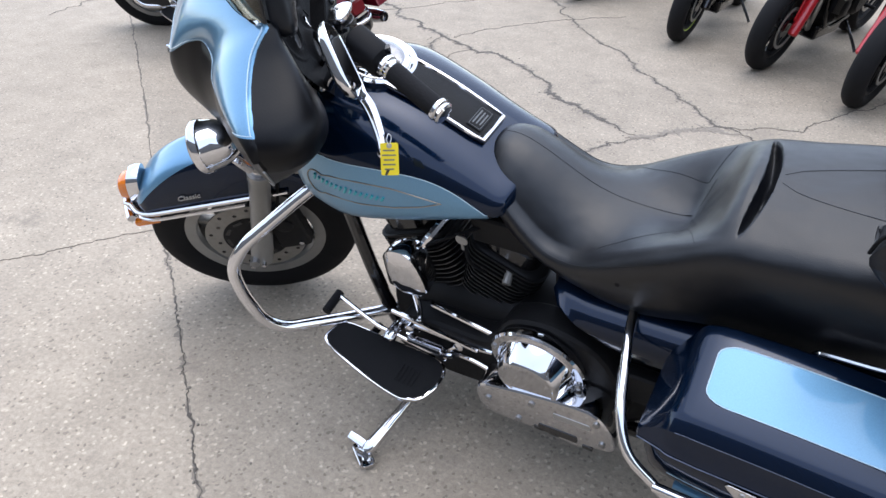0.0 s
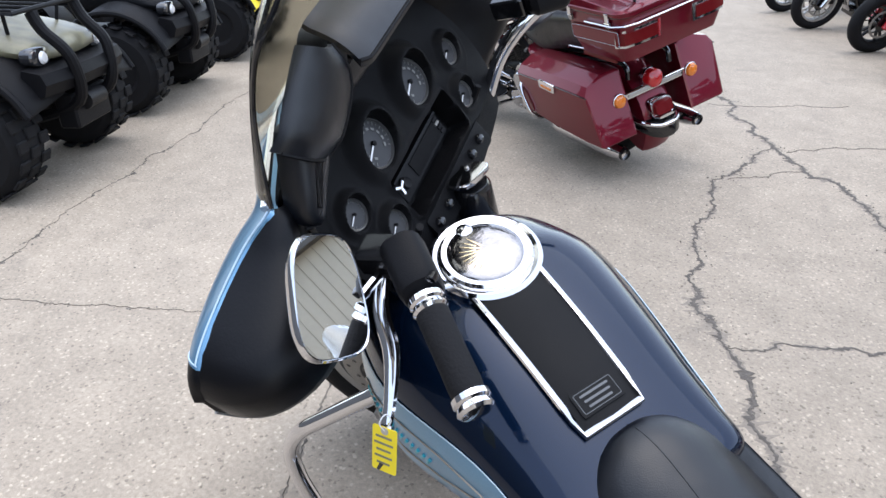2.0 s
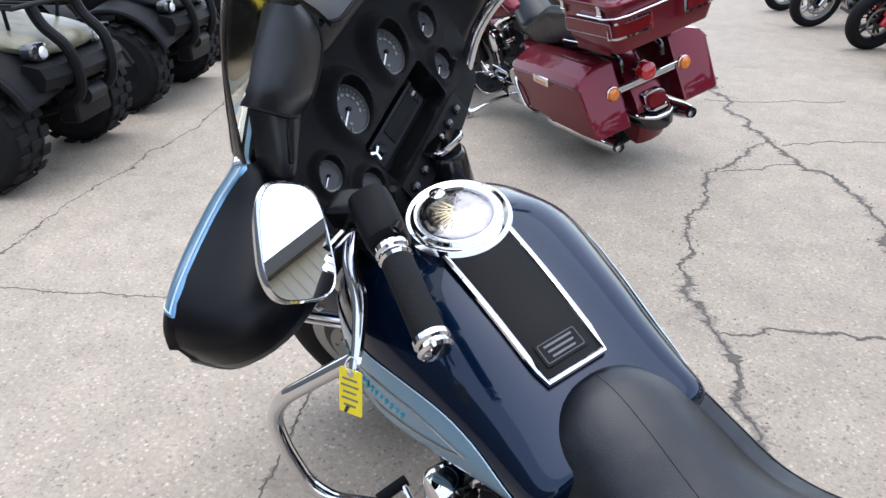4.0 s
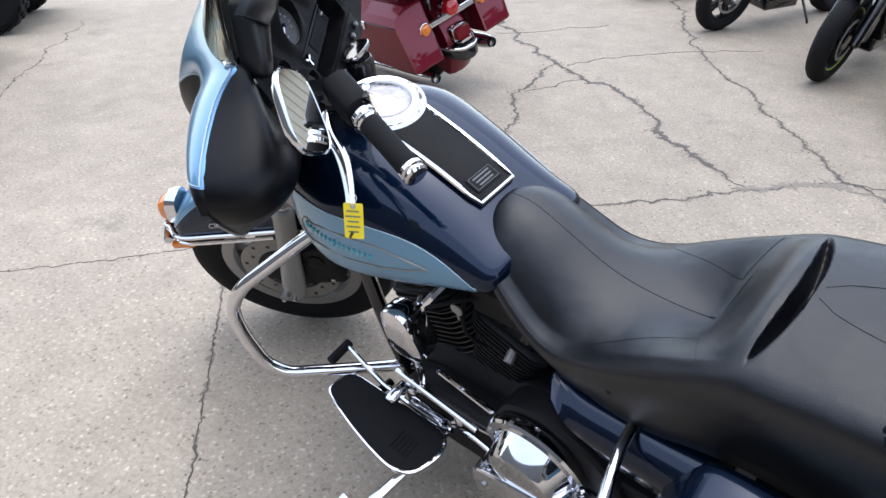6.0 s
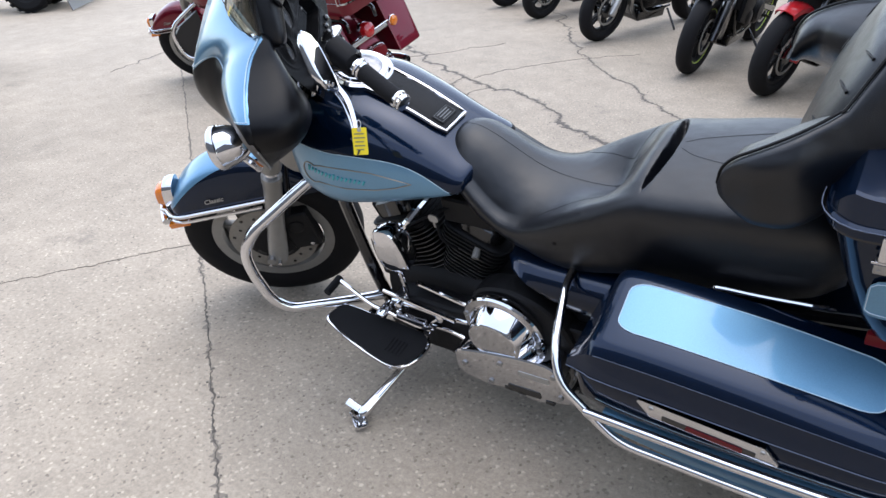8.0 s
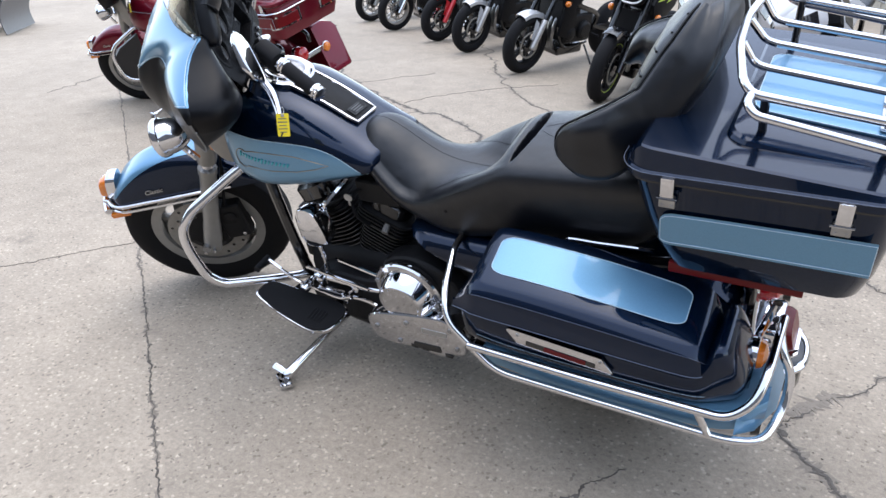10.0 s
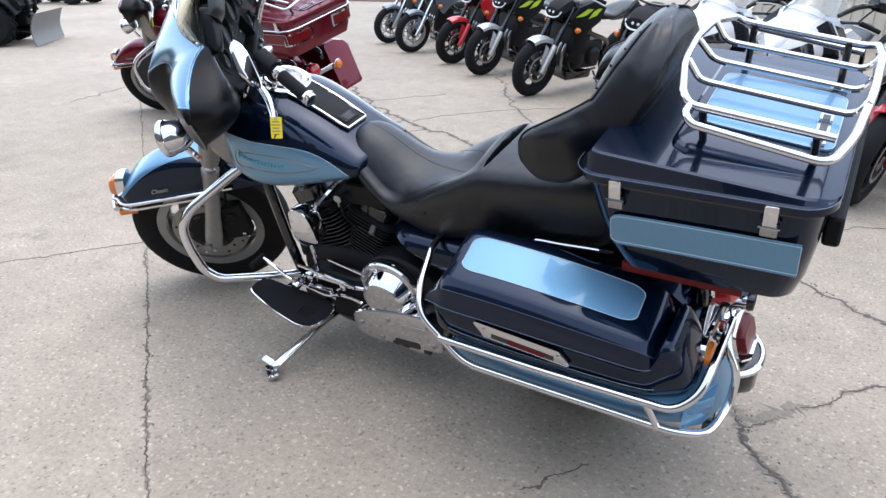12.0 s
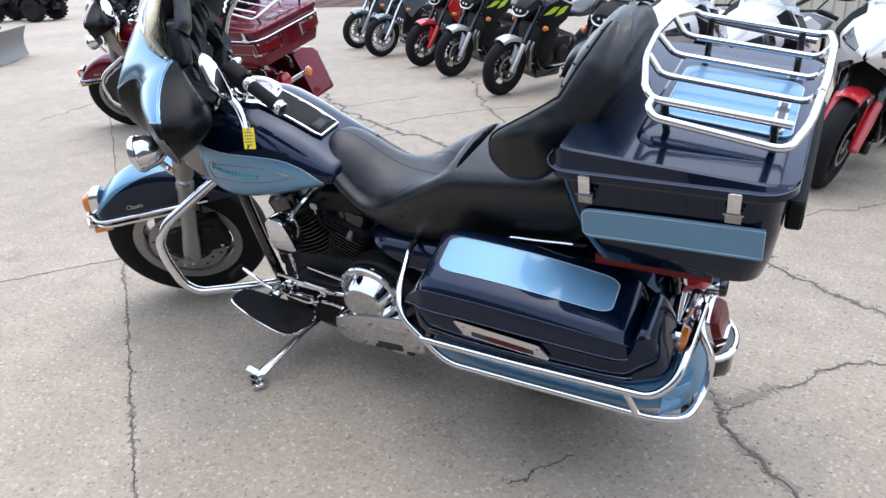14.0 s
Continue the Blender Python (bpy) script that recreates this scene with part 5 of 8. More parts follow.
def engine(b):
    e = part("crankcase", loft([ring(x, hw, z0, z1, 20, 4) for x, hw, z0, z1 in ((-0.80, 0.09, 0.18, 0.36), (-0.77, 0.12, 0.13, 0.42), (-0.60, 0.13, 0.11, 0.46), (-0.40, 0.13, 0.11, 0.46), (-0.10, 0.13, 0.14, 0.46), (-0.02, 0.10, 0.18, 0.42))]), ENGINE, b, "black engine cases")
    for tilt in (-1, 1):
        base, d = Vector((-0.565 + tilt * 0.06, 0, 0.42)), Vector((tilt * math.sin(radians(22.5)), 0, math.cos(radians(22.5))))
        cyl = part("cylinder", lathe([(0, 0.066), (0.12, 0.066)], base, d, 24), ENGINE, e, "black finned cylinder")
        side = Vector((0, 1, 0))
        fwd = side.cross(d)
        for k in range(9):
            t = 0.012 + 0.0145 * k
            bm = bmesh.new()
            loft([[base + d * (t + h) + side * y + fwd * x for x, y in rounded(0.175, 0.185, 0.045, 4)] for h in (0, 0.005)], True, True, bm)
            part("fin", bm, ENGINE, cyl)
            bm = bmesh.new()
            loft([[base + d * (t + h) + side * y + fwd * x for x, y in rounded(0.177, 0.187, 0.046, 4)] for h in (0.0018, 0.0032)], True, False, bm)
            part("fin_edge", bm, FIN, cyl, "polished fin edge")
        head = part("cylinder_head", loft([[base + d * t + side * y * k + fwd * x * k for x, y in rounded(0.19, 0.20, 0.04, 4)] for t, k in ((0.145, 1.0), (0.20, 1.02), (0.205, 0.95))]), ENGINE, e)
        for k in range(4):
            part("fin", loft([[base + d * (0.15 + 0.015 * k + h) + side * y + fwd * x for x, y in rounded(0.205, 0.215, 0.04, 4)] for h in (0, 0.005)]), ENGINE, head)
        part("rocker_box", loft([[base + d * t + side * y * k + fwd * x * k for x, y in rounded(0.15, 0.19, 0.04, 4)] for t, k in ((0.21, 1.0), (0.255, 1.0), (0.268, 0.85))]), GLOSSBLACK, head)
        for s in (-1, 1):
            part("spark_plug_cap", tube([base + d * 0.185 + side * s * 0.09 + fwd * 0.02, base + d * 0.17 + side * s * 0.125 + fwd * 0.03], 0.011, 10, smooth=False), SILVER, head)
    for k in (-1, 1):
        part("plug_lead", tube([(-0.565 + k * 0.10, -0.125, 0.585), (-0.55 + k * 0.06, -0.15, 0.64), (-0.50, -0.12, 0.70), (-0.44, -0.08, 0.71)], 0.0045, 8), PLASTIC, e, "black plug lead")
        part("pushrod_tube", tube([(-0.56 + k * 0.03, 0.12, 0.44), (-0.56 + k * 0.10, 0.11, 0.62)], 0.009, 8, smooth=False), CHROME, e)
    part("regulator", box(-0.80, 0, 0.40, 0.05, 0.16, 0.12, 0.012), ENGINE, e)
    # horn cover between the cylinders
    hm = axes((-0.640, -0.200, 0.590), (0.93, 0.0, 0.16), (-0.16, 0.0, 0.93))
    hc = part("horn_cover", loft([[hm @ Vector((x * k * (1.0 - 0.14 * y / 0.07), y * k, h)) for x, y in oval(0.052, 0.074, 24, 3)] for h, k in ((-0.05, 0.86), (-0.035, 0.97), (0.0, 1.0), (0.012, 0.95), (0.020, 0.72), (0.022, 0.3))]), CHROME, e, "chrome horn cover", 25)
    part("horn_bracket", tube([(-0.64, -0.17, 0.60), (-0.60, -0.13, 0.66), (-0.57, -0.06, 0.70)], 0.012, 8), CHROME, hc)
    part("horn_strut", tube([(-0.64, -0.19, 0.53), (-0.635, -0.19, 0.44), (-0.655, -0.185, 0.34)], 0.008, 8), CHROME, hc)
    # primary case
    out = [(-0.74, 0.30), (-0.70, 0.375), (-0.60, 0.405), (-0.45, 0.41), (-0.38, 0.515), (-0.27, 0.545), (-0.16, 0.50), (-0.10, 0.38), (-0.10, 0.27), (-0.18, 0.20), (-0.30, 0.185), (-0.45, 0.205), (-0.62, 0.20), (-0.72, 0.235)]
    ol = [(p.x, p.y) for p in spline([(x, z, 0) for x, z in out], 4, True)]
    pm = axes((0, -0.115, 0), (1, 0, 0), (0, 0, 1))
    pr = part("primary_cover", slab(ol, 0.075, pm, 0.018, 3), ENGINE, e, "black primary cover")
    der = part("derby_cover", lathe([(-0.010, 0.112), (0.004, 0.119), (0.014, 0.120), (0.020, 0.116), (0.021, 0.099), (0.018, 0.096), (0.020, 0.094), (0.066, 0.078), (0.071, 0.074), (0.072, 0.066), (0.070, 0.062), (0.070, 0.0)], (-0.300, -0.195, 0.420), (0, -1, -0.10), 48), CHROME, pr, "round chrome clutch cover", 25)
    for k in (0, 2, 3, 4, 5):
        a = 2 * math.pi * k / 6 - 0.2
        part("bolt", lathe([(0, 0.007), (0.006, 0.007), (0.008, 0.004)], (-0.300 + 0.108 * math.cos(a), -0.216, 0.427 + 0.108 * math.sin(a)), (0, -1, 0), 10), STEEL, der)
    out = [(-0.445, 0.30), (-0.43, 0.338), (-0.36, 0.362), (-0.28, 0.380), (-0.20, 0.394), (-0.135, 0.392), (-0.095, 0.34), (-0.085, 0.285), (-0.10, 0.262), (-0.155, 0.252), (-0.175, 0.232), (-0.28, 0.238), (-0.36, 0.230), (-0.43, 0.245)]
    sl = part("side_shield", slab([(p.x, p.y) for p in spline([(x, z, 0) for x, z in out], 3, True)], 0.078, axes((0, -0.190, 0), (1, 0, 0), (0, 0, 1)), 0.010, 3), CHROME, pr, "chrome lower side cover", 25)
    for k, (x, z) in enumerate(((-0.41, 0.295), (-0.29, 0.345), (-0.13, 0.365), (-0.115, 0.29), (-0.33, 0.255))):
        part("bolt", lathe([(0, 0.008), (0.005, 0.008), (0.007, 0.004)], (x, -0.267, z), (0, -1, 0), 10), STEEL, sl)
    part("slot", slab(rounded(0.10, 0.026, 0.006, 3), 0.002, axes((-0.225, -0.2675, 0.262), (1, 0, 0.08), (0, 0, 1))), GLOSSBLACK, sl, smooth=0)
    part("slot", slab(rounded(0.09, 0.020, 0.004, 3), 0.002, axes((-0.19, -0.2675, 0.335), (1, 0, 0.06), (0, 0, 1))), ALU, sl, smooth=0)
    for x in (-0.275, -0.235, -0.150):
        part("notch", box(x, -0.2615, 0.249, 0.026, 0.016, 0.014, 0.003), GLOSSBLACK, sl)
    # oil lines and shift rod
    for z, y, x0, x1 in ((0.43, -0.155, -0.62, -0.44), (0.405, -0.20, -0.72, -0.46)):
        part("rod", tube([(x0, y, z), (x1, y - 0.01, z - 0.02)], 0.007, 8, smooth=False), CHROME, e)
    for s in (-1, 1):
        part("down_tube", tube([(-0.93, s * 0.06, 0.80), (-0.87, s * 0.10, 0.62), (-0.82, s * 0.12, 0.40), (-0.78, s * 0.12, 0.24), (-0.70, s * 0.12, 0.16), (-0.40, s * 0.12, 0.13), (0.0, s * 0.12, 0.17)], 0.019, 10), GLOSSBLACK, b, "black frame tube")
    part("coil_cover", box(-0.42, -0.06, 0.70, 0.16, 0.10, 0.08, 0.015, 3), ENGINE, e)
    ik = part("ignition_key", slab(rounded(0.030, 0.024, 0.010, 4), 0.003, axes((-0.50, -0.150, 0.700), (1, 0, 0), (0, 0, 1))), STEEL, e)
    part("key_blade", box(-0.50, -0.151, 0.682, 0.007, 0.003, 0.024, 0.001), STEEL, ik)
    # side cover and oil tank
    rows = []
    for k in range(15):
        x = -0.275 + 0.315 * k / 14
        out_ = math.sqrt(max(0.0, 1 - (1 - min(1.0, k / 4)) ** 2))
        foot = lerp_table([(-0.275, 0.620), (-0.20, 0.575), (-0.14, 0.545), (-0.05, 0.530), (0.04, 0.535)], x)[0]
        up = 0.665
        o = [(0.10, up - 0.004), (0.125 + 0.010 * out_, up - 0.007), (0.140 + 0.026 * out_, up - 0.015), (0.152 + 0.038 * out_, up - 0.027), (0.158 + 0.044 * out_, up - 0.042), (0.160 + 0.047 * out_, up - 0.065)]
        o = [(y, max(z, foot + 0.03)) for y, z in o] + [(0.160 + 0.044 * out_, foot + 0.028), (0.154 + 0.034 * out_, foot + 0.010), (0.135 + 0.02 * out_, foot), (0.10, foot)]
        rows.append([(x, -y, z) for y, z in o])
    part("side_cover", loft(rows, False, False), NAVY if b["label"].startswith("navy") else MAROON, b, "painted side cover", 50)
    part("oil_tank", box(-0.12, 0, 0.58, 0.34, 0.26, 0.24, 0.03, 3), ENGINE, b)
    part("exhaust", tube([(-0.66, 0.16, 0.55), (-0.74, 0.20, 0.40), (-0.66, 0.20, 0.24), (-0.3, 0.19, 0.21), (0.2, 0.24, 0.22)], 0.025, 10), CHROME, e)
    mz = 0.10 if b["label"].startswith("navy") else 0.0
    for s in (1, -1):
        mu = part("muffler", tube([(0.05, s * 0.25, 0.225 + mz), (0.12, s * 0.255, 0.225 + mz), (0.55, s * 0.26, 0.235 + mz), (0.66, s * 0.26, 0.24 + mz), (0.72, s * 0.26, 0.243 + mz)], [0.025, 0.046, 0.048, 0.046, 0.036], 16), CHROME, b, "chrome muffler")
        part("muffler_tip", lathe([(0, 0.036), (0.02, 0.030), (0.0, 0.026), (-0.06, 0.024)], (0.72, s * 0.26, 0.243 + mz), (1, 0, 0), 16), GLOSSBLACK, mu)
    return e


def floorboards(b):
    for s in (-1, 1):
        o = [(-0.870, -0.235), (-0.893, -0.270), (-0.893, -0.308), (-0.84, -0.330), (-0.74, -0.352), (-0.64, -0.364), (-0.595, -0.356), (-0.563, -0.333), (-0.545, -0.268), (-0.565, -0.222), (-0.63, -0.215), (-0.75, -0.225)]
        o = [(p.x, p.y) for p in spline([(x, y * (-s), 0) for x, y in o], 4, True)]
        tilt = Matrix.Translation((-0.72, 0, 0.305)) @ Matrix.Rotation(radians(8), 4, "Y") @ Matrix.Rotation(radians(-3 * s), 4, "X") @ Matrix.Translation((0.72, 0, 0))
        fb = part("floorboard", slab(o, 0.014, tilt, 0.003), CHROME, b, "rider floorboard with chrome edge")
        c = Vector((-0.705, -s * -0.290, 0))
        inner = [(c.x + (x - c.x) * 0.955, c.y + (y - c.y) * 0.93) for x, y in o]
        pad = part("rubber_pad", slab(inner, 0.006, tilt @ Matrix.Translation((0, 0, 0.013)), 0.002), RUBBER, fb, "black rubber pad")
        for k in range(5):
            part("rib", box(-0.655 + 0.012 * k, s * 0.300, 0.0205, 0.005, 0.05, 0.003, 0.001, m=tilt), RUBBER, pad)
        part("hinge", tube([(-0.80, s * 0.18, 0.28), (-0.80, s * 0.25, 0.29)], 0.012, 8, smooth=False), GLOSSBLACK, fb)
        part("hinge", tube([(-0.62, s * 0.18, 0.27), (-0.62, s * 0.25, 0.275)], 0.012, 8, smooth=False), GLOSSBLACK, fb)
    # heel and toe shifter
    piv = Vector((-0.715, -0.225, 0.345))
    sh = part("shift_lever", tube([(-0.885, -0.215, 0.405), (-0.80, -0.222, 0.365), (-0.755, -0.225, 0.348), piv], 0.007, 8), CHROME, b, "chrome shift lever")
    part("shift_peg", tube([(-0.89, -0.205, 0.405), (-0.885, -0.275, 0.405)], 0.0125, 12, smooth=False), RUBBER, sh, "rubber shift peg")
    part("heel_lever", tube([piv, (-0.66, -0.225, 0.335), (-0.585, -0.225, 0.325), (-0.53, -0.225, 0.345)], 0.007, 8), CHROME, sh)
    part("heel_plate", box(-0.615, -0.222, 0.345, 0.105, 0.022, 0.016, 0.006, 3), CHROME, sh)
    part("shift_hub", lathe([(-0.03, 0.016), (0.02, 0.018), (0.03, 0.012)], piv, (0, -1, 0), 16), CHROME, sh)
    part("linkage", tube([(-0.70, -0.19, 0.365), (-0.62, -0.195, 0.375), (-0.50, -0.190, 0.365), (-0.43, -0.190, 0.372)], [0.009, 0.010, 0.010, 0.008], 10), CHROME, sh)
    part("linkage", tube([(-0.69, -0.20, 0.325), (-0.60, -0.20, 0.315), (-0.50, -0.20, 0.32), (-0.44, -0.20, 0.305)], 0.007, 8), CHROME, sh)
    for q in ((-0.665, -0.205, 0.370), (-0.52, -0.200, 0.366), (-0.565, -0.215, 0.318)):
        part("rod_end", lathe([(-0.014, 0.006), (-0.010, 0.013), (0.010, 0.013), (0.014, 0.006)], q, (0, -1, 0.1), 14), CHROME, sh)
    part("linkage_arm", tube([(-0.565, -0.212, 0.318), (-0.545, -0.210, 0.350), (-0.52, -0.205, 0.368)], 0.008, 8, flat=0.6), CHROME, sh)
    # side stand
    st = part("side_stand", tube([(-0.635, -0.10, 0.165), (-0.635, -0.25, 0.19), (-0.655, -0.38, 0.175), (-0.672, -0.455, 0.160), (-0.678, -0.478, 0.156)], [0.012, 0.012, 0.014, 0.019, 0.014], 12), CHROME, b, "chrome side stand")
    part("stand_foot", slab(rounded(0.085, 0.042, 0.012, 4), 0.009, axes((-0.684, -0.484, 0.138), (0.80, -0.55, 0.10), (0.5, 0.8, -0.22)), 0.003), CHROME, st)
    part("stand_tab", slab(rounded(0.062, 0.022, 0.005, 3), 0.009, axes((-0.712, -0.462, 0.166), (-1, 0.12, 0.06), (0, 0.9, 0.3)), 0.003), CHROME, st)


def guards(b, chaps=False):
    if chaps:
        for s in (-1, 1):
            o = [(-0.90, 0.20, 0.72), (-1.01, 0.33, 0.64), (-1.06, 0.385, 0.56), (-1.06, 0.385, 0.42), (-1.0, 0.33, 0.36), (-0.88, 0.22, 0.34)]
            part("guard_chap", loft([[(x, s * y, z) for x, y, z in o], [(x + 0.03, s * (y + 0.012), z) for x, y, z in o]], True, True), VINYL, b, "black vinyl engine guard chap")
    bar = [(-0.80, 0.10, 0.82), (-0.88, 0.20, 0.77), (-1.005, 0.350, 0.670), (-1.037, 0.384, 0.61), (-1.03, 0.391, 0.535), (-1.007, 0.384, 0.43), (-0.975, 0.355, 0.380), (-0.86, 0.195, 0.314), (-0.78, 0.10, 0.287)]
    for s in (-1, 1):
        part("engine_guard", tube(bend([(x, s * y, z) for x, y, z in bar], 0.06, 6), 0.0165, 14, smooth=False), CHROME, b, "chrome engine guard bar")


def saddlebag(b, s, paint):
    """A hard saddlebag with its lid, latch and guard rail."""
    def sec(x, z0, z1, y0, y1, n=4):
        r = 0.035
        pts = rounded(y1 - y0, z1 - z0, r, n, (y0 + y1) / 2, (z0 + z1) / 2)
        return [(x, s * a, c) for a, c in pts]

    def lid_sec(x, zs, zt, y0, y1):
        o = [(y0, zs), (y0, zt - 0.02), (y0 + 0.02, zt), (y0 + 0.05, zt), (y1 - 0.075, zs + (zt - zs) * 0.70), (y1 - 0.045, zs + (zt - zs) * 0.645), (y1 - 0.030, zs + (zt - zs) * 0.58), (y1 - 0.014, zs + (zt - zs) * 0.42), (y1 - 0.006, zs + 0.012), (y1, zs)]
        return [(x, s * a, c) for a, c in o]

    body = smooth_table([(-0.005, 0.56, 0.62, 0.24, 0.37), (0.01, 0.535, 0.635, 0.215, 0.395), (0.05, 0.512, 0.640, 0.205, 0.412), (0.25, 0.505, 0.632, 0.20, 0.420), (0.50, 0.502, 0.615, 0.20, 0.415), (0.585, 0.502, 0.610, 0.205, 0.410), (0.612, 0.502, 0.640, 0.205, 0.404), (0.630, 0.503, 0.680, 0.205, 0.396), (0.652, 0.505, 0.672, 0.205, 0.386), (0.675, 0.508, 0.630, 0.21, 0.374), (0.692, 0.515, 0.590, 0.22, 0.355), (0.700, 0.530, 0.565, 0.24, 0.33)], 44)
    bag = part("saddlebag", loft([sec(x, z0, z1, y0, y1) for x, z0, z1, y0, y1 in body]), paint["main"], b, "painted hard saddlebag", 40)
    lids = [(-0.010, 0.632, 0.640, 0.225, 0.400), (-0.006, 0.633, 0.652, 0.212, 0.410), (0.036, 0.638, 0.735, 0.203, 0.421), (0.044, 0.638, 0.748, 0.201, 0.424), (0.056, 0.638, 0.757, 0.20, 0.427), (0.075, 0.638, 0.762, 0.20, 0.428)] + smooth_table([(0.10, 0.637, 0.764, 0.20, 0.429), (0.20, 0.636, 0.762, 0.20, 0.430), (0.35, 0.630, 0.750, 0.20, 0.430), (0.50, 0.620, 0.728, 0.20, 0.425), (0.57, 0.612, 0.712, 0.20, 0.418), (0.597, 0.608, 0.690, 0.205, 0.410), (0.612, 0.606, 0.655, 0.215, 0.398), (0.617, 0.605, 0.628, 0.23, 0.388)], 30)
    lid = part("lid", loft([lid_sec(*v) for v in lids]), paint["main"], bag, "painted saddlebag lid", 25)
    rows = [tuple(v) for v in lids]
    pan = []
    for i in range(23):
        x = 0.082 + 0.470 * (0.5 - 0.5 * math.cos(math.pi * i / 22))
        zs, zt, y0, y1 = lerp_table(rows, x)
        e = min(1.0, min(x - 0.082, 0.552 - x) / 0.04)
        e = 0.60 + 0.40 * math.sqrt(max(0.0, 1 - (1 - e) ** 2))
        ya, yb = y0 + 0.055, y1 - 0.072
        mid = (ya + yb) / 2
        out = []
        for k in range(7):
            y = mid + (ya + (yb - ya) * k / 6 - mid) * e
            t = (y - (y0 + 0.05)) / ((y1 - 0.075) - (y0 + 0.05))
            z = zt + (zs + (zt - zs) * 0.70 - zt) * t
            out.append((x, s * y, z + 0.002))
        pan.append(out)
    if paint["emblem"]:
        pp = part("lid_panel", loft(pan, False, False), paint["accent"], lid, "light blue lid panel")
    else:
        pp = lid
    edge = [r[0] for r in pan] + pan[-1][1:-1] + [r[-1] for r in pan[::-1]] + pan[0][-2:0:-1]
    part("pinstripe", tube(edge, 0.0011, 5, smooth=False, closed=True), PALE, pp)
    part("lid_seam", tube([(x, s * (y1 + 0.002), zs) for x, zs, zt, y0, y1 in rows[1:-1]], 0.0011, 5), DULL if paint["emblem"] else MAROON, lid)
    part("crease_stripe", tube([(x, s * (y1 - 0.014), zs + (zt - zs) * 0.43) for x, zs, zt, y0, y1 in rows[4:-4]], 0.0006, 5), DULL if paint["emblem"] else MAROON, lid)
    part("crease_stripe", tube([(x, s * (y1 + 0.001), z0 + 0.042) for x, z0, z1, y0, y1 in [tuple(v) for v in body][8:26]], 0.0005, 5), PALE, bag)
    # latch with reflector
    lm = axes((0.285, s * 0.421, 0.592), (1, 0, -0.08) if s < 0 else (-1, 0, 0.08), (0, 0.0, 1))
    la = part("latch", slab([(p[0] + (0.012 if p[1] < 0 else -0.012), p[1]) for p in rounded(0.245, 0.043, 0.008, 3)], 0.010, lm, 0.003), CHROME, bag, "chrome latch plate", 25)
    part("reflector", slab(rounded(0.105, 0.012, 0.003, 3, 0.018, -0.008), 0.0025, lm @ Matrix.Translation((0, 0, 0.0105))), REDLENS, la, "red reflector")
    part("latch_slot", slab(rounded(0.175, 0.016, 0.003, 3, 0.006, -0.008), 0.0012, lm @ Matrix.Translation((0, 0, 0.0094))), GLOSSBLACK, la, smooth=0)
    for k in (-1, 1):
        part("screw", lathe([(0, 0.005), (0.003, 0.004)], lm @ Vector((k * 0.104, 0.011, 0.0098)), lm.to_3x3() @ Vector((0, 0, 1)), 10), STEEL, la)
    # lower skirt and rear filler
    sk = smooth_table([(0.07, 0.455, 0.515, 0.25, 0.412), (0.30, 0.448, 0.512, 0.24, 0.424), (0.60, 0.445, 0.512, 0.24, 0.412), (0.70, 0.448, 0.515, 0.22, 0.385), (0.745, 0.455, 0.515, 0.20, 0.34)], 14)
    part("lower_skirt", loft([[(x, s * y, z) for y, z in ((y0, z0), (y1 - 0.006, z0), (y1 - 0.001, z0 + 0.004), (y1 + 0.002, z1 - 0.004), (y1 - 0.002, z1), (y0, z1))] for x, z0, z1, y0, y1 in sk]), paint["accent"], bag, "light blue lower skirt")
    part("rear_filler", loft([[(x, s * y, z) for x, y, z in row] for row in ([(0.690, 0.408, 0.450), (0.730, 0.375, 0.448), (0.764, 0.30, 0.455), (0.768, 0.20, 0.46)], [(0.690, 0.385, 0.515), (0.712, 0.350, 0.535), (0.735, 0.285, 0.548), (0.745, 0.20, 0.548)])], False, False), paint["accent"], bag, "light blue filler panel")
    # guard rails
    g = part("bag_guard", pipe([(-0.10, s * 0.16, 0.66), (-0.085, s * 0.24, 0.672), (-0.052, s * 0.37, 0.632), (-0.020, s * 0.428, 0.585), (0.112, s * 0.440, 0.464), (0.35, s * 0.440, 0.464), (0.685, s * 0.428, 0.452), (0.752, s * 0.395, 0.442), (0.778, s * 0.31, 0.470), (0.780, s * 0.27, 0.545), (0.748, s * 0.255, 0.60), (0.735, s * 0.20, 0.625)], 0.0102, 0.045, 12), CHROME, bag, "chrome saddlebag guard rail")
    part("upper_rail", pipe([(0.040, s * 0.438, 0.530), (0.35, s * 0.440, 0.530), (0.675, s * 0.430, 0.526), (0.722, s * 0.400, 0.565), (0.735, s * 0.34, 0.615), (0.74, s * 0.18, 0.63)], 0.0102, 0.05, 12), CHROME, g)
    part("rail_brace", tube([(0.61, s * 0.432, 0.526), (0.64, s * 0.432, 0.458)], 0.009, 8, smooth=False), CHROME, g)
    return bag


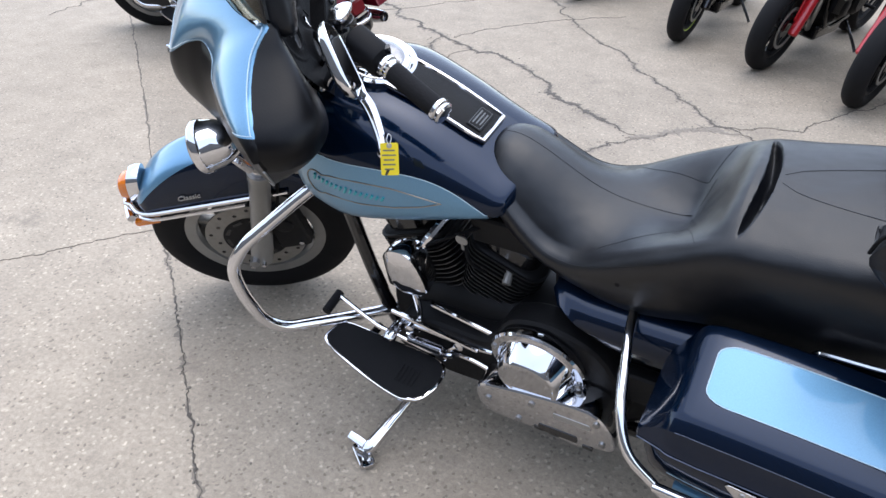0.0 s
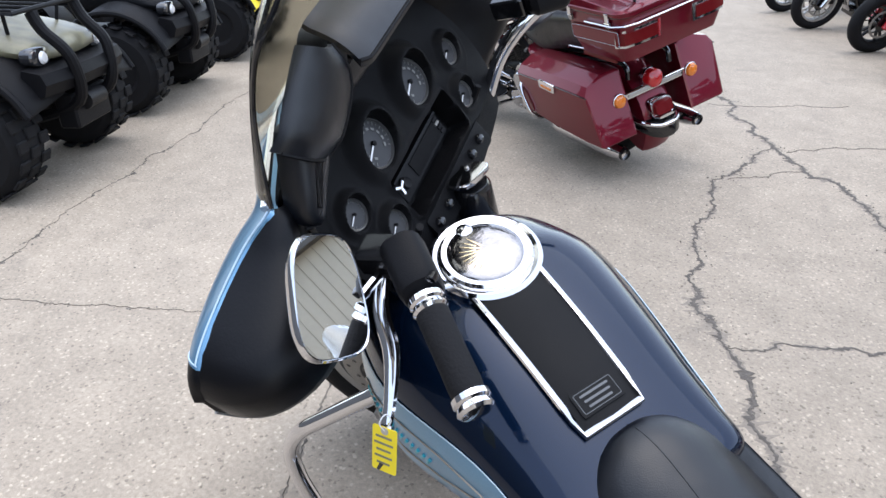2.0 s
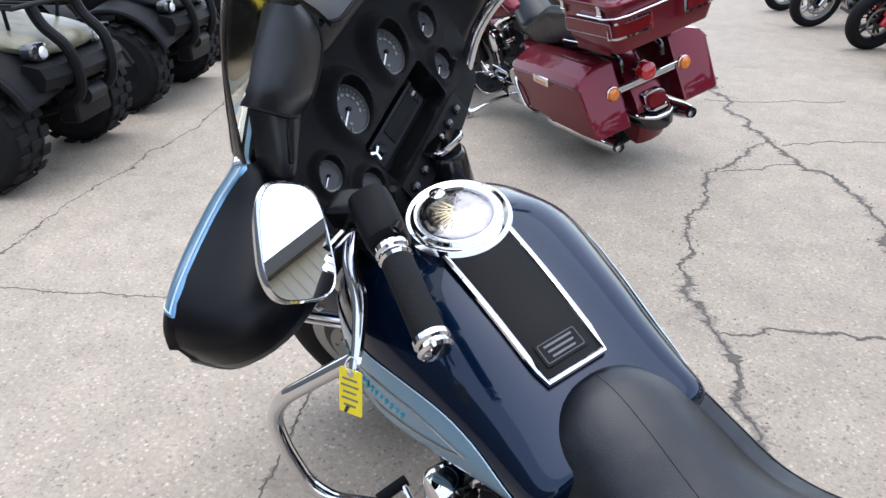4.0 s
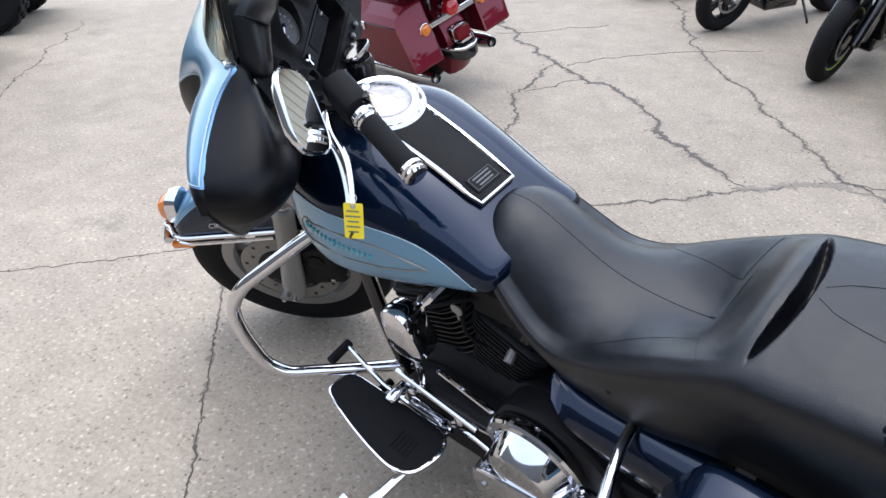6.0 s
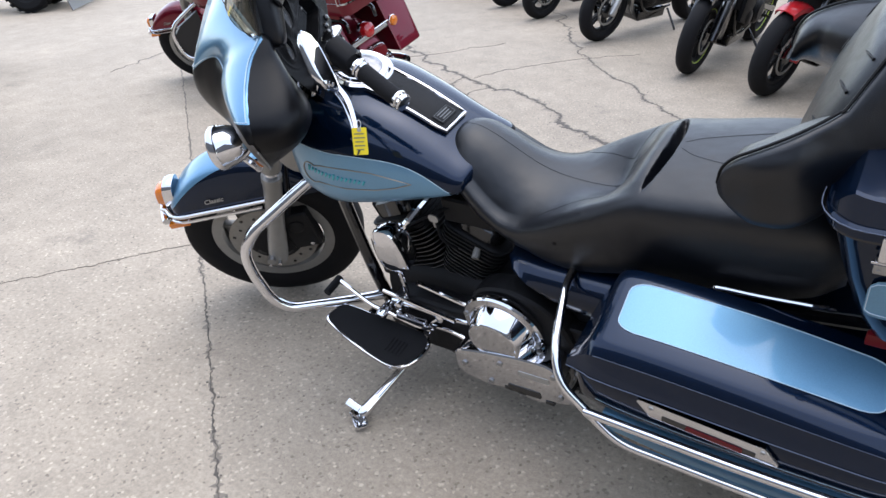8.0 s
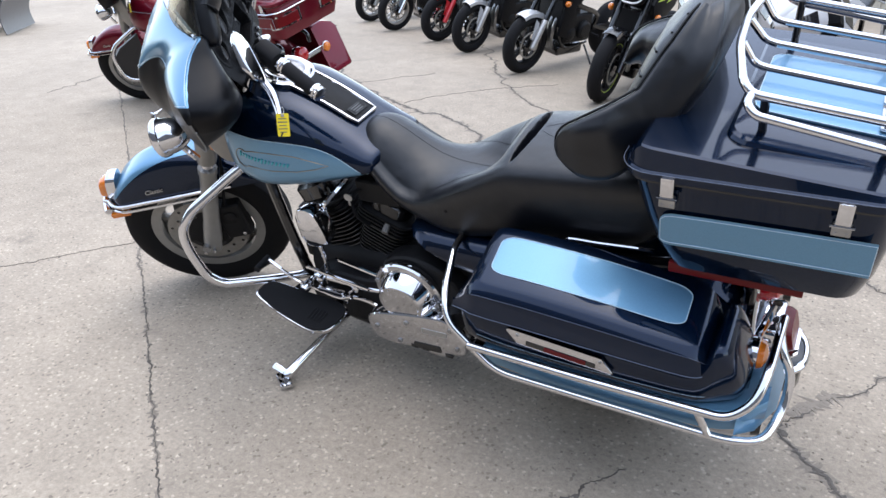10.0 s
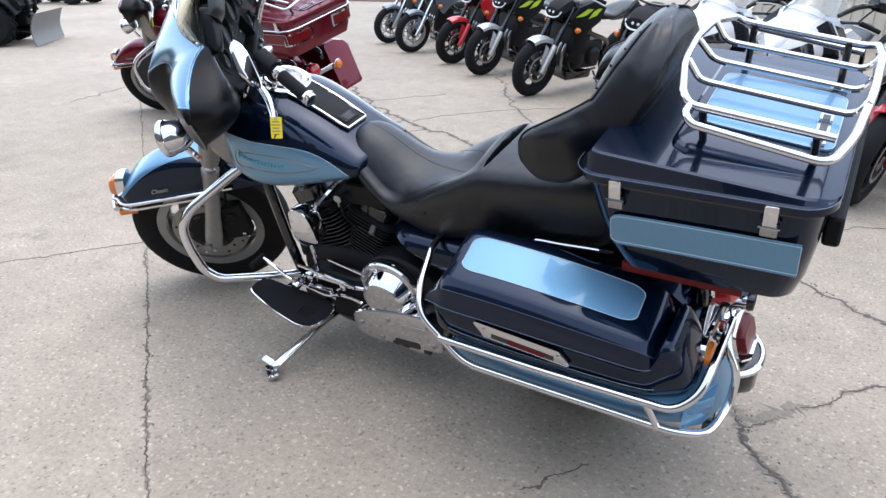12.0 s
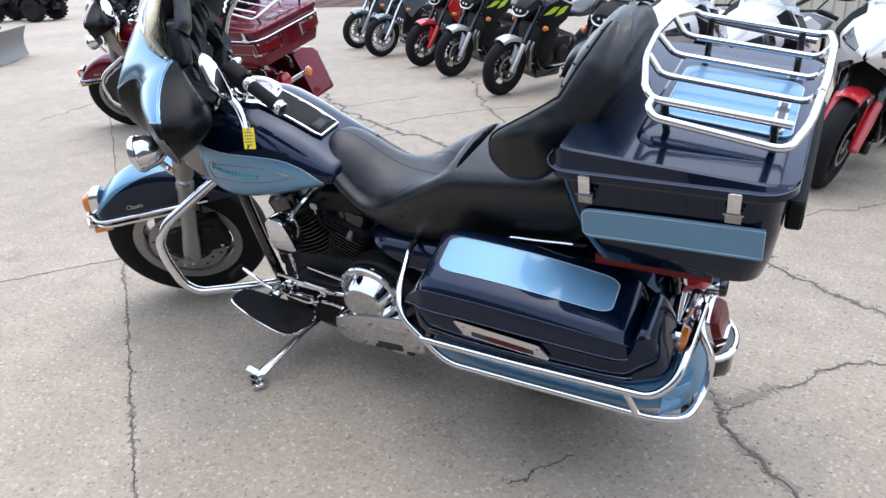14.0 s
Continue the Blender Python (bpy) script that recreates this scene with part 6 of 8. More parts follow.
def box_bag(b, s, paint):
    """An angular hard saddlebag without rails, its rear face cut at a slant."""
    def sec(x, z0, z1, y0, y1, cut):
        o = [(y0, z0), (y0, z1 - 0.01), (y0 + 0.03, z1), (y1 - 0.12, z1), (y1 - 0.03, z1 - 0.035), (y1, z1 - 0.075), (y1, z1 - 0.085), (y1 - 0.012, z0 + 0.01), (y1 - 0.03, z0)]
        return [(x - cut * (1 - (z - 0.42) / 0.28) + 0.0, s * y, z) for y, z in o]

    rows = [(-0.06, 0.47, 0.63, 0.24, 0.36, 0.0), (-0.045, 0.43, 0.672, 0.215, 0.405, 0.0), (0.0, 0.395, 0.70, 0.20, 0.430, 0.0), (0.30, 0.365, 0.715, 0.20, 0.440, -0.02), (0.56, 0.350, 0.715, 0.19, 0.440, -0.06), (0.650, 0.350, 0.710, 0.19, 0.435, -0.09), (0.655, 0.357, 0.70, 0.20, 0.425, -0.09)]
    bag = part("saddlebag", loft([sec(*r) for r in rows]), paint["main"], b, "glossy maroon hard saddlebag", 20)
    part("lid_seam", tube([(x - c * 0.36, s * (y1 + 0.001), z1 - 0.082) for x, z0, z1, y0, y1, c in rows[2:6]], 0.003, 5, smooth=False), GLOSSBLACK, bag)
    lm = axes((0.33, s * 0.438, 0.620), (1, 0, -0.05) if s < 0 else (-1, 0, 0.05), (0, 0.0, 1))
    la = part("latch", slab(rounded(0.15, 0.048, 0.008, 3), 0.014, lm, 0.004), CHROME, bag, "chrome latch plate", 25)
    part("latch_slot", slab(rounded(0.10, 0.016, 0.003, 3, 0, -0.006), 0.0012, lm @ Matrix.Translation((0, 0, 0.0144))), AMBER, la, smooth=0)
    part("bag_guard", pipe([(-0.06, s * 0.16, 0.62), (-0.02, s * 0.36, 0.60), (0.02, s * 0.445, 0.54), (0.09, s * 0.445, 0.40), (0.10, s * 0.40, 0.34), (0.08, s * 0.20, 0.30)], 0.0125, 0.06, 12), CHROME, bag, "chrome saddlebag guard loop")
    return bag


def tour_box(b, paint):
    """A top box with its lid, latches, side panels and luggage rack."""
    def sec(z, x0, x1, hw, r):
        return [(x, y, z) for x, y in rounded(x1 - x0, hw * 2, r, 6, (x0 + x1) / 2, 0)]

    base = part("top_box", loft([sec(*v) for v in ((0.808, 0.51, 0.848, 0.27, 0.05), (0.812, 0.487, 0.862, 0.298, 0.055), (0.87, 0.462, 0.876, 0.318, 0.06), (0.95, 0.435, 0.886, 0.326, 0.06), (1.03, 0.412, 0.893, 0.331, 0.06), (1.04, 0.408, 0.896, 0.333, 0.06))]), paint["main"], b, "painted top box", 35)
    # lid: the flank's crease falls from front to rear, a raised pad lies on top
    rows = []
    for i in range(41):
        x = 0.398 + 0.510 * (0.5 - 0.5 * math.cos(math.pi * i / 40))
        d = min(x - 0.398, 0.908 - x)
        c = 0.065 - math.sqrt(max(0.0, 0.065 ** 2 - (0.065 - min(d, 0.065)) ** 2))
        k = min(1.0, max(0.0, d - 0.004) / 0.030)
        zc = 1.068 + (1.116 - 0.085 * (x - 0.43) - 1.068) * k
        y1 = 0.343 - c
        side = [(y1 - 0.005, 1.045), (y1, 1.049), (y1, 1.064), (y1 - 0.006, 1.068), (max(0.05, y1 - 0.013), zc - 0.003), (max(0.045, y1 - 0.019), zc), (max(0.04, y1 - 0.080), zc + 0.001 * k), (0.02, zc + 0.002 * k)]
        rows.append([(x, -y, z) for y, z in side] + [(x, y, z) for y, z in side[::-1]])
    lid = part("lid", loft(rows), paint["main"], base, "painted top box lid", 14)

    def tilt(x, z):
        return z - 0.14 * (x - 0.68)

    pad = [sec(*v) for v in ((1.055, 0.572, 0.886, 0.262, 0.045), (1.093, 0.574, 0.884, 0.258, 0.045), (1.1005, 0.577, 0.882, 0.253, 0.045), (1.1045, 0.584, 0.876, 0.246, 0.042), (1.107, 0.61, 0.85, 0.20, 0.03))]
    part("lid_pad", loft([[(x, y, tilt(x, z)) for x, y, z in r] for r in pad]), paint["main"], lid, "raised lid pad", 20)
    part("lid_seam", loft([sec(1.0405, 0.400, 0.902, 0.337, 0.063), sec(1.0445, 0.400, 0.902, 0.337, 0.063)], True, True), GLOSSBLACK, lid)
    part("lid_stripe", tube([(x, y, 1.066) for x, y in rounded(0.516, 0.69, 0.067, 6, 0.65, 0)], 0.0010, 5, smooth=False, closed=True), DULL if paint["emblem"] else MAROON, lid)
    pan = []
    for i in range(15):
        x = 0.605 + 0.267 * (0.5 - 0.5 * math.cos(math.pi * i / 14))
        e = min(1.0, min(x - 0.605, 0.872 - x) / 0.035)
        e = 0.80 + 0.20 * math.sqrt(max(0.0, 1 - (1 - e) ** 2))
        pan.append([(x, 0.140 * e * k, 1.114 - 0.14 * (x - 0.68) - 0.003 * abs(k) ** 3) for k in [-1 + j / 5 for j in range(11)]])
    lp = part("lid_panel", loft([r + [(x, y, z - 0.008) for x, y, z in r[::-1]] for r in pan], True, True), paint["accent"], lid, "light blue lid panel")
    part("pinstripe", tube([r[0] for r in pan] + pan[-1][1:-1] + [r[-1] for r in pan[::-1]] + pan[0][-2:0:-1], 0.0011, 5, smooth=False, closed=True), PALE, lp)
    mm = axes((0.842, -0.055, 1.0925), (0, 1, 0), (-1, 0, 0.14))
    tag = part("name_plate", slab(rounded(0.150, 0.026, 0.003, 3), 0.002, mm), CHROME, lid, "chrome name plate", smooth=0)
    part("plate_bar", slab(rounded(0.13, 0.015, 0.002, 3), 0.0008, mm @ Matrix.Translation((0, 0, 0.002))), GLOSSBLACK, tag, smooth=0)
    for s in (-1, 1):
        rows = []
        for i in range(13):
            x = 0.480 + 0.382 * (i / 12) ** 2.0
            e = 0.50 + 0.50 * math.sqrt(max(0.0, 1 - (1 - min(1.0, (x - 0.480) / 0.022)) ** 2))
            zc, hz = 0.928 + 0.012 * i / 12, 0.042 * e
            rows.append([(x, s * (0.3185 + (zc + hz * k - 0.87) * 0.085 + 0.006), zc + hz * k) for k in (-1, -0.5, 0, 0.5, 1)])
        sp = part("side_panel", loft(rows, False, False), paint["accent"], base, "light blue side panel")
        inset = [(r[2][0], r[2][1] + (r[k][1] - r[2][1]) * 0.84 + s * 0.0006, r[2][2] + (r[k][2] - r[2][2]) * 0.84) for k in (0, 4) for r in (rows[1:] if k == 0 else rows[:0:-1])]
        part("pinstripe", tube(inset, 0.0009, 5, smooth=False, closed=True), PALE, sp)
        part("tail_strip", box(0.63, s * 0.280, 0.797, 0.27, 0.012, 0.026, 0.004), REDLENS, base, "red marker lens")
        for x in (0.495, 0.80):
            la = part("latch", box(x, s * 0.343, 1.040, 0.026, 0.010, 0.044, 0.003), CHROME, base, "chrome latch")
            part("latch_lip", box(x, s * 0.350, 1.061, 0.020, 0.008, 0.008, 0.002), CHROME, la)
            part("latch_catch", box(x, s * 0.338, 1.004, 0.032, 0.010, 0.026, 0.003), STEEL, la)
            part("latch_pin", tube([(x - 0.020, s * 0.344, 1.014), (x + 0.020, s * 0.344, 1.014)], 0.0035, 8, smooth=False), CHROME, la)
            for q in (-0.009, 0.009):
                part("rivet", lathe([(0, 0.003), (0.002, 0.0024), (0.0024, 0.0)], (x + q, s * 0.343, 0.998), (0, s, 0), 10), STEEL, la)
    if not paint["emblem"]:
        for s in (-1, 1):
            wl_ = part("wrap_lamp", loft([[(x, s * y, z) for x, y, z in ((xo, ya, 0.905), (xo, ya, 0.965), (xi, yb, 0.968), (xi, yb, 0.902))] for xo, ya, xi, yb in ((0.896, 0.12, 0.88, 0.12), (0.896, 0.24, 0.88, 0.24), (0.880, 0.31, 0.866, 0.30), (0.84, 0.334, 0.84, 0.32))]), REDLENS, base, "red wrap-around lamp", 30)
            part("lamp_frame", loft([[(x, s * y, z) for x, y, z in ((xo, ya, 0.892), (xo, ya, 0.978), (xi, yb, 0.978), (xi, yb, 0.892))] for xo, ya, xi, yb in ((0.892, 0.10, 0.87, 0.10), (0.892, 0.24, 0.87, 0.24), (0.877, 0.307, 0.86, 0.30), (0.83, 0.331, 0.83, 0.32))]), CHROME, wl_, "chrome lamp frame", 30)
        part("chrome_band", tube([(0.62, -0.338, 1.000), (0.84, -0.338, 1.003), (0.885, -0.31, 1.004), (0.903, -0.25, 1.004), (0.903, 0.25, 1.004), (0.885, 0.31, 1.004), (0.84, 0.338, 1.003), (0.62, 0.338, 1.0)], 0.012, 8, smooth=False, flat=0.5), CHROME, base, "chrome band")
    # side bumper behind
    if paint["emblem"]:
        part("rear_handle", box(0.905, 0, 0.965, 0.035, 0.50, 0.07, 0.015, 3), PLASTIC, base, "black rear handle")
    # luggage rack
    rk = part("luggage_rack", pipe([(0.876, -0.245, 1.166), (0.612, -0.252, 1.205), (0.592, -0.235, 1.222), (0.565, -0.130, 1.246), (0.556, 0.0, 1.250), (0.565, 0.130, 1.246), (0.592, 0.235, 1.222), (0.612, 0.252, 1.205), (0.876, 0.245, 1.166), (0.905, 0.225, 1.176), (0.918, 0.10, 1.195), (0.918, -0.08, 1.192), (0.905, -0.22, 1.160), (0.876, -0.288, 1.134), (0.625, -0.288, 1.182), (0.608, -0.272, 1.197), (0.612, -0.252, 1.205)], 0.0085, 0.03, 12), CHROME, base, "chrome luggage rack")
    for y in (-0.12, 0.0, 0.12):
        part("rack_bar", pipe([(0.562 + 0.2 * abs(y) ** 1.5, y, 1.246), (0.595, y, 1.206), (0.615, y, 1.199), (0.880, y, 1.160), (0.898, y, 1.165), (0.916, y, 1.192)], 0.0072, 0.03, 10), CHROME, rk)
    part("rack_bar", pipe([(0.876, 0.288, 1.134), (0.625, 0.288, 1.182), (0.608, 0.272, 1.197), (0.612, 0.252, 1.205)], 0.0082, 0.02, 10), CHROME, rk)
    for x in (0.635, 0.845):
        for y in (-0.205, 0.205):
            part("rack_post", tube([(x, y, 1.085), (x, y * 1.18, 1.202 - 0.145 * (x - 0.625))], 0.008, 8, smooth=False), GLOSSBLACK, rk)
    return base


def rear_end(b, paint):
    bm = bmesh.new()
    rings = []
    for i in range(25):
        a = radians(-25 + 195 * i / 24)
        r = 0.385
        c = Vector((XR + r * math.cos(a) * (1.0 if math.cos(a) < 0 else 1.25), 0, RW + r * math.sin(a) * 0.98))
        d = Vector((math.cos(a), 0, math.sin(a)))
        rings.append([c + Vector((0, y, 0)) + d * h for y, h in ((-0.10, -0.13), (-0.105, -0.05), (-0.095, -0.012), (-0.06, 0.0), (0, 0.006), (0.06, 0.0), (0.095, -0.012), (0.105, -0.05), (0.10, -0.13), (0.095, -0.05), (0.05, -0.014), (-0.05, -0.014), (-0.095, -0.05))])
    loft(rings, True, True, bm)
    f = part("rear_fender", bm, paint["main"], b, "painted rear fender")
    # round tail lamp above, fender tip lamp and trim below
    tl = part("tail_lamp", lathe([(-0.03, 0.055), (0.0, 0.056), (0.025, 0.048), (0.04, 0.028), (0.043, 0)], (0.685, 0, 0.585), (1, 0, 0.15), 28), BRIGHTRED, f, "round red tail lamp")
    part("lamp_base", lathe([(-0.07, 0.03), (-0.05, 0.055), (-0.02, 0.061), (-0.012, 0.057)], (0.685, 0, 0.585), (1, 0, 0.15), 28), CHROME, tl, "chrome lamp base")
    tip = part("fender_tip_lamp", loft([[(0.745 + dx - 0.25 * q, a, 0.435 + q) for a, q in oval(w, h, 20, 4)] for dx, w, h in ((-0.03, 0.062, 0.038), (0.012, 0.062, 0.038), (0.024, 0.056, 0.032))]), REDLENS, f, "red fender tip lamp")
    part("lamp_bezel", loft([[(0.745 + dx - 0.25 * q, a, 0.430 + q) for a, q in oval(w, h, 20, 4)] for dx, w, h in ((-0.05, 0.070, 0.050), (-0.004, 0.074, 0.054), (0.004, 0.070, 0.050), (0.004, 0.062, 0.040))]), CHROME, tip, "chrome lamp bezel")
    part("lamp_lip", loft([[(x, a, 0.392 + q) for a, q in oval(w, 0.008, 16, 3)] for x, w in ((0.70, 0.074), (0.765, 0.070), (0.785, 0.05))]), CHROME, tip)
    part("fender_bumper", pipe([(0.58, -0.128, 0.395), (0.72, -0.122, 0.368), (0.805, -0.055, 0.352), (0.805, 0.055, 0.352), (0.72, 0.122, 0.368), (0.58, 0.128, 0.395)], 0.011, 0.06, 10), CHROME, f, "chrome fender bumper")
    part("bumper_block", loft([[(x, a, z + q) for a, q in oval(w, 0.045, 18, 4)] for x, w, z in ((0.60, 0.118, 0.35), (0.70, 0.118, 0.335), (0.76, 0.105, 0.325), (0.795, 0.07, 0.318), (0.803, 0.04, 0.316))]), GLOSSBLACK, f, "black bumper trim")
    if paint["emblem"]:
        bar = part("signal_bar", tube([(0.675, -0.20, 0.545), (0.665, -0.10, 0.565), (0.665, 0.10, 0.565), (0.675, 0.20, 0.545)], 0.014, 10, flat=1.4), CHROME, b, "chrome rear signal bar")
    else:
        bar = part("signal_bar", box(0.690, 0, 0.548, 0.022, 0.42, 0.040, 0.008, 3), CHROME, b, "flat chrome rear signal bar")
        part("bar_plate", box(0.7025, 0, 0.548, 0.004, 0.36, 0.020, 0.001), ALU, bar)
    for s in (-1, 1):
        c = (0.690 if paint["emblem"] else 0.695, s * 0.245, 0.562 if paint["emblem"] else 0.546)
        ts = part("turn_signal", lathe([(-0.07, 0.0), (-0.065, 0.02), (-0.035, 0.036), (0.0, 0.041), (0.012, 0.041), (0.014, 0.038)], c, (1, 0, 0), 24), CHROME, bar, "chrome turn signal")
        part("lens", lathe([(0.012, 0.038), (0.026, 0.032), (0.034, 0.015), (0.036, 0.0)], c, (1, 0, 0), 24), AMBER, ts, "amber lens")
        if paint["emblem"]:
            part("strut", loft([[Vector(q) + Vector((a * 0.5, u, 0)) for a, u in oval(0.02, 0.010, 12, 3)] for q in ((0.690, s * 0.20, 0.555), (0.700, s * 0.20, 0.60), (0.722, s * 0.20, 0.685))]), CHROME, b, "chrome guard strut")
        part("strut", tube([(0.10, s * 0.14, 0.64), (0.35, s * 0.15, 0.68), (0.62, s * 0.14, 0.70), (0.66, s * 0.14, 0.62)], 0.014, 8), GLOSSBLACK, b, "support strut")
    part("seat_rail", tube([(0.222, -0.195, 0.735), (0.237, -0.205, 0.755), (0.31, -0.207, 0.760), (0.396, -0.205, 0.765), (0.44, -0.19, 0.755)], 0.005, 8), CHROME, b, "chrome grab rail")
    part("box_support", box(0.62, 0, 0.80, 0.24, 0.22, 0.06, 0.01), GLOSSBLACK, b, "black top box support")
    part("belt_guard", box(0.02, -0.15, 0.40, 0.35, 0.04, 0.10, 0.015, 3), ENGINE, b)


def touring(label, paint, steer, m, group=""):
    b = thing("touring_motorcycle", label, "motorcycle", m, group)
    st = steering(steer)
    low = Matrix.Translation(FRONT_SHIFT if steer > 30 else (0, 0, 0)) @ steering(steer * 0.9)
    wheel(b, XF, 0.132, low)
    front_fender(b, paint, low)
    fork(b, low)
    fairing(b, paint, st)
    handlebar(b, st)
    tank(b, paint)
    seats(b)
    engine(b)
    floorboards(b)
    guards(b, not paint["emblem"])
    for s in (-1, 1):
        if paint["emblem"]:
            saddlebag(b, s, paint)
        else:
            box_bag(b, s, paint)
    tour_box(b, paint)
    rear_end(b, paint)
    wheel(b, XR, 0.132, None)
    return b


BIKE = pose(0, 1.55, 0, 14, 0, -1.5)
bike = touring("navy and light blue touring motorcycle leaning on its side stand", dict(main=NAVY, accent=SKYBLUE, bra=True, emblem=True), 38, BIKE)


# ---- the other vehicles on the lot ----
def road_wheel(b, c, radius, width, rim_mat, spokes=5, stripe=None):
    w, k = width / 2, radius / 0.30
    wh = part("wheel", lathe([(-0.06, 0.02), (-0.05, 0.045), (0.05, 0.045), (0.06, 0.02)], c, n=16), GLOSSBLACK, b, "cast wheel")
    prof = [(-w * 0.70, 0.205 * k), (-w * 0.95, 0.225 * k), (-w, 0.248 * k), (-w * 0.85, 0.272 * k), (-w * 0.5, 0.292 * k), (0, 0.30 * k), (w * 0.5, 0.292 * k), (w * 0.85, 0.272 * k), (w, 0.248 * k), (w * 0.95, 0.225 * k), (w * 0.70, 0.205 * k)]
    part("tyre", hollow(lathe(prof, c, n=48)), RUBBER, wh, "black road tyre")
    rim = part("rim", hollow(lathe([(-w * 0.66, 0.19 * k), (-w * 0.70, 0.212 * k), (w * 0.70, 0.212 * k), (w * 0.66, 0.19 * k), (w * 0.3, 0.178 * k), (-w * 0.3, 0.178 * k), (-w * 0.66, 0.19 * k)], c, n=40)), rim_mat, wh)
    for i in range(spokes * 2):
        a = 2 * math.pi * (i // 2) / spokes + (0.16 if i % 2 else -0.16)
        bm = box(0.115 * k, 0, 0, 0.15 * k, 0.03, 0.016, 0.004)
        bm.transform(Matrix.Translation(c) @ Matrix.Rotation(a, 4, (0, 1, 0)))
        part("spoke", bm, rim_mat, wh)
    for s in (-1, 1):
        part("disc_carrier", lathe([(s * 0.050, 0.035), (s * 0.058, 0.07), (s * 0.060, 0.05), (s * 0.060, 0.02)], c, n=16), GLOSSBLACK, wh)
        for i in range(5):
            a = 2 * math.pi * (i + 0.5) / 5
            bm = box(0.09 * k, 0, 0, 0.065 * k, 0.005, 0.012, 0.001, 1)
            bm.transform(Matrix.Translation((c[0], c[1] + s * 0.060, c[2])) @ Matrix.Rotation(a, 4, (0, 1, 0)))
            part("carrier_arm", bm, GLOSSBLACK, wh)
    if stripe:
        for s in (-1, 1):
            part("rim_tape", hollow(lathe([(s * w * 0.68, 0.200 * k), (s * (w * 0.71 + 0.001), 0.203 * k), (s * (w * 0.71 + 0.001), 0.212 * k), (s * w * 0.68, 0.214 * k)], c, n=40)), stripe, rim)
    for s in (-1, 1):
        part("brake_disc", hollow(lathe([(s * 0.058, 0.116 * k), (s * 0.058, 0.135 * k), (s * 0.063, 0.136 * k), (s * 0.063, 0.116 * k), (s * 0.058, 0.116 * k)], c, n=32)), DISC, wh, "steel brake disc")
    return wh


def blob(b, name, rows, mat, label="", n=20, p=2.5, steps=14, y0=0.0):
    """A smooth body through cross-sections: x, half width, bottom, top."""
    return part(name, loft([ring(r[0], r[1], r[2], r[3], n, p, y0) for r in smooth_table(rows, steps)]), mat, b, label, 50)


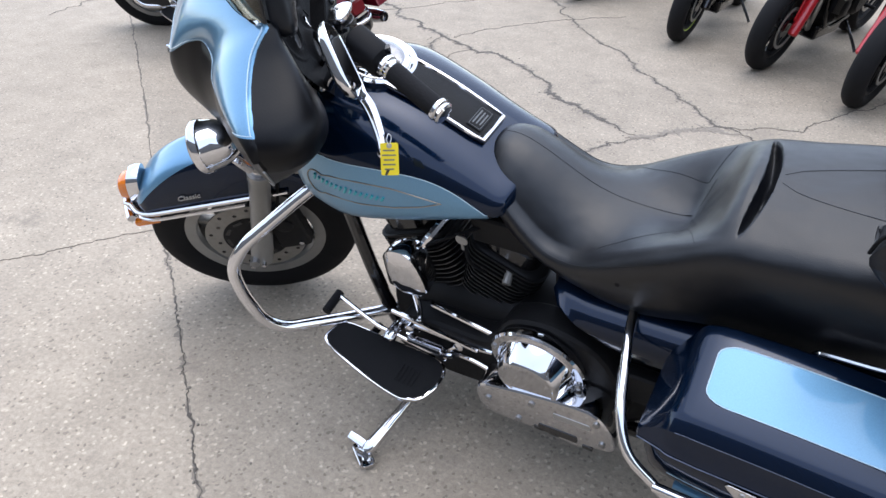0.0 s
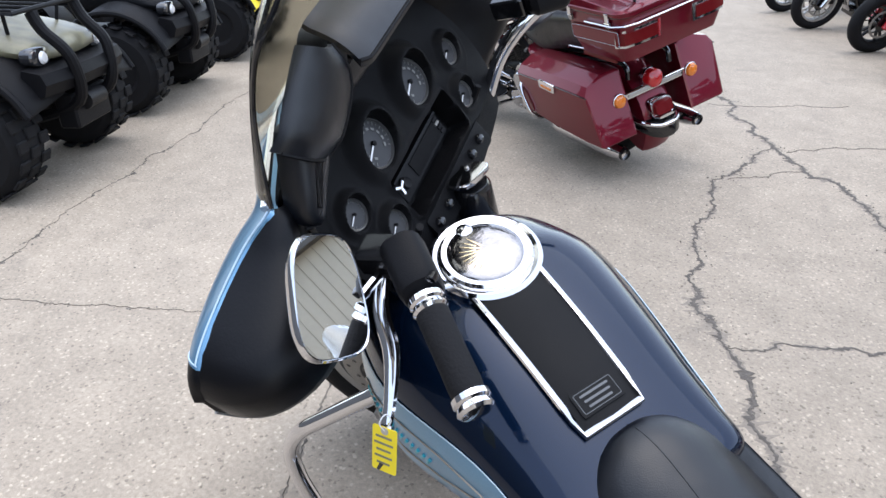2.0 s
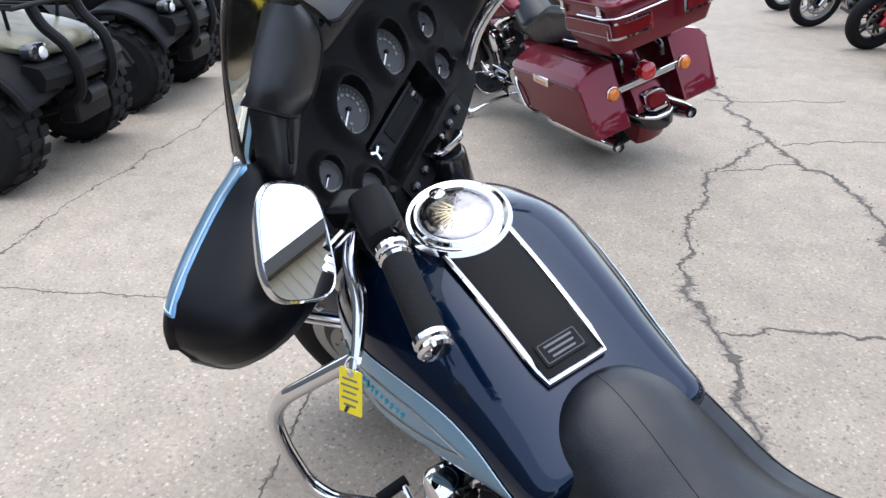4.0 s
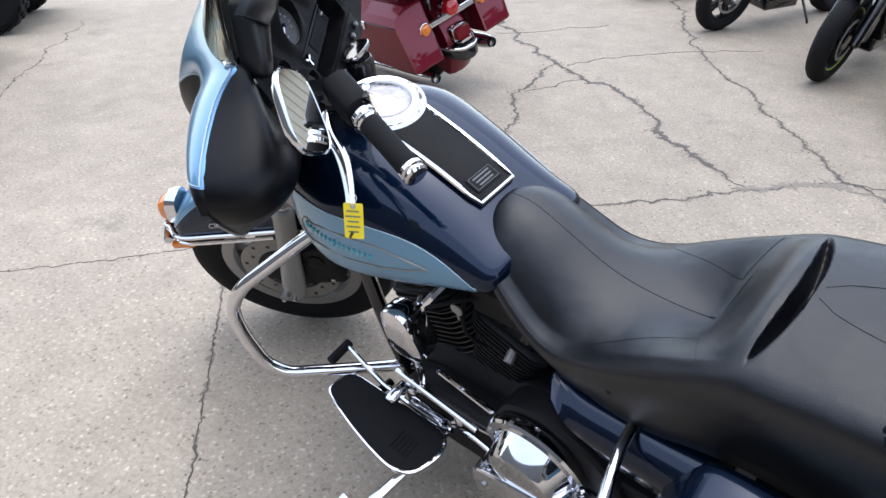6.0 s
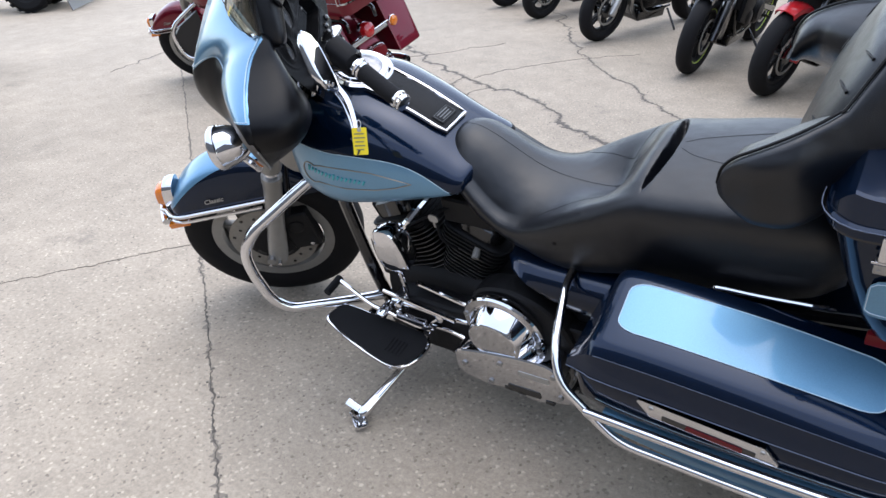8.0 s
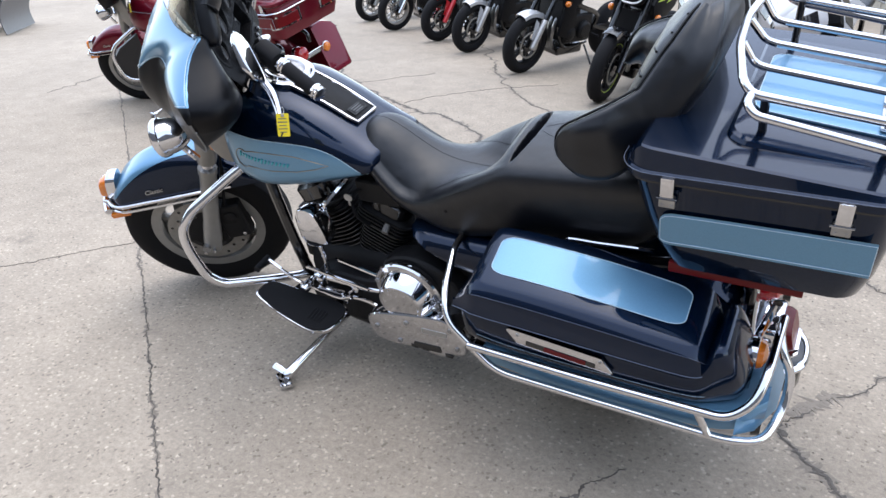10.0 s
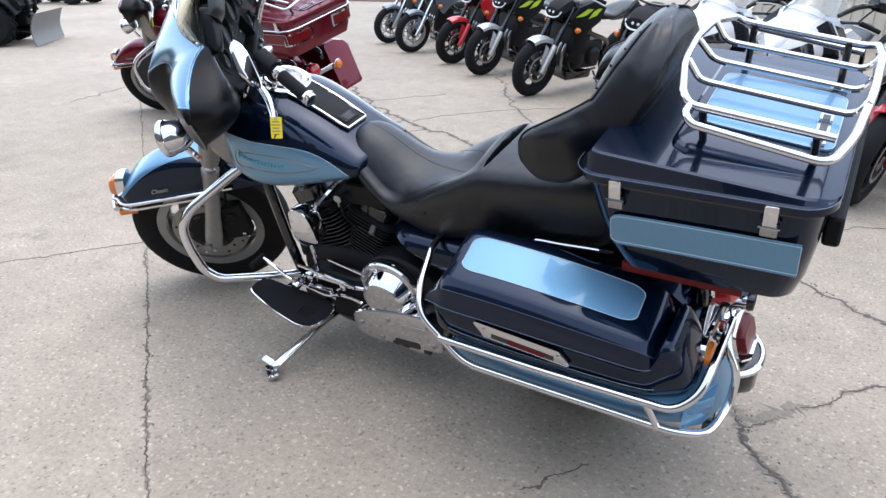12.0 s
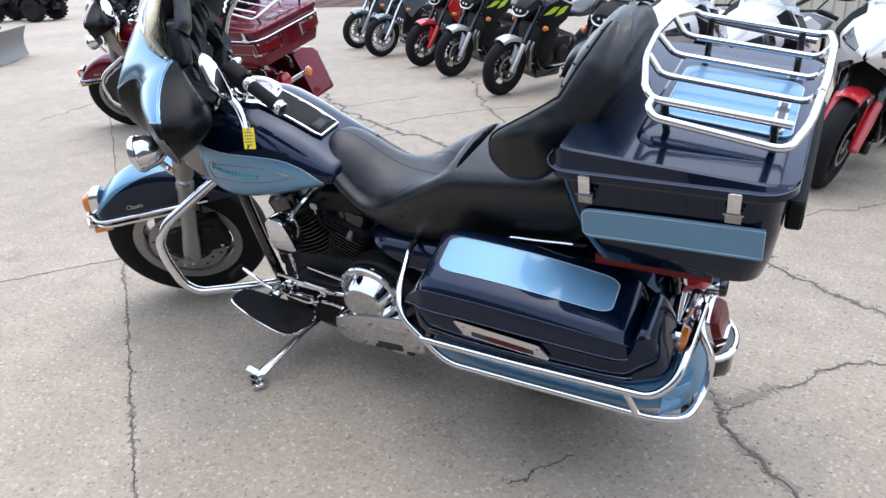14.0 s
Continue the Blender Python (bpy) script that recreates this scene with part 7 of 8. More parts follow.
def roadster(m, label, body, fender, slider, rim=None, stripe=None, accent=None, cowl=None, retro=False, sport=False):
    """A parked road motorcycle, front wheel at its own origin, rear along x."""
    b = thing("motorcycle", label, "motorcycle", m, "motorcycles in the row")
    rim = rim or ENGINE
    road_wheel(b, (0, 0, 0.30), 0.30, 0.12, rim, stripe=stripe)
    road_wheel(b, (1.42, 0, 0.31), 0.31, 0.18, rim, stripe=stripe)
    d = Vector((math.sin(radians(25)), 0, math.cos(radians(25))))
    for s in (-1, 1):
        leg = part("fork_leg", lathe([(0, 0.024), (0.01, 0.032), (0.30, 0.030), (0.31, 0.026)], (-0.005, s * 0.105, 0.27), d, 16), slider, b, "fork slider")
        part("fork_tube", lathe([(0, 0.023), (0.42, 0.023)], Vector((-0.005, s * 0.105, 0.27)) + d * 0.30, d, 14), CHROME if retro else GLOSSBLACK, leg)
        part("caliper", box(0.10, s * 0.075, 0.36, 0.06, 0.04, 0.10, 0.012), ENGINE, leg)
    rows = []
    for i in range(15):
        a = radians(50 + 66 * i / 14)
        c, e = Vector((0.325 * math.cos(a), 0, 0.30 + 0.325 * math.sin(a))), Vector((math.cos(a), 0, math.sin(a)))
        rows.append([c + Vector((0, y, 0)) + e * h for y, h in ((-0.066, -0.045), (-0.064, -0.012), (-0.042, 0.004), (0, 0.010), (0.042, 0.004), (0.064, -0.012), (0.066, -0.045), (0.060, -0.014), (0, 0.005), (-0.060, -0.014))])
    ff = part("front_fender", loft(rows, True, True), fender, b, "painted front fender")
    for s in (-1, 1):
        part("fender_stay", slab([(-0.03, 0), (0.05, 0), (0.05, 0.16), (0.0, 0.20)], 0.006, axes((0.02, s * 0.078, 0.36), (1, 0, 0), (0.3, 0, 1)), 0.002), fender, ff)
    # front end
    if retro:
        hl = part("headlamp", lathe([(0.10, 0.02), (0.09, 0.06), (0.04, 0.085), (0.0, 0.09), (-0.012, 0.088)], (0.17, 0, 0.90), (1, 0, 0.1), 24), CHROME, b, "round chrome headlamp")
        part("lens", lathe([(-0.008, 0.084), (-0.02, 0.05), (-0.024, 0)], (0.17, 0, 0.90), (1, 0, 0.1), 24), GLASSDARK, hl)
    else:
        rows = []
        for x, hw, z0, z1 in ((0.085, 0.045, 0.835, 0.870), (0.100, 0.095, 0.805, 0.910), (0.150, 0.120, 0.785, 0.950), (0.230, 0.115, 0.800, 0.985), (0.310, 0.090, 0.830, 1.000), (0.350, 0.050, 0.870, 0.98)):
            zm = z0 + 0.55 * (z1 - z0)
            rows.append([(x, y * hw, z) for y, z in ((-0.35, z0), (-0.80, z0 + 0.18 * (z1 - z0)), (-1.0, zm), (-0.72, z1 - 0.012), (-0.25, z1), (0.25, z1), (0.72, z1 - 0.012), (1.0, zm), (0.80, z0 + 0.18 * (z1 - z0)), (0.35, z0))])
        hl = part("headlamp_cowl", loft(rows), cowl or PLASTIC, b, "dark angular headlamp cowl", 20)
        part("light_strip", tube([(0.118, -0.104, 0.885), (0.098, -0.078, 0.838), (0.080, -0.040, 0.822), (0.076, 0, 0.820), (0.080, 0.040, 0.822), (0.098, 0.078, 0.838), (0.118, 0.104, 0.885)], 0.0075, 8), WHITE, hl, "white light strip")
        for s in (-1, 1):
            part("headlamp", lathe([(0, 0.014), (-0.008, 0.011), (-0.01, 0)], (0.092, s * 0.024, 0.868), (1, 0, 0), 12), WHITE, hl)
    bar = part("handlebar", tube([(0.42, -0.38, 1.03), (0.38, -0.26, 1.06), (0.34, -0.08, 1.02), (0.34, 0.08, 1.02), (0.38, 0.26, 1.06), (0.42, 0.38, 1.03)], 0.012, 10), GLOSSBLACK, b, "black handlebar")
    for s in (-1, 1):
        part("grip", tube([(0.375, s * 0.27, 1.058), (0.42, s * 0.385, 1.028)], 0.018, 12, smooth=False), RUBBER, bar)
        part("lever", tube([(0.34, s * 0.25, 1.045), (0.33, s * 0.32, 1.04), (0.36, s * 0.41, 1.02)], 0.006, 6), ALU, bar)
        mi = part("mirror_stem", tube([(0.37, s * 0.26, 1.07), (0.36, s * 0.32, 1.16), (0.37, s * 0.36, 1.19)], 0.006, 6), GLOSSBLACK, bar)
        part("mirror_head", loft([[(0.37 + h, s * 0.38 + a * k, 1.205 + c * k) for a, c in oval(0.065, 0.035, 16, 2.5)] for h, k in ((-0.03, 0.5), (-0.02, 0.9), (0, 1.0), (0.004, 0.95))]), GLOSSBLACK, mi)
        blob(b, "turn_signal", [(0.27, 0.012, 0.71, 0.73), (0.29, 0.026, 0.690, 0.750), (0.33, 0.02, 0.70, 0.74)], AMBER, "amber turn signal", 12, 2.2, 6, s * 0.21)
    # body
    tk = blob(b, "fuel_tank", [(0.36, 0.06, 0.80, 0.92), (0.40, 0.12, 0.74, 0.98), (0.52, 0.155, 0.72, 1.02), (0.66, 0.145, 0.73, 0.99), (0.78, 0.09, 0.76, 0.90), (0.82, 0.05, 0.78, 0.86)], body, "painted fuel tank")
    blob(b, "seat", [(0.76, 0.06, 0.78, 0.86), (0.84, 0.115, 0.76, 0.855), (0.98, 0.14, 0.77, 0.84), (1.10, 0.13, 0.78, 0.88), (1.30, 0.11, 0.82, 0.93), (1.42, 0.06, 0.86, 0.93)], VINYL, "black seat")
    blob(b, "tail", [(1.05, 0.08, 0.74, 0.80), (1.20, 0.10, 0.75, 0.85), (1.40, 0.08, 0.82, 0.90), (1.52, 0.03, 0.86, 0.90)], body, "painted tail")
    part("tail_lamp", box(1.53, 0, 0.87, 0.03, 0.09, 0.035, 0.01), REDLENS, b)
    for s in (-1, 1):
        sm = axes((0.42, s * 0.185, 0.80), (1, s * 0.14, 0), (0, 0, 1))
        sh = part("tank_shroud", slab([(-0.20, 0.02), (-0.12, 0.14), (0.06, 0.20), (0.24, 0.14), (0.20, 0.0), (0.06, -0.10), (-0.02, -0.20), (-0.10, -0.16)], 0.034, sm @ Matrix.Translation((0, 0, -0.017)), 0.010), accent or body, b, "angular tank side shroud")
        if accent:
            for pts in ([(-0.15, 0.045), (-0.02, 0.125), (0.06, 0.125), (0.00, 0.075), (-0.05, 0.055)], [(0.02, 0.03), (0.07, 0.10), (0.13, 0.13), (0.18, 0.13), (0.12, 0.06)]):
                part("graphic", slab(pts, 0.002, sm @ Matrix.Translation((0, 0, -s * 0.0185 - 0.001))), LIME, sh, "lime graphic", smooth=0)
        part("radiator_shroud", slab([(-0.08, -0.18), (-0.05, 0.14), (0.10, 0.16), (0.16, -0.08), (0.06, -0.22)], 0.03, axes((0.36, s * 0.175, 0.58), (1, s * 0.05, 0), (0, 0, 1)) @ Matrix.Translation((0, 0, -0.015)), 0.008), PLASTIC, b, "black radiator shroud")
        part("frame_spar", tube([(0.36, s * 0.08, 0.86), (0.55, s * 0.15, 0.68), (0.90, s * 0.14, 0.56), (0.95, s * 0.10, 0.42)], 0.026, 8), GLOSSBLACK, b)
        part("swing_arm", tube([(0.92, s * 0.10, 0.42), (1.42, s * 0.12, 0.31)], 0.028, 8, smooth=False), GLOSSBLACK, b)
    for s in (-1, 1):
        part("foot_peg", tube([(0.86, s * 0.16, 0.36), (0.86, s * 0.26, 0.36)], 0.012, 8, smooth=False), RUBBER, b)
        part("brake_hose", tube([(0.36, s * 0.10, 0.98), (0.22, s * 0.14, 0.80), (0.16, s * 0.13, 0.60), (0.11, s * 0.10, 0.40)], 0.006, 6), PLASTIC, b)
        part("frame_rail", tube([(0.34, s * 0.06, 0.74), (0.36, s * 0.12, 0.40), (0.50, s * 0.13, 0.24), (0.85, s * 0.12, 0.26)], 0.014, 8), GLOSSBLACK, b)
        part("crank_cover", lathe([(0, 0.075), (0.025, 0.07), (0.04, 0.045), (0.041, 0)], (0.47, s * 0.165, 0.40), (0, s, 0), 20), ENGINE, b)
    for k in range(5):
        part("cylinder_fin", box(0.47, 0, 0.585 + 0.022 * k, 0.20, 0.33, 0.006, 0.002, 1), ENGINE, b)
    part("chain_guard", box(1.12, -0.11, 0.40, 0.40, 0.03, 0.05, 0.01), PLASTIC, b)
    part("radiator", box(0.33, 0, 0.60, 0.05, 0.30, 0.26, 0.012), ENGINE, b, "black radiator")
    en = part("engine", box(0.62, 0, 0.44, 0.42, 0.34, 0.30, 0.05, 3), ENGINE, b, "black engine")
    part("engine_head", box(0.50, 0, 0.64, 0.24, 0.30, 0.16, 0.03, 3, m=None), ENGINE, en)
    for s in (-1, 1):
        part("clutch_cover", lathe([(0, 0.10), (0.03, 0.095), (0.05, 0.07), (0.052, 0)], (0.68, s * 0.165, 0.42), (0, s, 0), 24), ENGINE, en)
    ex = None
    for y in (-0.09, -0.03, 0.03, 0.09):
        pipe_ = tube([(0.38, y, 0.62), (0.30, y, 0.50), (0.32, y * 0.8, 0.30), (0.48, y * 0.5 + 0.02, 0.19), (0.80, 0.06, 0.18)], 0.019, 8)
        ex = part("exhaust_pipe", pipe_, CHROME if retro else STEEL, b, "steel exhaust pipe")
    part("muffler", tube([(0.80, 0.06, 0.18), (0.95, 0.14, 0.24), (1.30, 0.18, 0.36), (1.36, 0.18, 0.38)], [0.03, 0.055, 0.055, 0.04], 14), ENGINE, b)
    part("belly_pan", box(0.60, 0, 0.205, 0.40, 0.24, 0.10, 0.03, 3), GLOSSBLACK, b)
    part("side_stand", tube([(0.80, -0.14, 0.24), (0.78, -0.26, 0.12), (0.77, -0.30, 0.075)], 0.011, 8), GLOSSBLACK, b)
    part("plate_hanger", tube([(1.45, 0, 0.84), (1.62, 0, 0.66), (1.66, 0, 0.56)], 0.02, 8), GLOSSBLACK, b)
    if sport:
        def hull(t, k):
            """The fairing's flank: t from nose to rear, k from bottom to top."""
            x = -0.16 + 0.86 * t
            bot = lerp_table([(0, 0.80), (0.15, 0.74), (0.35, 0.66), (0.6, 0.46), (1.0, 0.36)], t)[0]
            top = lerp_table([(0, 0.84), (0.15, 0.95), (0.35, 1.08), (0.6, 1.06), (1.0, 0.92)], t)[0]
            wide = lerp_table([(0, 0.02), (0.15, 0.15), (0.35, 0.27), (0.6, 0.31), (1.0, 0.24)], t)[0]
            y = wide * lerp_table([(0, 0.62), (0.30, 0.86), (0.55, 1.0), (0.80, 0.80), (1.0, 0.48)], k)[0]
            return x + 0.04 * (1 - k), y, bot + (top - bot) * k

        for s in (-1, 1):
            def skin(t0, t1, k0, k1, off, nt=10, nk=8):
                rows_ = [[hull(t0 + (t1 - t0) * i / nt, k0 + (k1 - k0) * j / nk) for j in range(nk + 1)] for i in range(nt + 1)]
                rows_ = [[(x, s * (y + off), z) for x, y, z in r] for r in rows_]
                return loft([r + [(x, y - s * 0.006, z) for x, y, z in r[::-1]] for r in rows_], True, True)

            fr = part("side_fairing", skin(0.0, 1.0, 0.0, 1.0, 0.0, 20, 10), body, b, "white side fairing panel", 25)
            part("fairing_patch", skin(0.28, 0.42, 0.30, 0.95, 0.003), DARKGREY, fr, "dark painted patch", 25)
            part("fairing_patch", skin(0.66, 0.80, 0.05, 0.60, 0.003), DARKGREY, fr, "dark painted patch", 25)
            part("air_opening", skin(0.46, 0.62, 0.62, 0.92, 0.004), GLOSSBLACK, fr, "dark air opening", 25)
            part("headlamp", skin(0.06, 0.22, 0.50, 0.80, 0.004), GLASSDARK, fr, "dark headlamp", 25)
            part("lower_lip", skin(0.10, 0.50, 0.0, 0.10, 0.004), GLOSSBLACK, fr, "black lower lip", 25)
            part("mirror_arm", tube([(0.16, s * 0.20, 1.10), (0.14, s * 0.30, 1.18), (0.20, s * 0.38, 1.20)], [0.014, 0.018, 0.012], 8), GLOSSBLACK, b)
            part("fairing_mirror", loft([[(0.22 + h, s * 0.41 + a * k, 1.21 + c * k) for a, c in oval(0.10, 0.045, 16, 2.5)] for h, k in ((-0.05, 0.4), (-0.03, 0.9), (0, 1.0), (0.004, 0.95))]), GLOSSBLACK, b, "black fairing mirror")
        bridge = [[(x, y * 0.97, z - 0.002), (x - 0.01, y * 0.5, z + 0.025), (x - 0.012, 0, z + 0.035), (x - 0.01, -y * 0.5, z + 0.025), (x, -y * 0.97, z - 0.002)] for x, y, z in [hull(t / 10, 1.0) for t in range(5)]]
        part("nose", loft([r + [(x, y, z - 0.02) for x, y, z in r[::-1]] for r in bridge], True, True), body, b, "white fairing nose", 30)
        ws = []
        for i in range(11):
            a = -1 + 2 * i / 10
            ws.append([(0.06 + 0.30 * t + 0.12 * a * a, a * (0.19 - 0.05 * t), 1.09 + 0.21 * t * (1 - 0.5 * a * a) - 0.05 * a * a) for t in (0, 0.33, 0.66, 1)])
        part("windscreen", loft([r + [(x + 0.004, y, z - 0.002) for x, y, z in r[::-1]] for r in ws], True, True), CLEAR, b, "clear windscreen")
        part("dash_panel", box(0.30, 0, 1.03, 0.14, 0.30, 0.06, 0.02, 2), PLASTIC, b)
    return b


def row_pose(x, y, yaw, lean=11):
    return pose(x, y, 0, lean, 0, yaw)


roadster(row_pose(-5.95, 9.5, 66), "slate blue retro motorcycle parked in the row", GREYPAINT, GREYPAINT, SILVER, ALU, retro=True)
roadster(row_pose(-5.0, 8.7, 66), "slate grey cruiser motorcycle with chrome forks", GREYPAINT, GREYPAINT, CHROME, ALU, retro=True)
roadster(row_pose(-3.9, 8.02, 66), "red motorcycle with red front fender", RED, RED, RED)
roadster(row_pose(-3.12, 7.36, 70), "black naked motorcycle with silver front fender", GLOSSBLACK, PEARL, ALU, accent=DARKGREY)
roadster(row_pose(-2.06, 6.42, 70), "black naked motorcycle with pale fender and lime graphics", GLOSSBLACK, PEARL, ALU, accent=DARKGREY)
roadster(row_pose(-0.95, 5.49, 84), "black naked motorcycle with lime rim tape", DARKGREY, GLOSSBLACK, GLOSSBLACK, stripe=LIME, accent=DARKGREY)
roadster(row_pose(-0.31, 5.08, 72), "white sport motorcycle with red forks", WHITE, RED, RED, sport=True)
roadster(row_pose(0.28, 4.60, 72), "white sport motorcycle with dark patches and red forks", WHITE, RED, RED, sport=True)
roadster(row_pose(1.00, 4.25, 74), "white sport motorcycle with red front fender", WHITE, RED, RED, sport=True)


def knobby(b, c, radius, width):
    wh = part("wheel", lathe([(-width * 0.3, 0.13), (-width * 0.2, 0.14), (width * 0.2, 0.14), (width * 0.3, 0.13)], c, n=20), GLOSSBLACK, b, "steel wheel")
    w = width / 2
    ty = part("tyre", lathe([(-w * 0.8, 0.14), (-w, 0.17), (-w, radius - 0.07), (-w * 0.75, radius - 0.025), (0, radius - 0.015), (w * 0.75, radius - 0.025), (w, radius - 0.07), (w, 0.17), (w * 0.8, 0.14)], c, n=36), RUBBER, wh, "knobbly off-road tyre")
    for k in range(18):
        a = 2 * math.pi * k / 18
        bm = bmesh.new()
        for y, off in ((-0.7, 0.0), (0.0, 0.5), (0.7, 0.0)):
            box(radius - 0.014, y * w, 0, 0.016, w * 0.60, 0.064, 0.006, 1, bm=bm, m=Matrix.Rotation(a + off * 2 * math.pi / 18, 4, (0, 1, 0)))
        bm.transform(Matrix.Translation(c))
        part("tread_block", bm, RUBBER, ty)
    return wh


def quad(m, label, paint, guard=PLASTIC, rack=True, plow=False):
    """A four-wheel all-terrain vehicle; front wheels at x = 0, rear along x."""
    b = thing("quad_bike", label, "quad bike", m, "quad bikes in a row")
    for s in (-1, 1):
        knobby(b, (0, s * 0.47, 0.325), 0.325, 0.26)
        knobby(b, (1.25, s * 0.46, 0.325), 0.325, 0.29)
        rows = []
        for i in range(13):
            a = radians(10 + 150 * i / 12)
            c = Vector((0.40 * math.cos(a), 0, 0.36 + 0.38 * math.sin(a)))
            rows.append([c + Vector((0, s * y, h)) for y, h in ((0.20, 0.05), (0.34, 0.03), (0.52, 0.0), (0.55, -0.03), (0.52, -0.02), (0.20, 0.02))])
        part("fender", loft(rows, True, True), guard if paint is OLIVE else paint, b, "moulded front fender")
        part("rear_fender", loft([[(x + 1.25, y, z) for x, y, z in r] for r in rows], True, True), paint, b, "moulded rear fender")
        part("fender_flare", tube([(0.40 * math.cos(radians(a)), s * 0.55, 0.345 + 0.38 * math.sin(radians(a))) for a in range(10, 165, 15)], 0.022, 8), guard, b, "black fender flare")
        hl = part("headlamp", loft([[(-0.33 + h, s * 0.27 + a * k, 0.72 + c * k) for a, c in oval(0.085, 0.05, 16, 2.4)] for h, k in ((-0.02, 0.5), (-0.012, 0.9), (0.0, 1.0), (0.06, 0.9))]), GLASSDARK, b, "dark headlamp")
        part("lens", lathe([(0, 0.034), (-0.012, 0.024), (-0.014, 0)], (-0.350, s * 0.27, 0.715), (1, 0, 0), 16), WHITE, hl, "clear headlamp lens")
        part("control_arm", tube([(-0.05, s * 0.12, 0.36), (0, s * 0.40, 0.31)], 0.02, 8, smooth=False), ENGINE, b)
        part("control_arm", tube([(0.1, s * 0.12, 0.44), (0, s * 0.40, 0.38)], 0.016, 8, smooth=False), ENGINE, b)
        part("bumper_tube", tube([(-0.10, s * 0.14, 0.34), (-0.42, s * 0.16, 0.46), (-0.45, s * 0.19, 0.70), (-0.34, s * 0.20, 0.84), (-0.30, s * 0.20, 0.93)], 0.032, 10), guard, b, "black bumper tube")
    blob(b, "front_cowl", [(-0.36, 0.18, 0.69, 0.74), (-0.32, 0.30, 0.68, 0.785), (-0.15, 0.34, 0.68, 0.84), (0.10, 0.28, 0.66, 0.90), (0.32, 0.20, 0.62, 0.94), (0.45, 0.14, 0.66, 0.90)], paint, "painted front cowl")
    part("grille_guard", loft([[(x, y, z) for x, z in ((-0.30 + 0.10 * abs(y), 0.52), (-0.44 + 0.30 * y * y, 0.54), (-0.47 + 0.34 * y * y, 0.60), (-0.45 + 0.34 * y * y, 0.655), (-0.30, 0.675))] for y in (-0.40, -0.36, -0.22, -0.08, 0.08, 0.22, 0.36, 0.40)]), guard, b, "black front bumper", 30)
    part("winch", lathe([(-0.09, 0.02), (-0.085, 0.05), (0.085, 0.05), (0.09, 0.02)], (-0.40, 0, 0.44), (0, 1, 0), 16), ENGINE, b, "black winch drum")
    part("skid_plate", box(-0.34, 0, 0.40, 0.12, 0.36, 0.20, 0.03, 3), guard, b)
    part("chassis", box(0.60, 0, 0.42, 1.35, 0.30, 0.26, 0.04, 3), ENGINE, b, "black chassis")
    blob(b, "seat", [(0.42, 0.10, 0.74, 0.86), (0.52, 0.14, 0.70, 0.87), (0.80, 0.16, 0.70, 0.84), (1.15, 0.18, 0.72, 0.90), (1.30, 0.14, 0.76, 0.88)], VINYL, "black seat")
    blob(b, "rear_cowl", [(0.95, 0.24, 0.66, 0.76), (1.10, 0.36, 0.66, 0.80), (1.45, 0.38, 0.66, 0.80), (1.62, 0.30, 0.68, 0.76)], paint)
    bar = part("handlebar", tube([(0.42, -0.36, 1.06), (0.36, -0.20, 1.08), (0.34, 0, 1.03), (0.36, 0.20, 1.08), (0.42, 0.36, 1.06)], 0.013, 8), GLOSSBLACK, b, "black handlebar")
    part("instrument_pod", box(0.32, 0, 1.05, 0.12, 0.14, 0.08, 0.02, 3), PLASTIC, bar)
    for s in (-1, 1):
        part("grip", tube([(0.385, s * 0.26, 1.075), (0.425, s * 0.375, 1.058)], 0.018, 10, smooth=False), RUBBER, bar)
    if rack:
        for x0, z, nm in ((-0.28, 0.95, "front_rack"), (1.10, 0.90, "rear_rack")):
            rk = part(nm, tube([(x0 - 0.04, -0.38, z), (x0 - 0.04, 0.38, z), (x0 + 0.45, 0.36, z + 0.01), (x0 + 0.45, -0.36, z + 0.01)], 0.013, 8, smooth=False, closed=True), DARKGREY, b, "black tube rack")
            for k in range(6):
                part("rack_bar", tube([(x0 - 0.04, -0.30 + 0.12 * k, z), (x0 + 0.45, -0.30 + 0.12 * k, z + 0.01)], 0.009, 6, smooth=False), DARKGREY, rk)
            for s in (-1, 1):
                part("rack_leg", tube([(x0 + 0.1, s * 0.25, z), (x0 + 0.12, s * 0.22, z - 0.15)], 0.010, 6, smooth=False), DARKGREY, rk)
    if plow:
        rows = [[(-0.66 + 0.06 * math.sin(k / 8 * math.pi) - 0.05 * k / 8, y, 0.02 + 0.48 * k / 8) for k in range(9)] for y in [-0.75 + 1.5 * j / 10 for j in range(11)]]
        bl = part("plow_blade", loft([r + [(x + 0.015, y, z) for x, y, z in r[::-1]] for r in rows], True, True), PLOWGREY, b, "curved grey steel snow plow blade")
        part("plow_frame", tube([(-0.62, -0.2, 0.20), (-0.2, -0.15, 0.22), (0.3, -0.15, 0.24)], 0.03, 8), GLOSSBLACK, bl, "black plow frame")
        part("plow_frame", tube([(-0.62, 0.2, 0.20), (-0.2, 0.15, 0.22), (0.3, 0.15, 0.24)], 0.03, 8), GLOSSBLACK, bl)
    return b


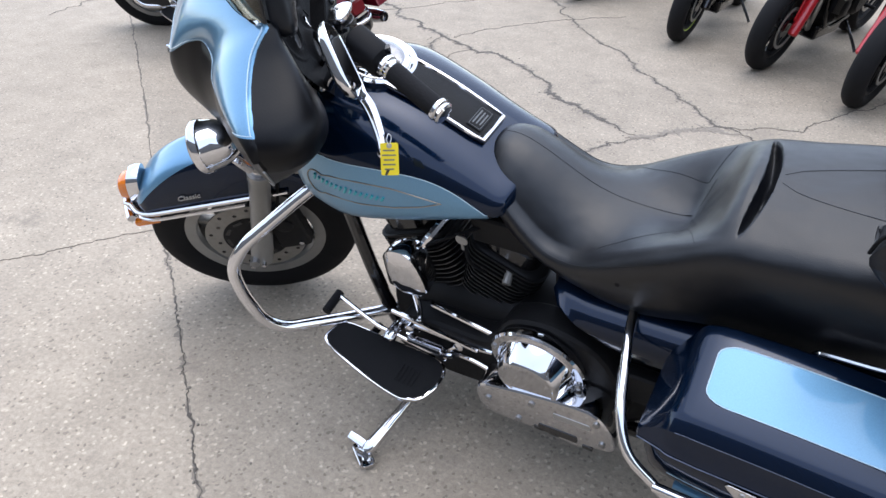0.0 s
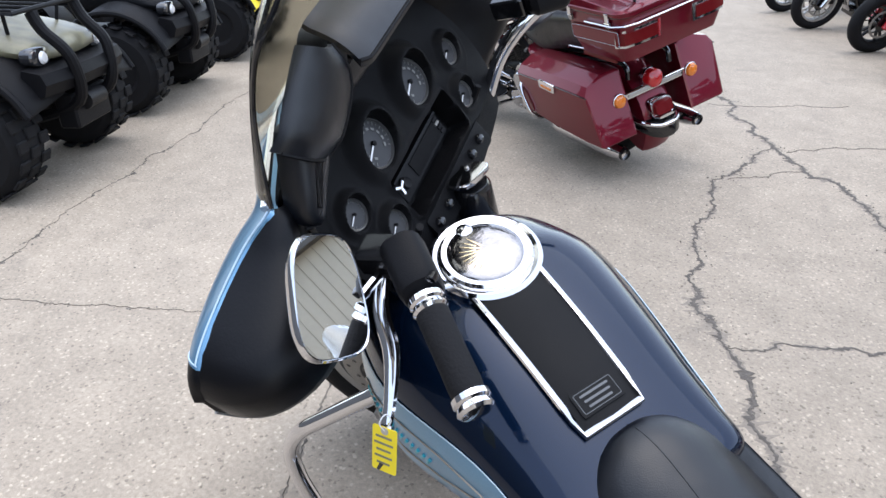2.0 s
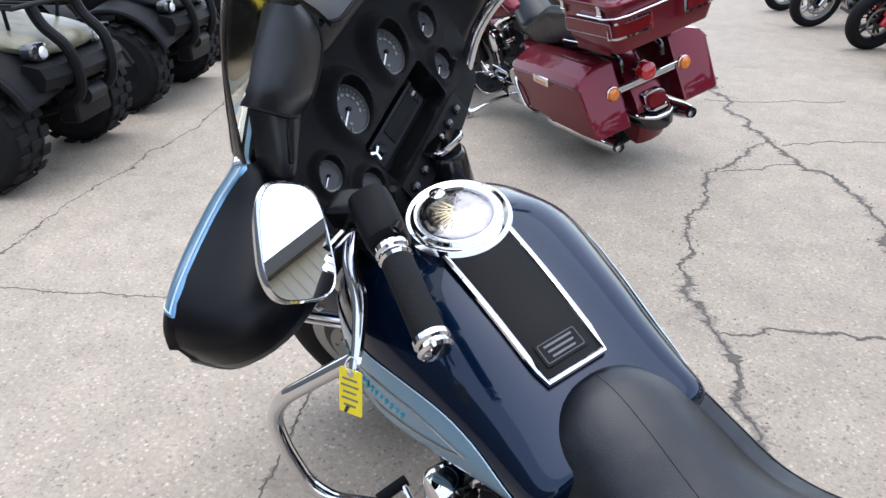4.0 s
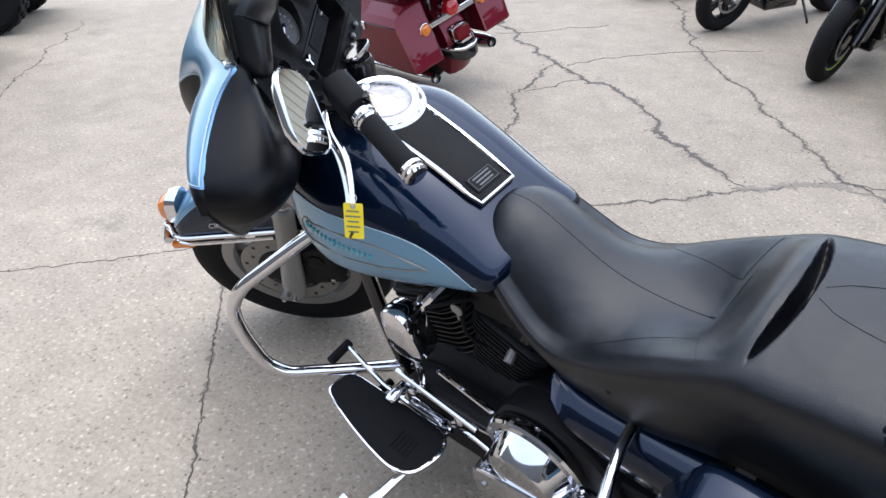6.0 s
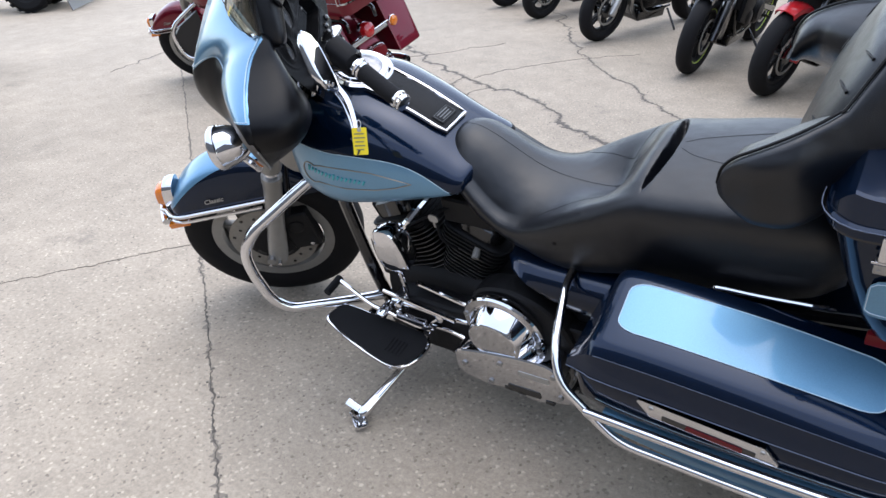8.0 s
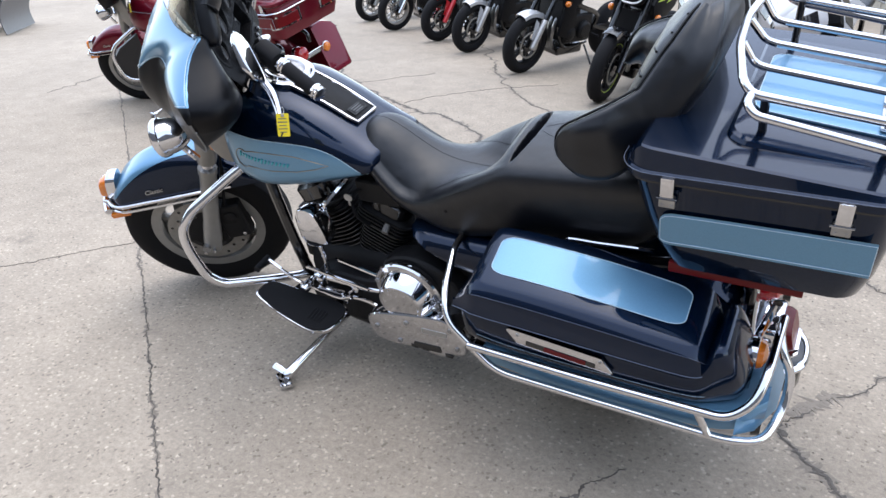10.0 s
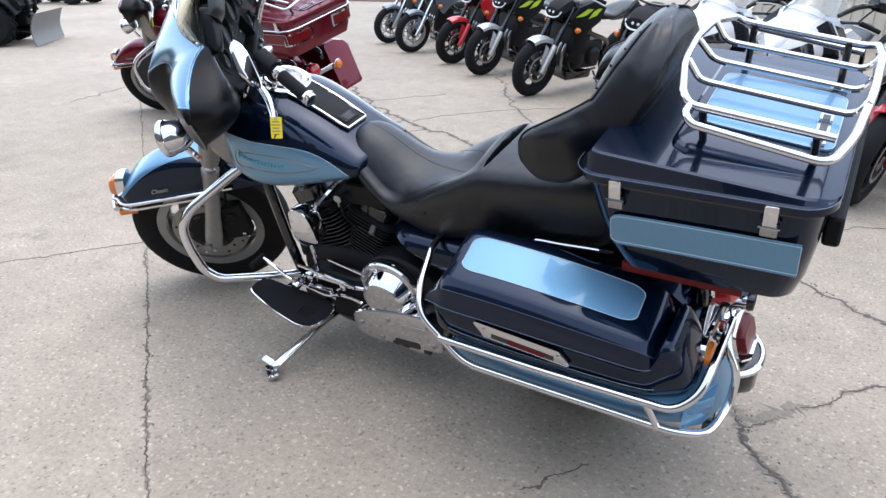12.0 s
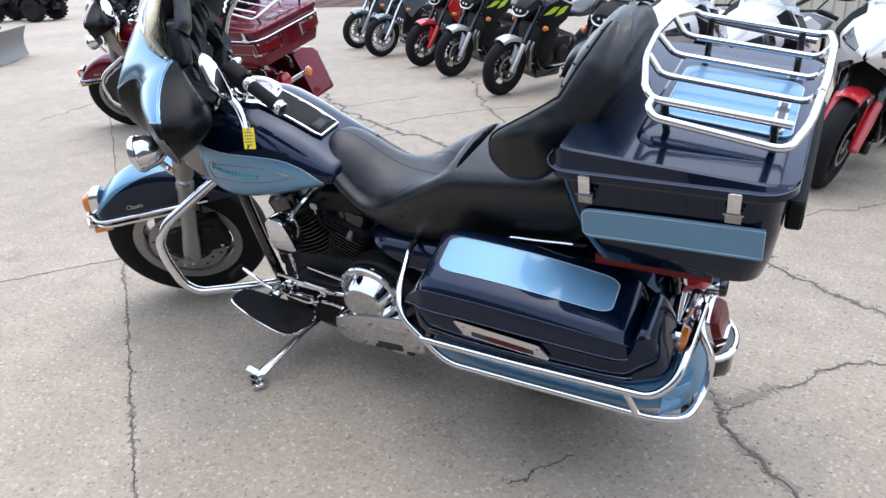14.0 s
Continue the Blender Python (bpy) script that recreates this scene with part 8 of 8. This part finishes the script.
# front axles lie along the lot's left joint, noses towards the touring bikes
QUAD_YAW = 235
quad(pose(-4.62, 0.74, 0, 0, 0, QUAD_YAW), "tan quad bike with black racks and bumper", OLIVE)
quad(pose(-5.95, 1.66, 0, 0, 0, QUAD_YAW), "dark green-grey quad bike with black bumper", DARKGREY)
quad(pose(-7.4, 2.75, 0, 0, 0, QUAD_YAW), "yellow quad bike with black tyres", YELLOW, rack=False)
PLOW_POSE = pose(-11.15, 6.15, 0, 0, 0, 222)
quad(PLOW_POSE, "black quad bike with a grey snow plow blade", DARKGREY, plow=True)
quad(pose(-18.6, 12.6, 0, 0, 0, 200), "black quad bike far across the lot", DARKGREY)

MAROON_POSE = pose(-3.32, 3.88, 0, 14.3, 0, -4.5)
red_bike = touring("maroon touring motorcycle leaning on its side stand", dict(main=MAROON, accent=MAROON, bra=True, emblem=False), 30, MAROON_POSE)


def price_tag(m, label):
    """A yellow card on a string."""
    t = thing("price_tag", label, "tag", m)
    part("card", slab(rounded(0.033, 0.062, 0.003, 3, 0, -0.042), 0.0008), YELLOW, t, smooth=0)
    for k, w in enumerate((0.022, 0.026, 0.020, 0.024, 0.018)):
        part("text_bar", slab(rounded(w, 0.0030, 0.001, 2, -0.001, -0.025 - 0.009 * k), 0.0004, Matrix.Translation((0, 0, 0.0009))), OLIVE, t, smooth=0)
    part("ink_mark", slab([(-0.010, -0.072), (-0.005, -0.060), (0.0, -0.062), (-0.006, -0.073)], 0.0004, Matrix.Translation((0, 0, 0.0009))), INK, t, smooth=0)
    part("eyelet", lathe([(0, 0.005), (0.0015, 0.005), (0.0015, 0.0025)], (0, -0.016, 0), (0, 0, 1), 12), ALU, t)
    part("string", tube([(0, -0.016, 0.001), (-0.004, -0.004, 0.006), (0.0, 0.006, 0.0), (0.004, -0.004, -0.006), (0, -0.016, -0.001)], 0.0008, 5), WHITE, t)
    return t


lever_end = BIKE @ (steering(38) @ Vector((-0.802, -0.470, 1.108)))
price_tag(axes(lever_end + Vector((0.024, -0.012, 0.034)), (0.84, 0.50, 0.0), (-0.06, 0.1, 1.0)), "yellow paper price tag hanging from the clutch lever")
tag_two = MAROON_POSE @ (steering(30) @ Vector((-0.802, -0.470, 1.108)))
price_tag(axes(tag_two + Vector((0.004, -0.012, -0.004)), (0.90, -0.40, 0.0), (0.0, 0.0, 1.0)), "yellow paper price tag on the maroon motorcycle")
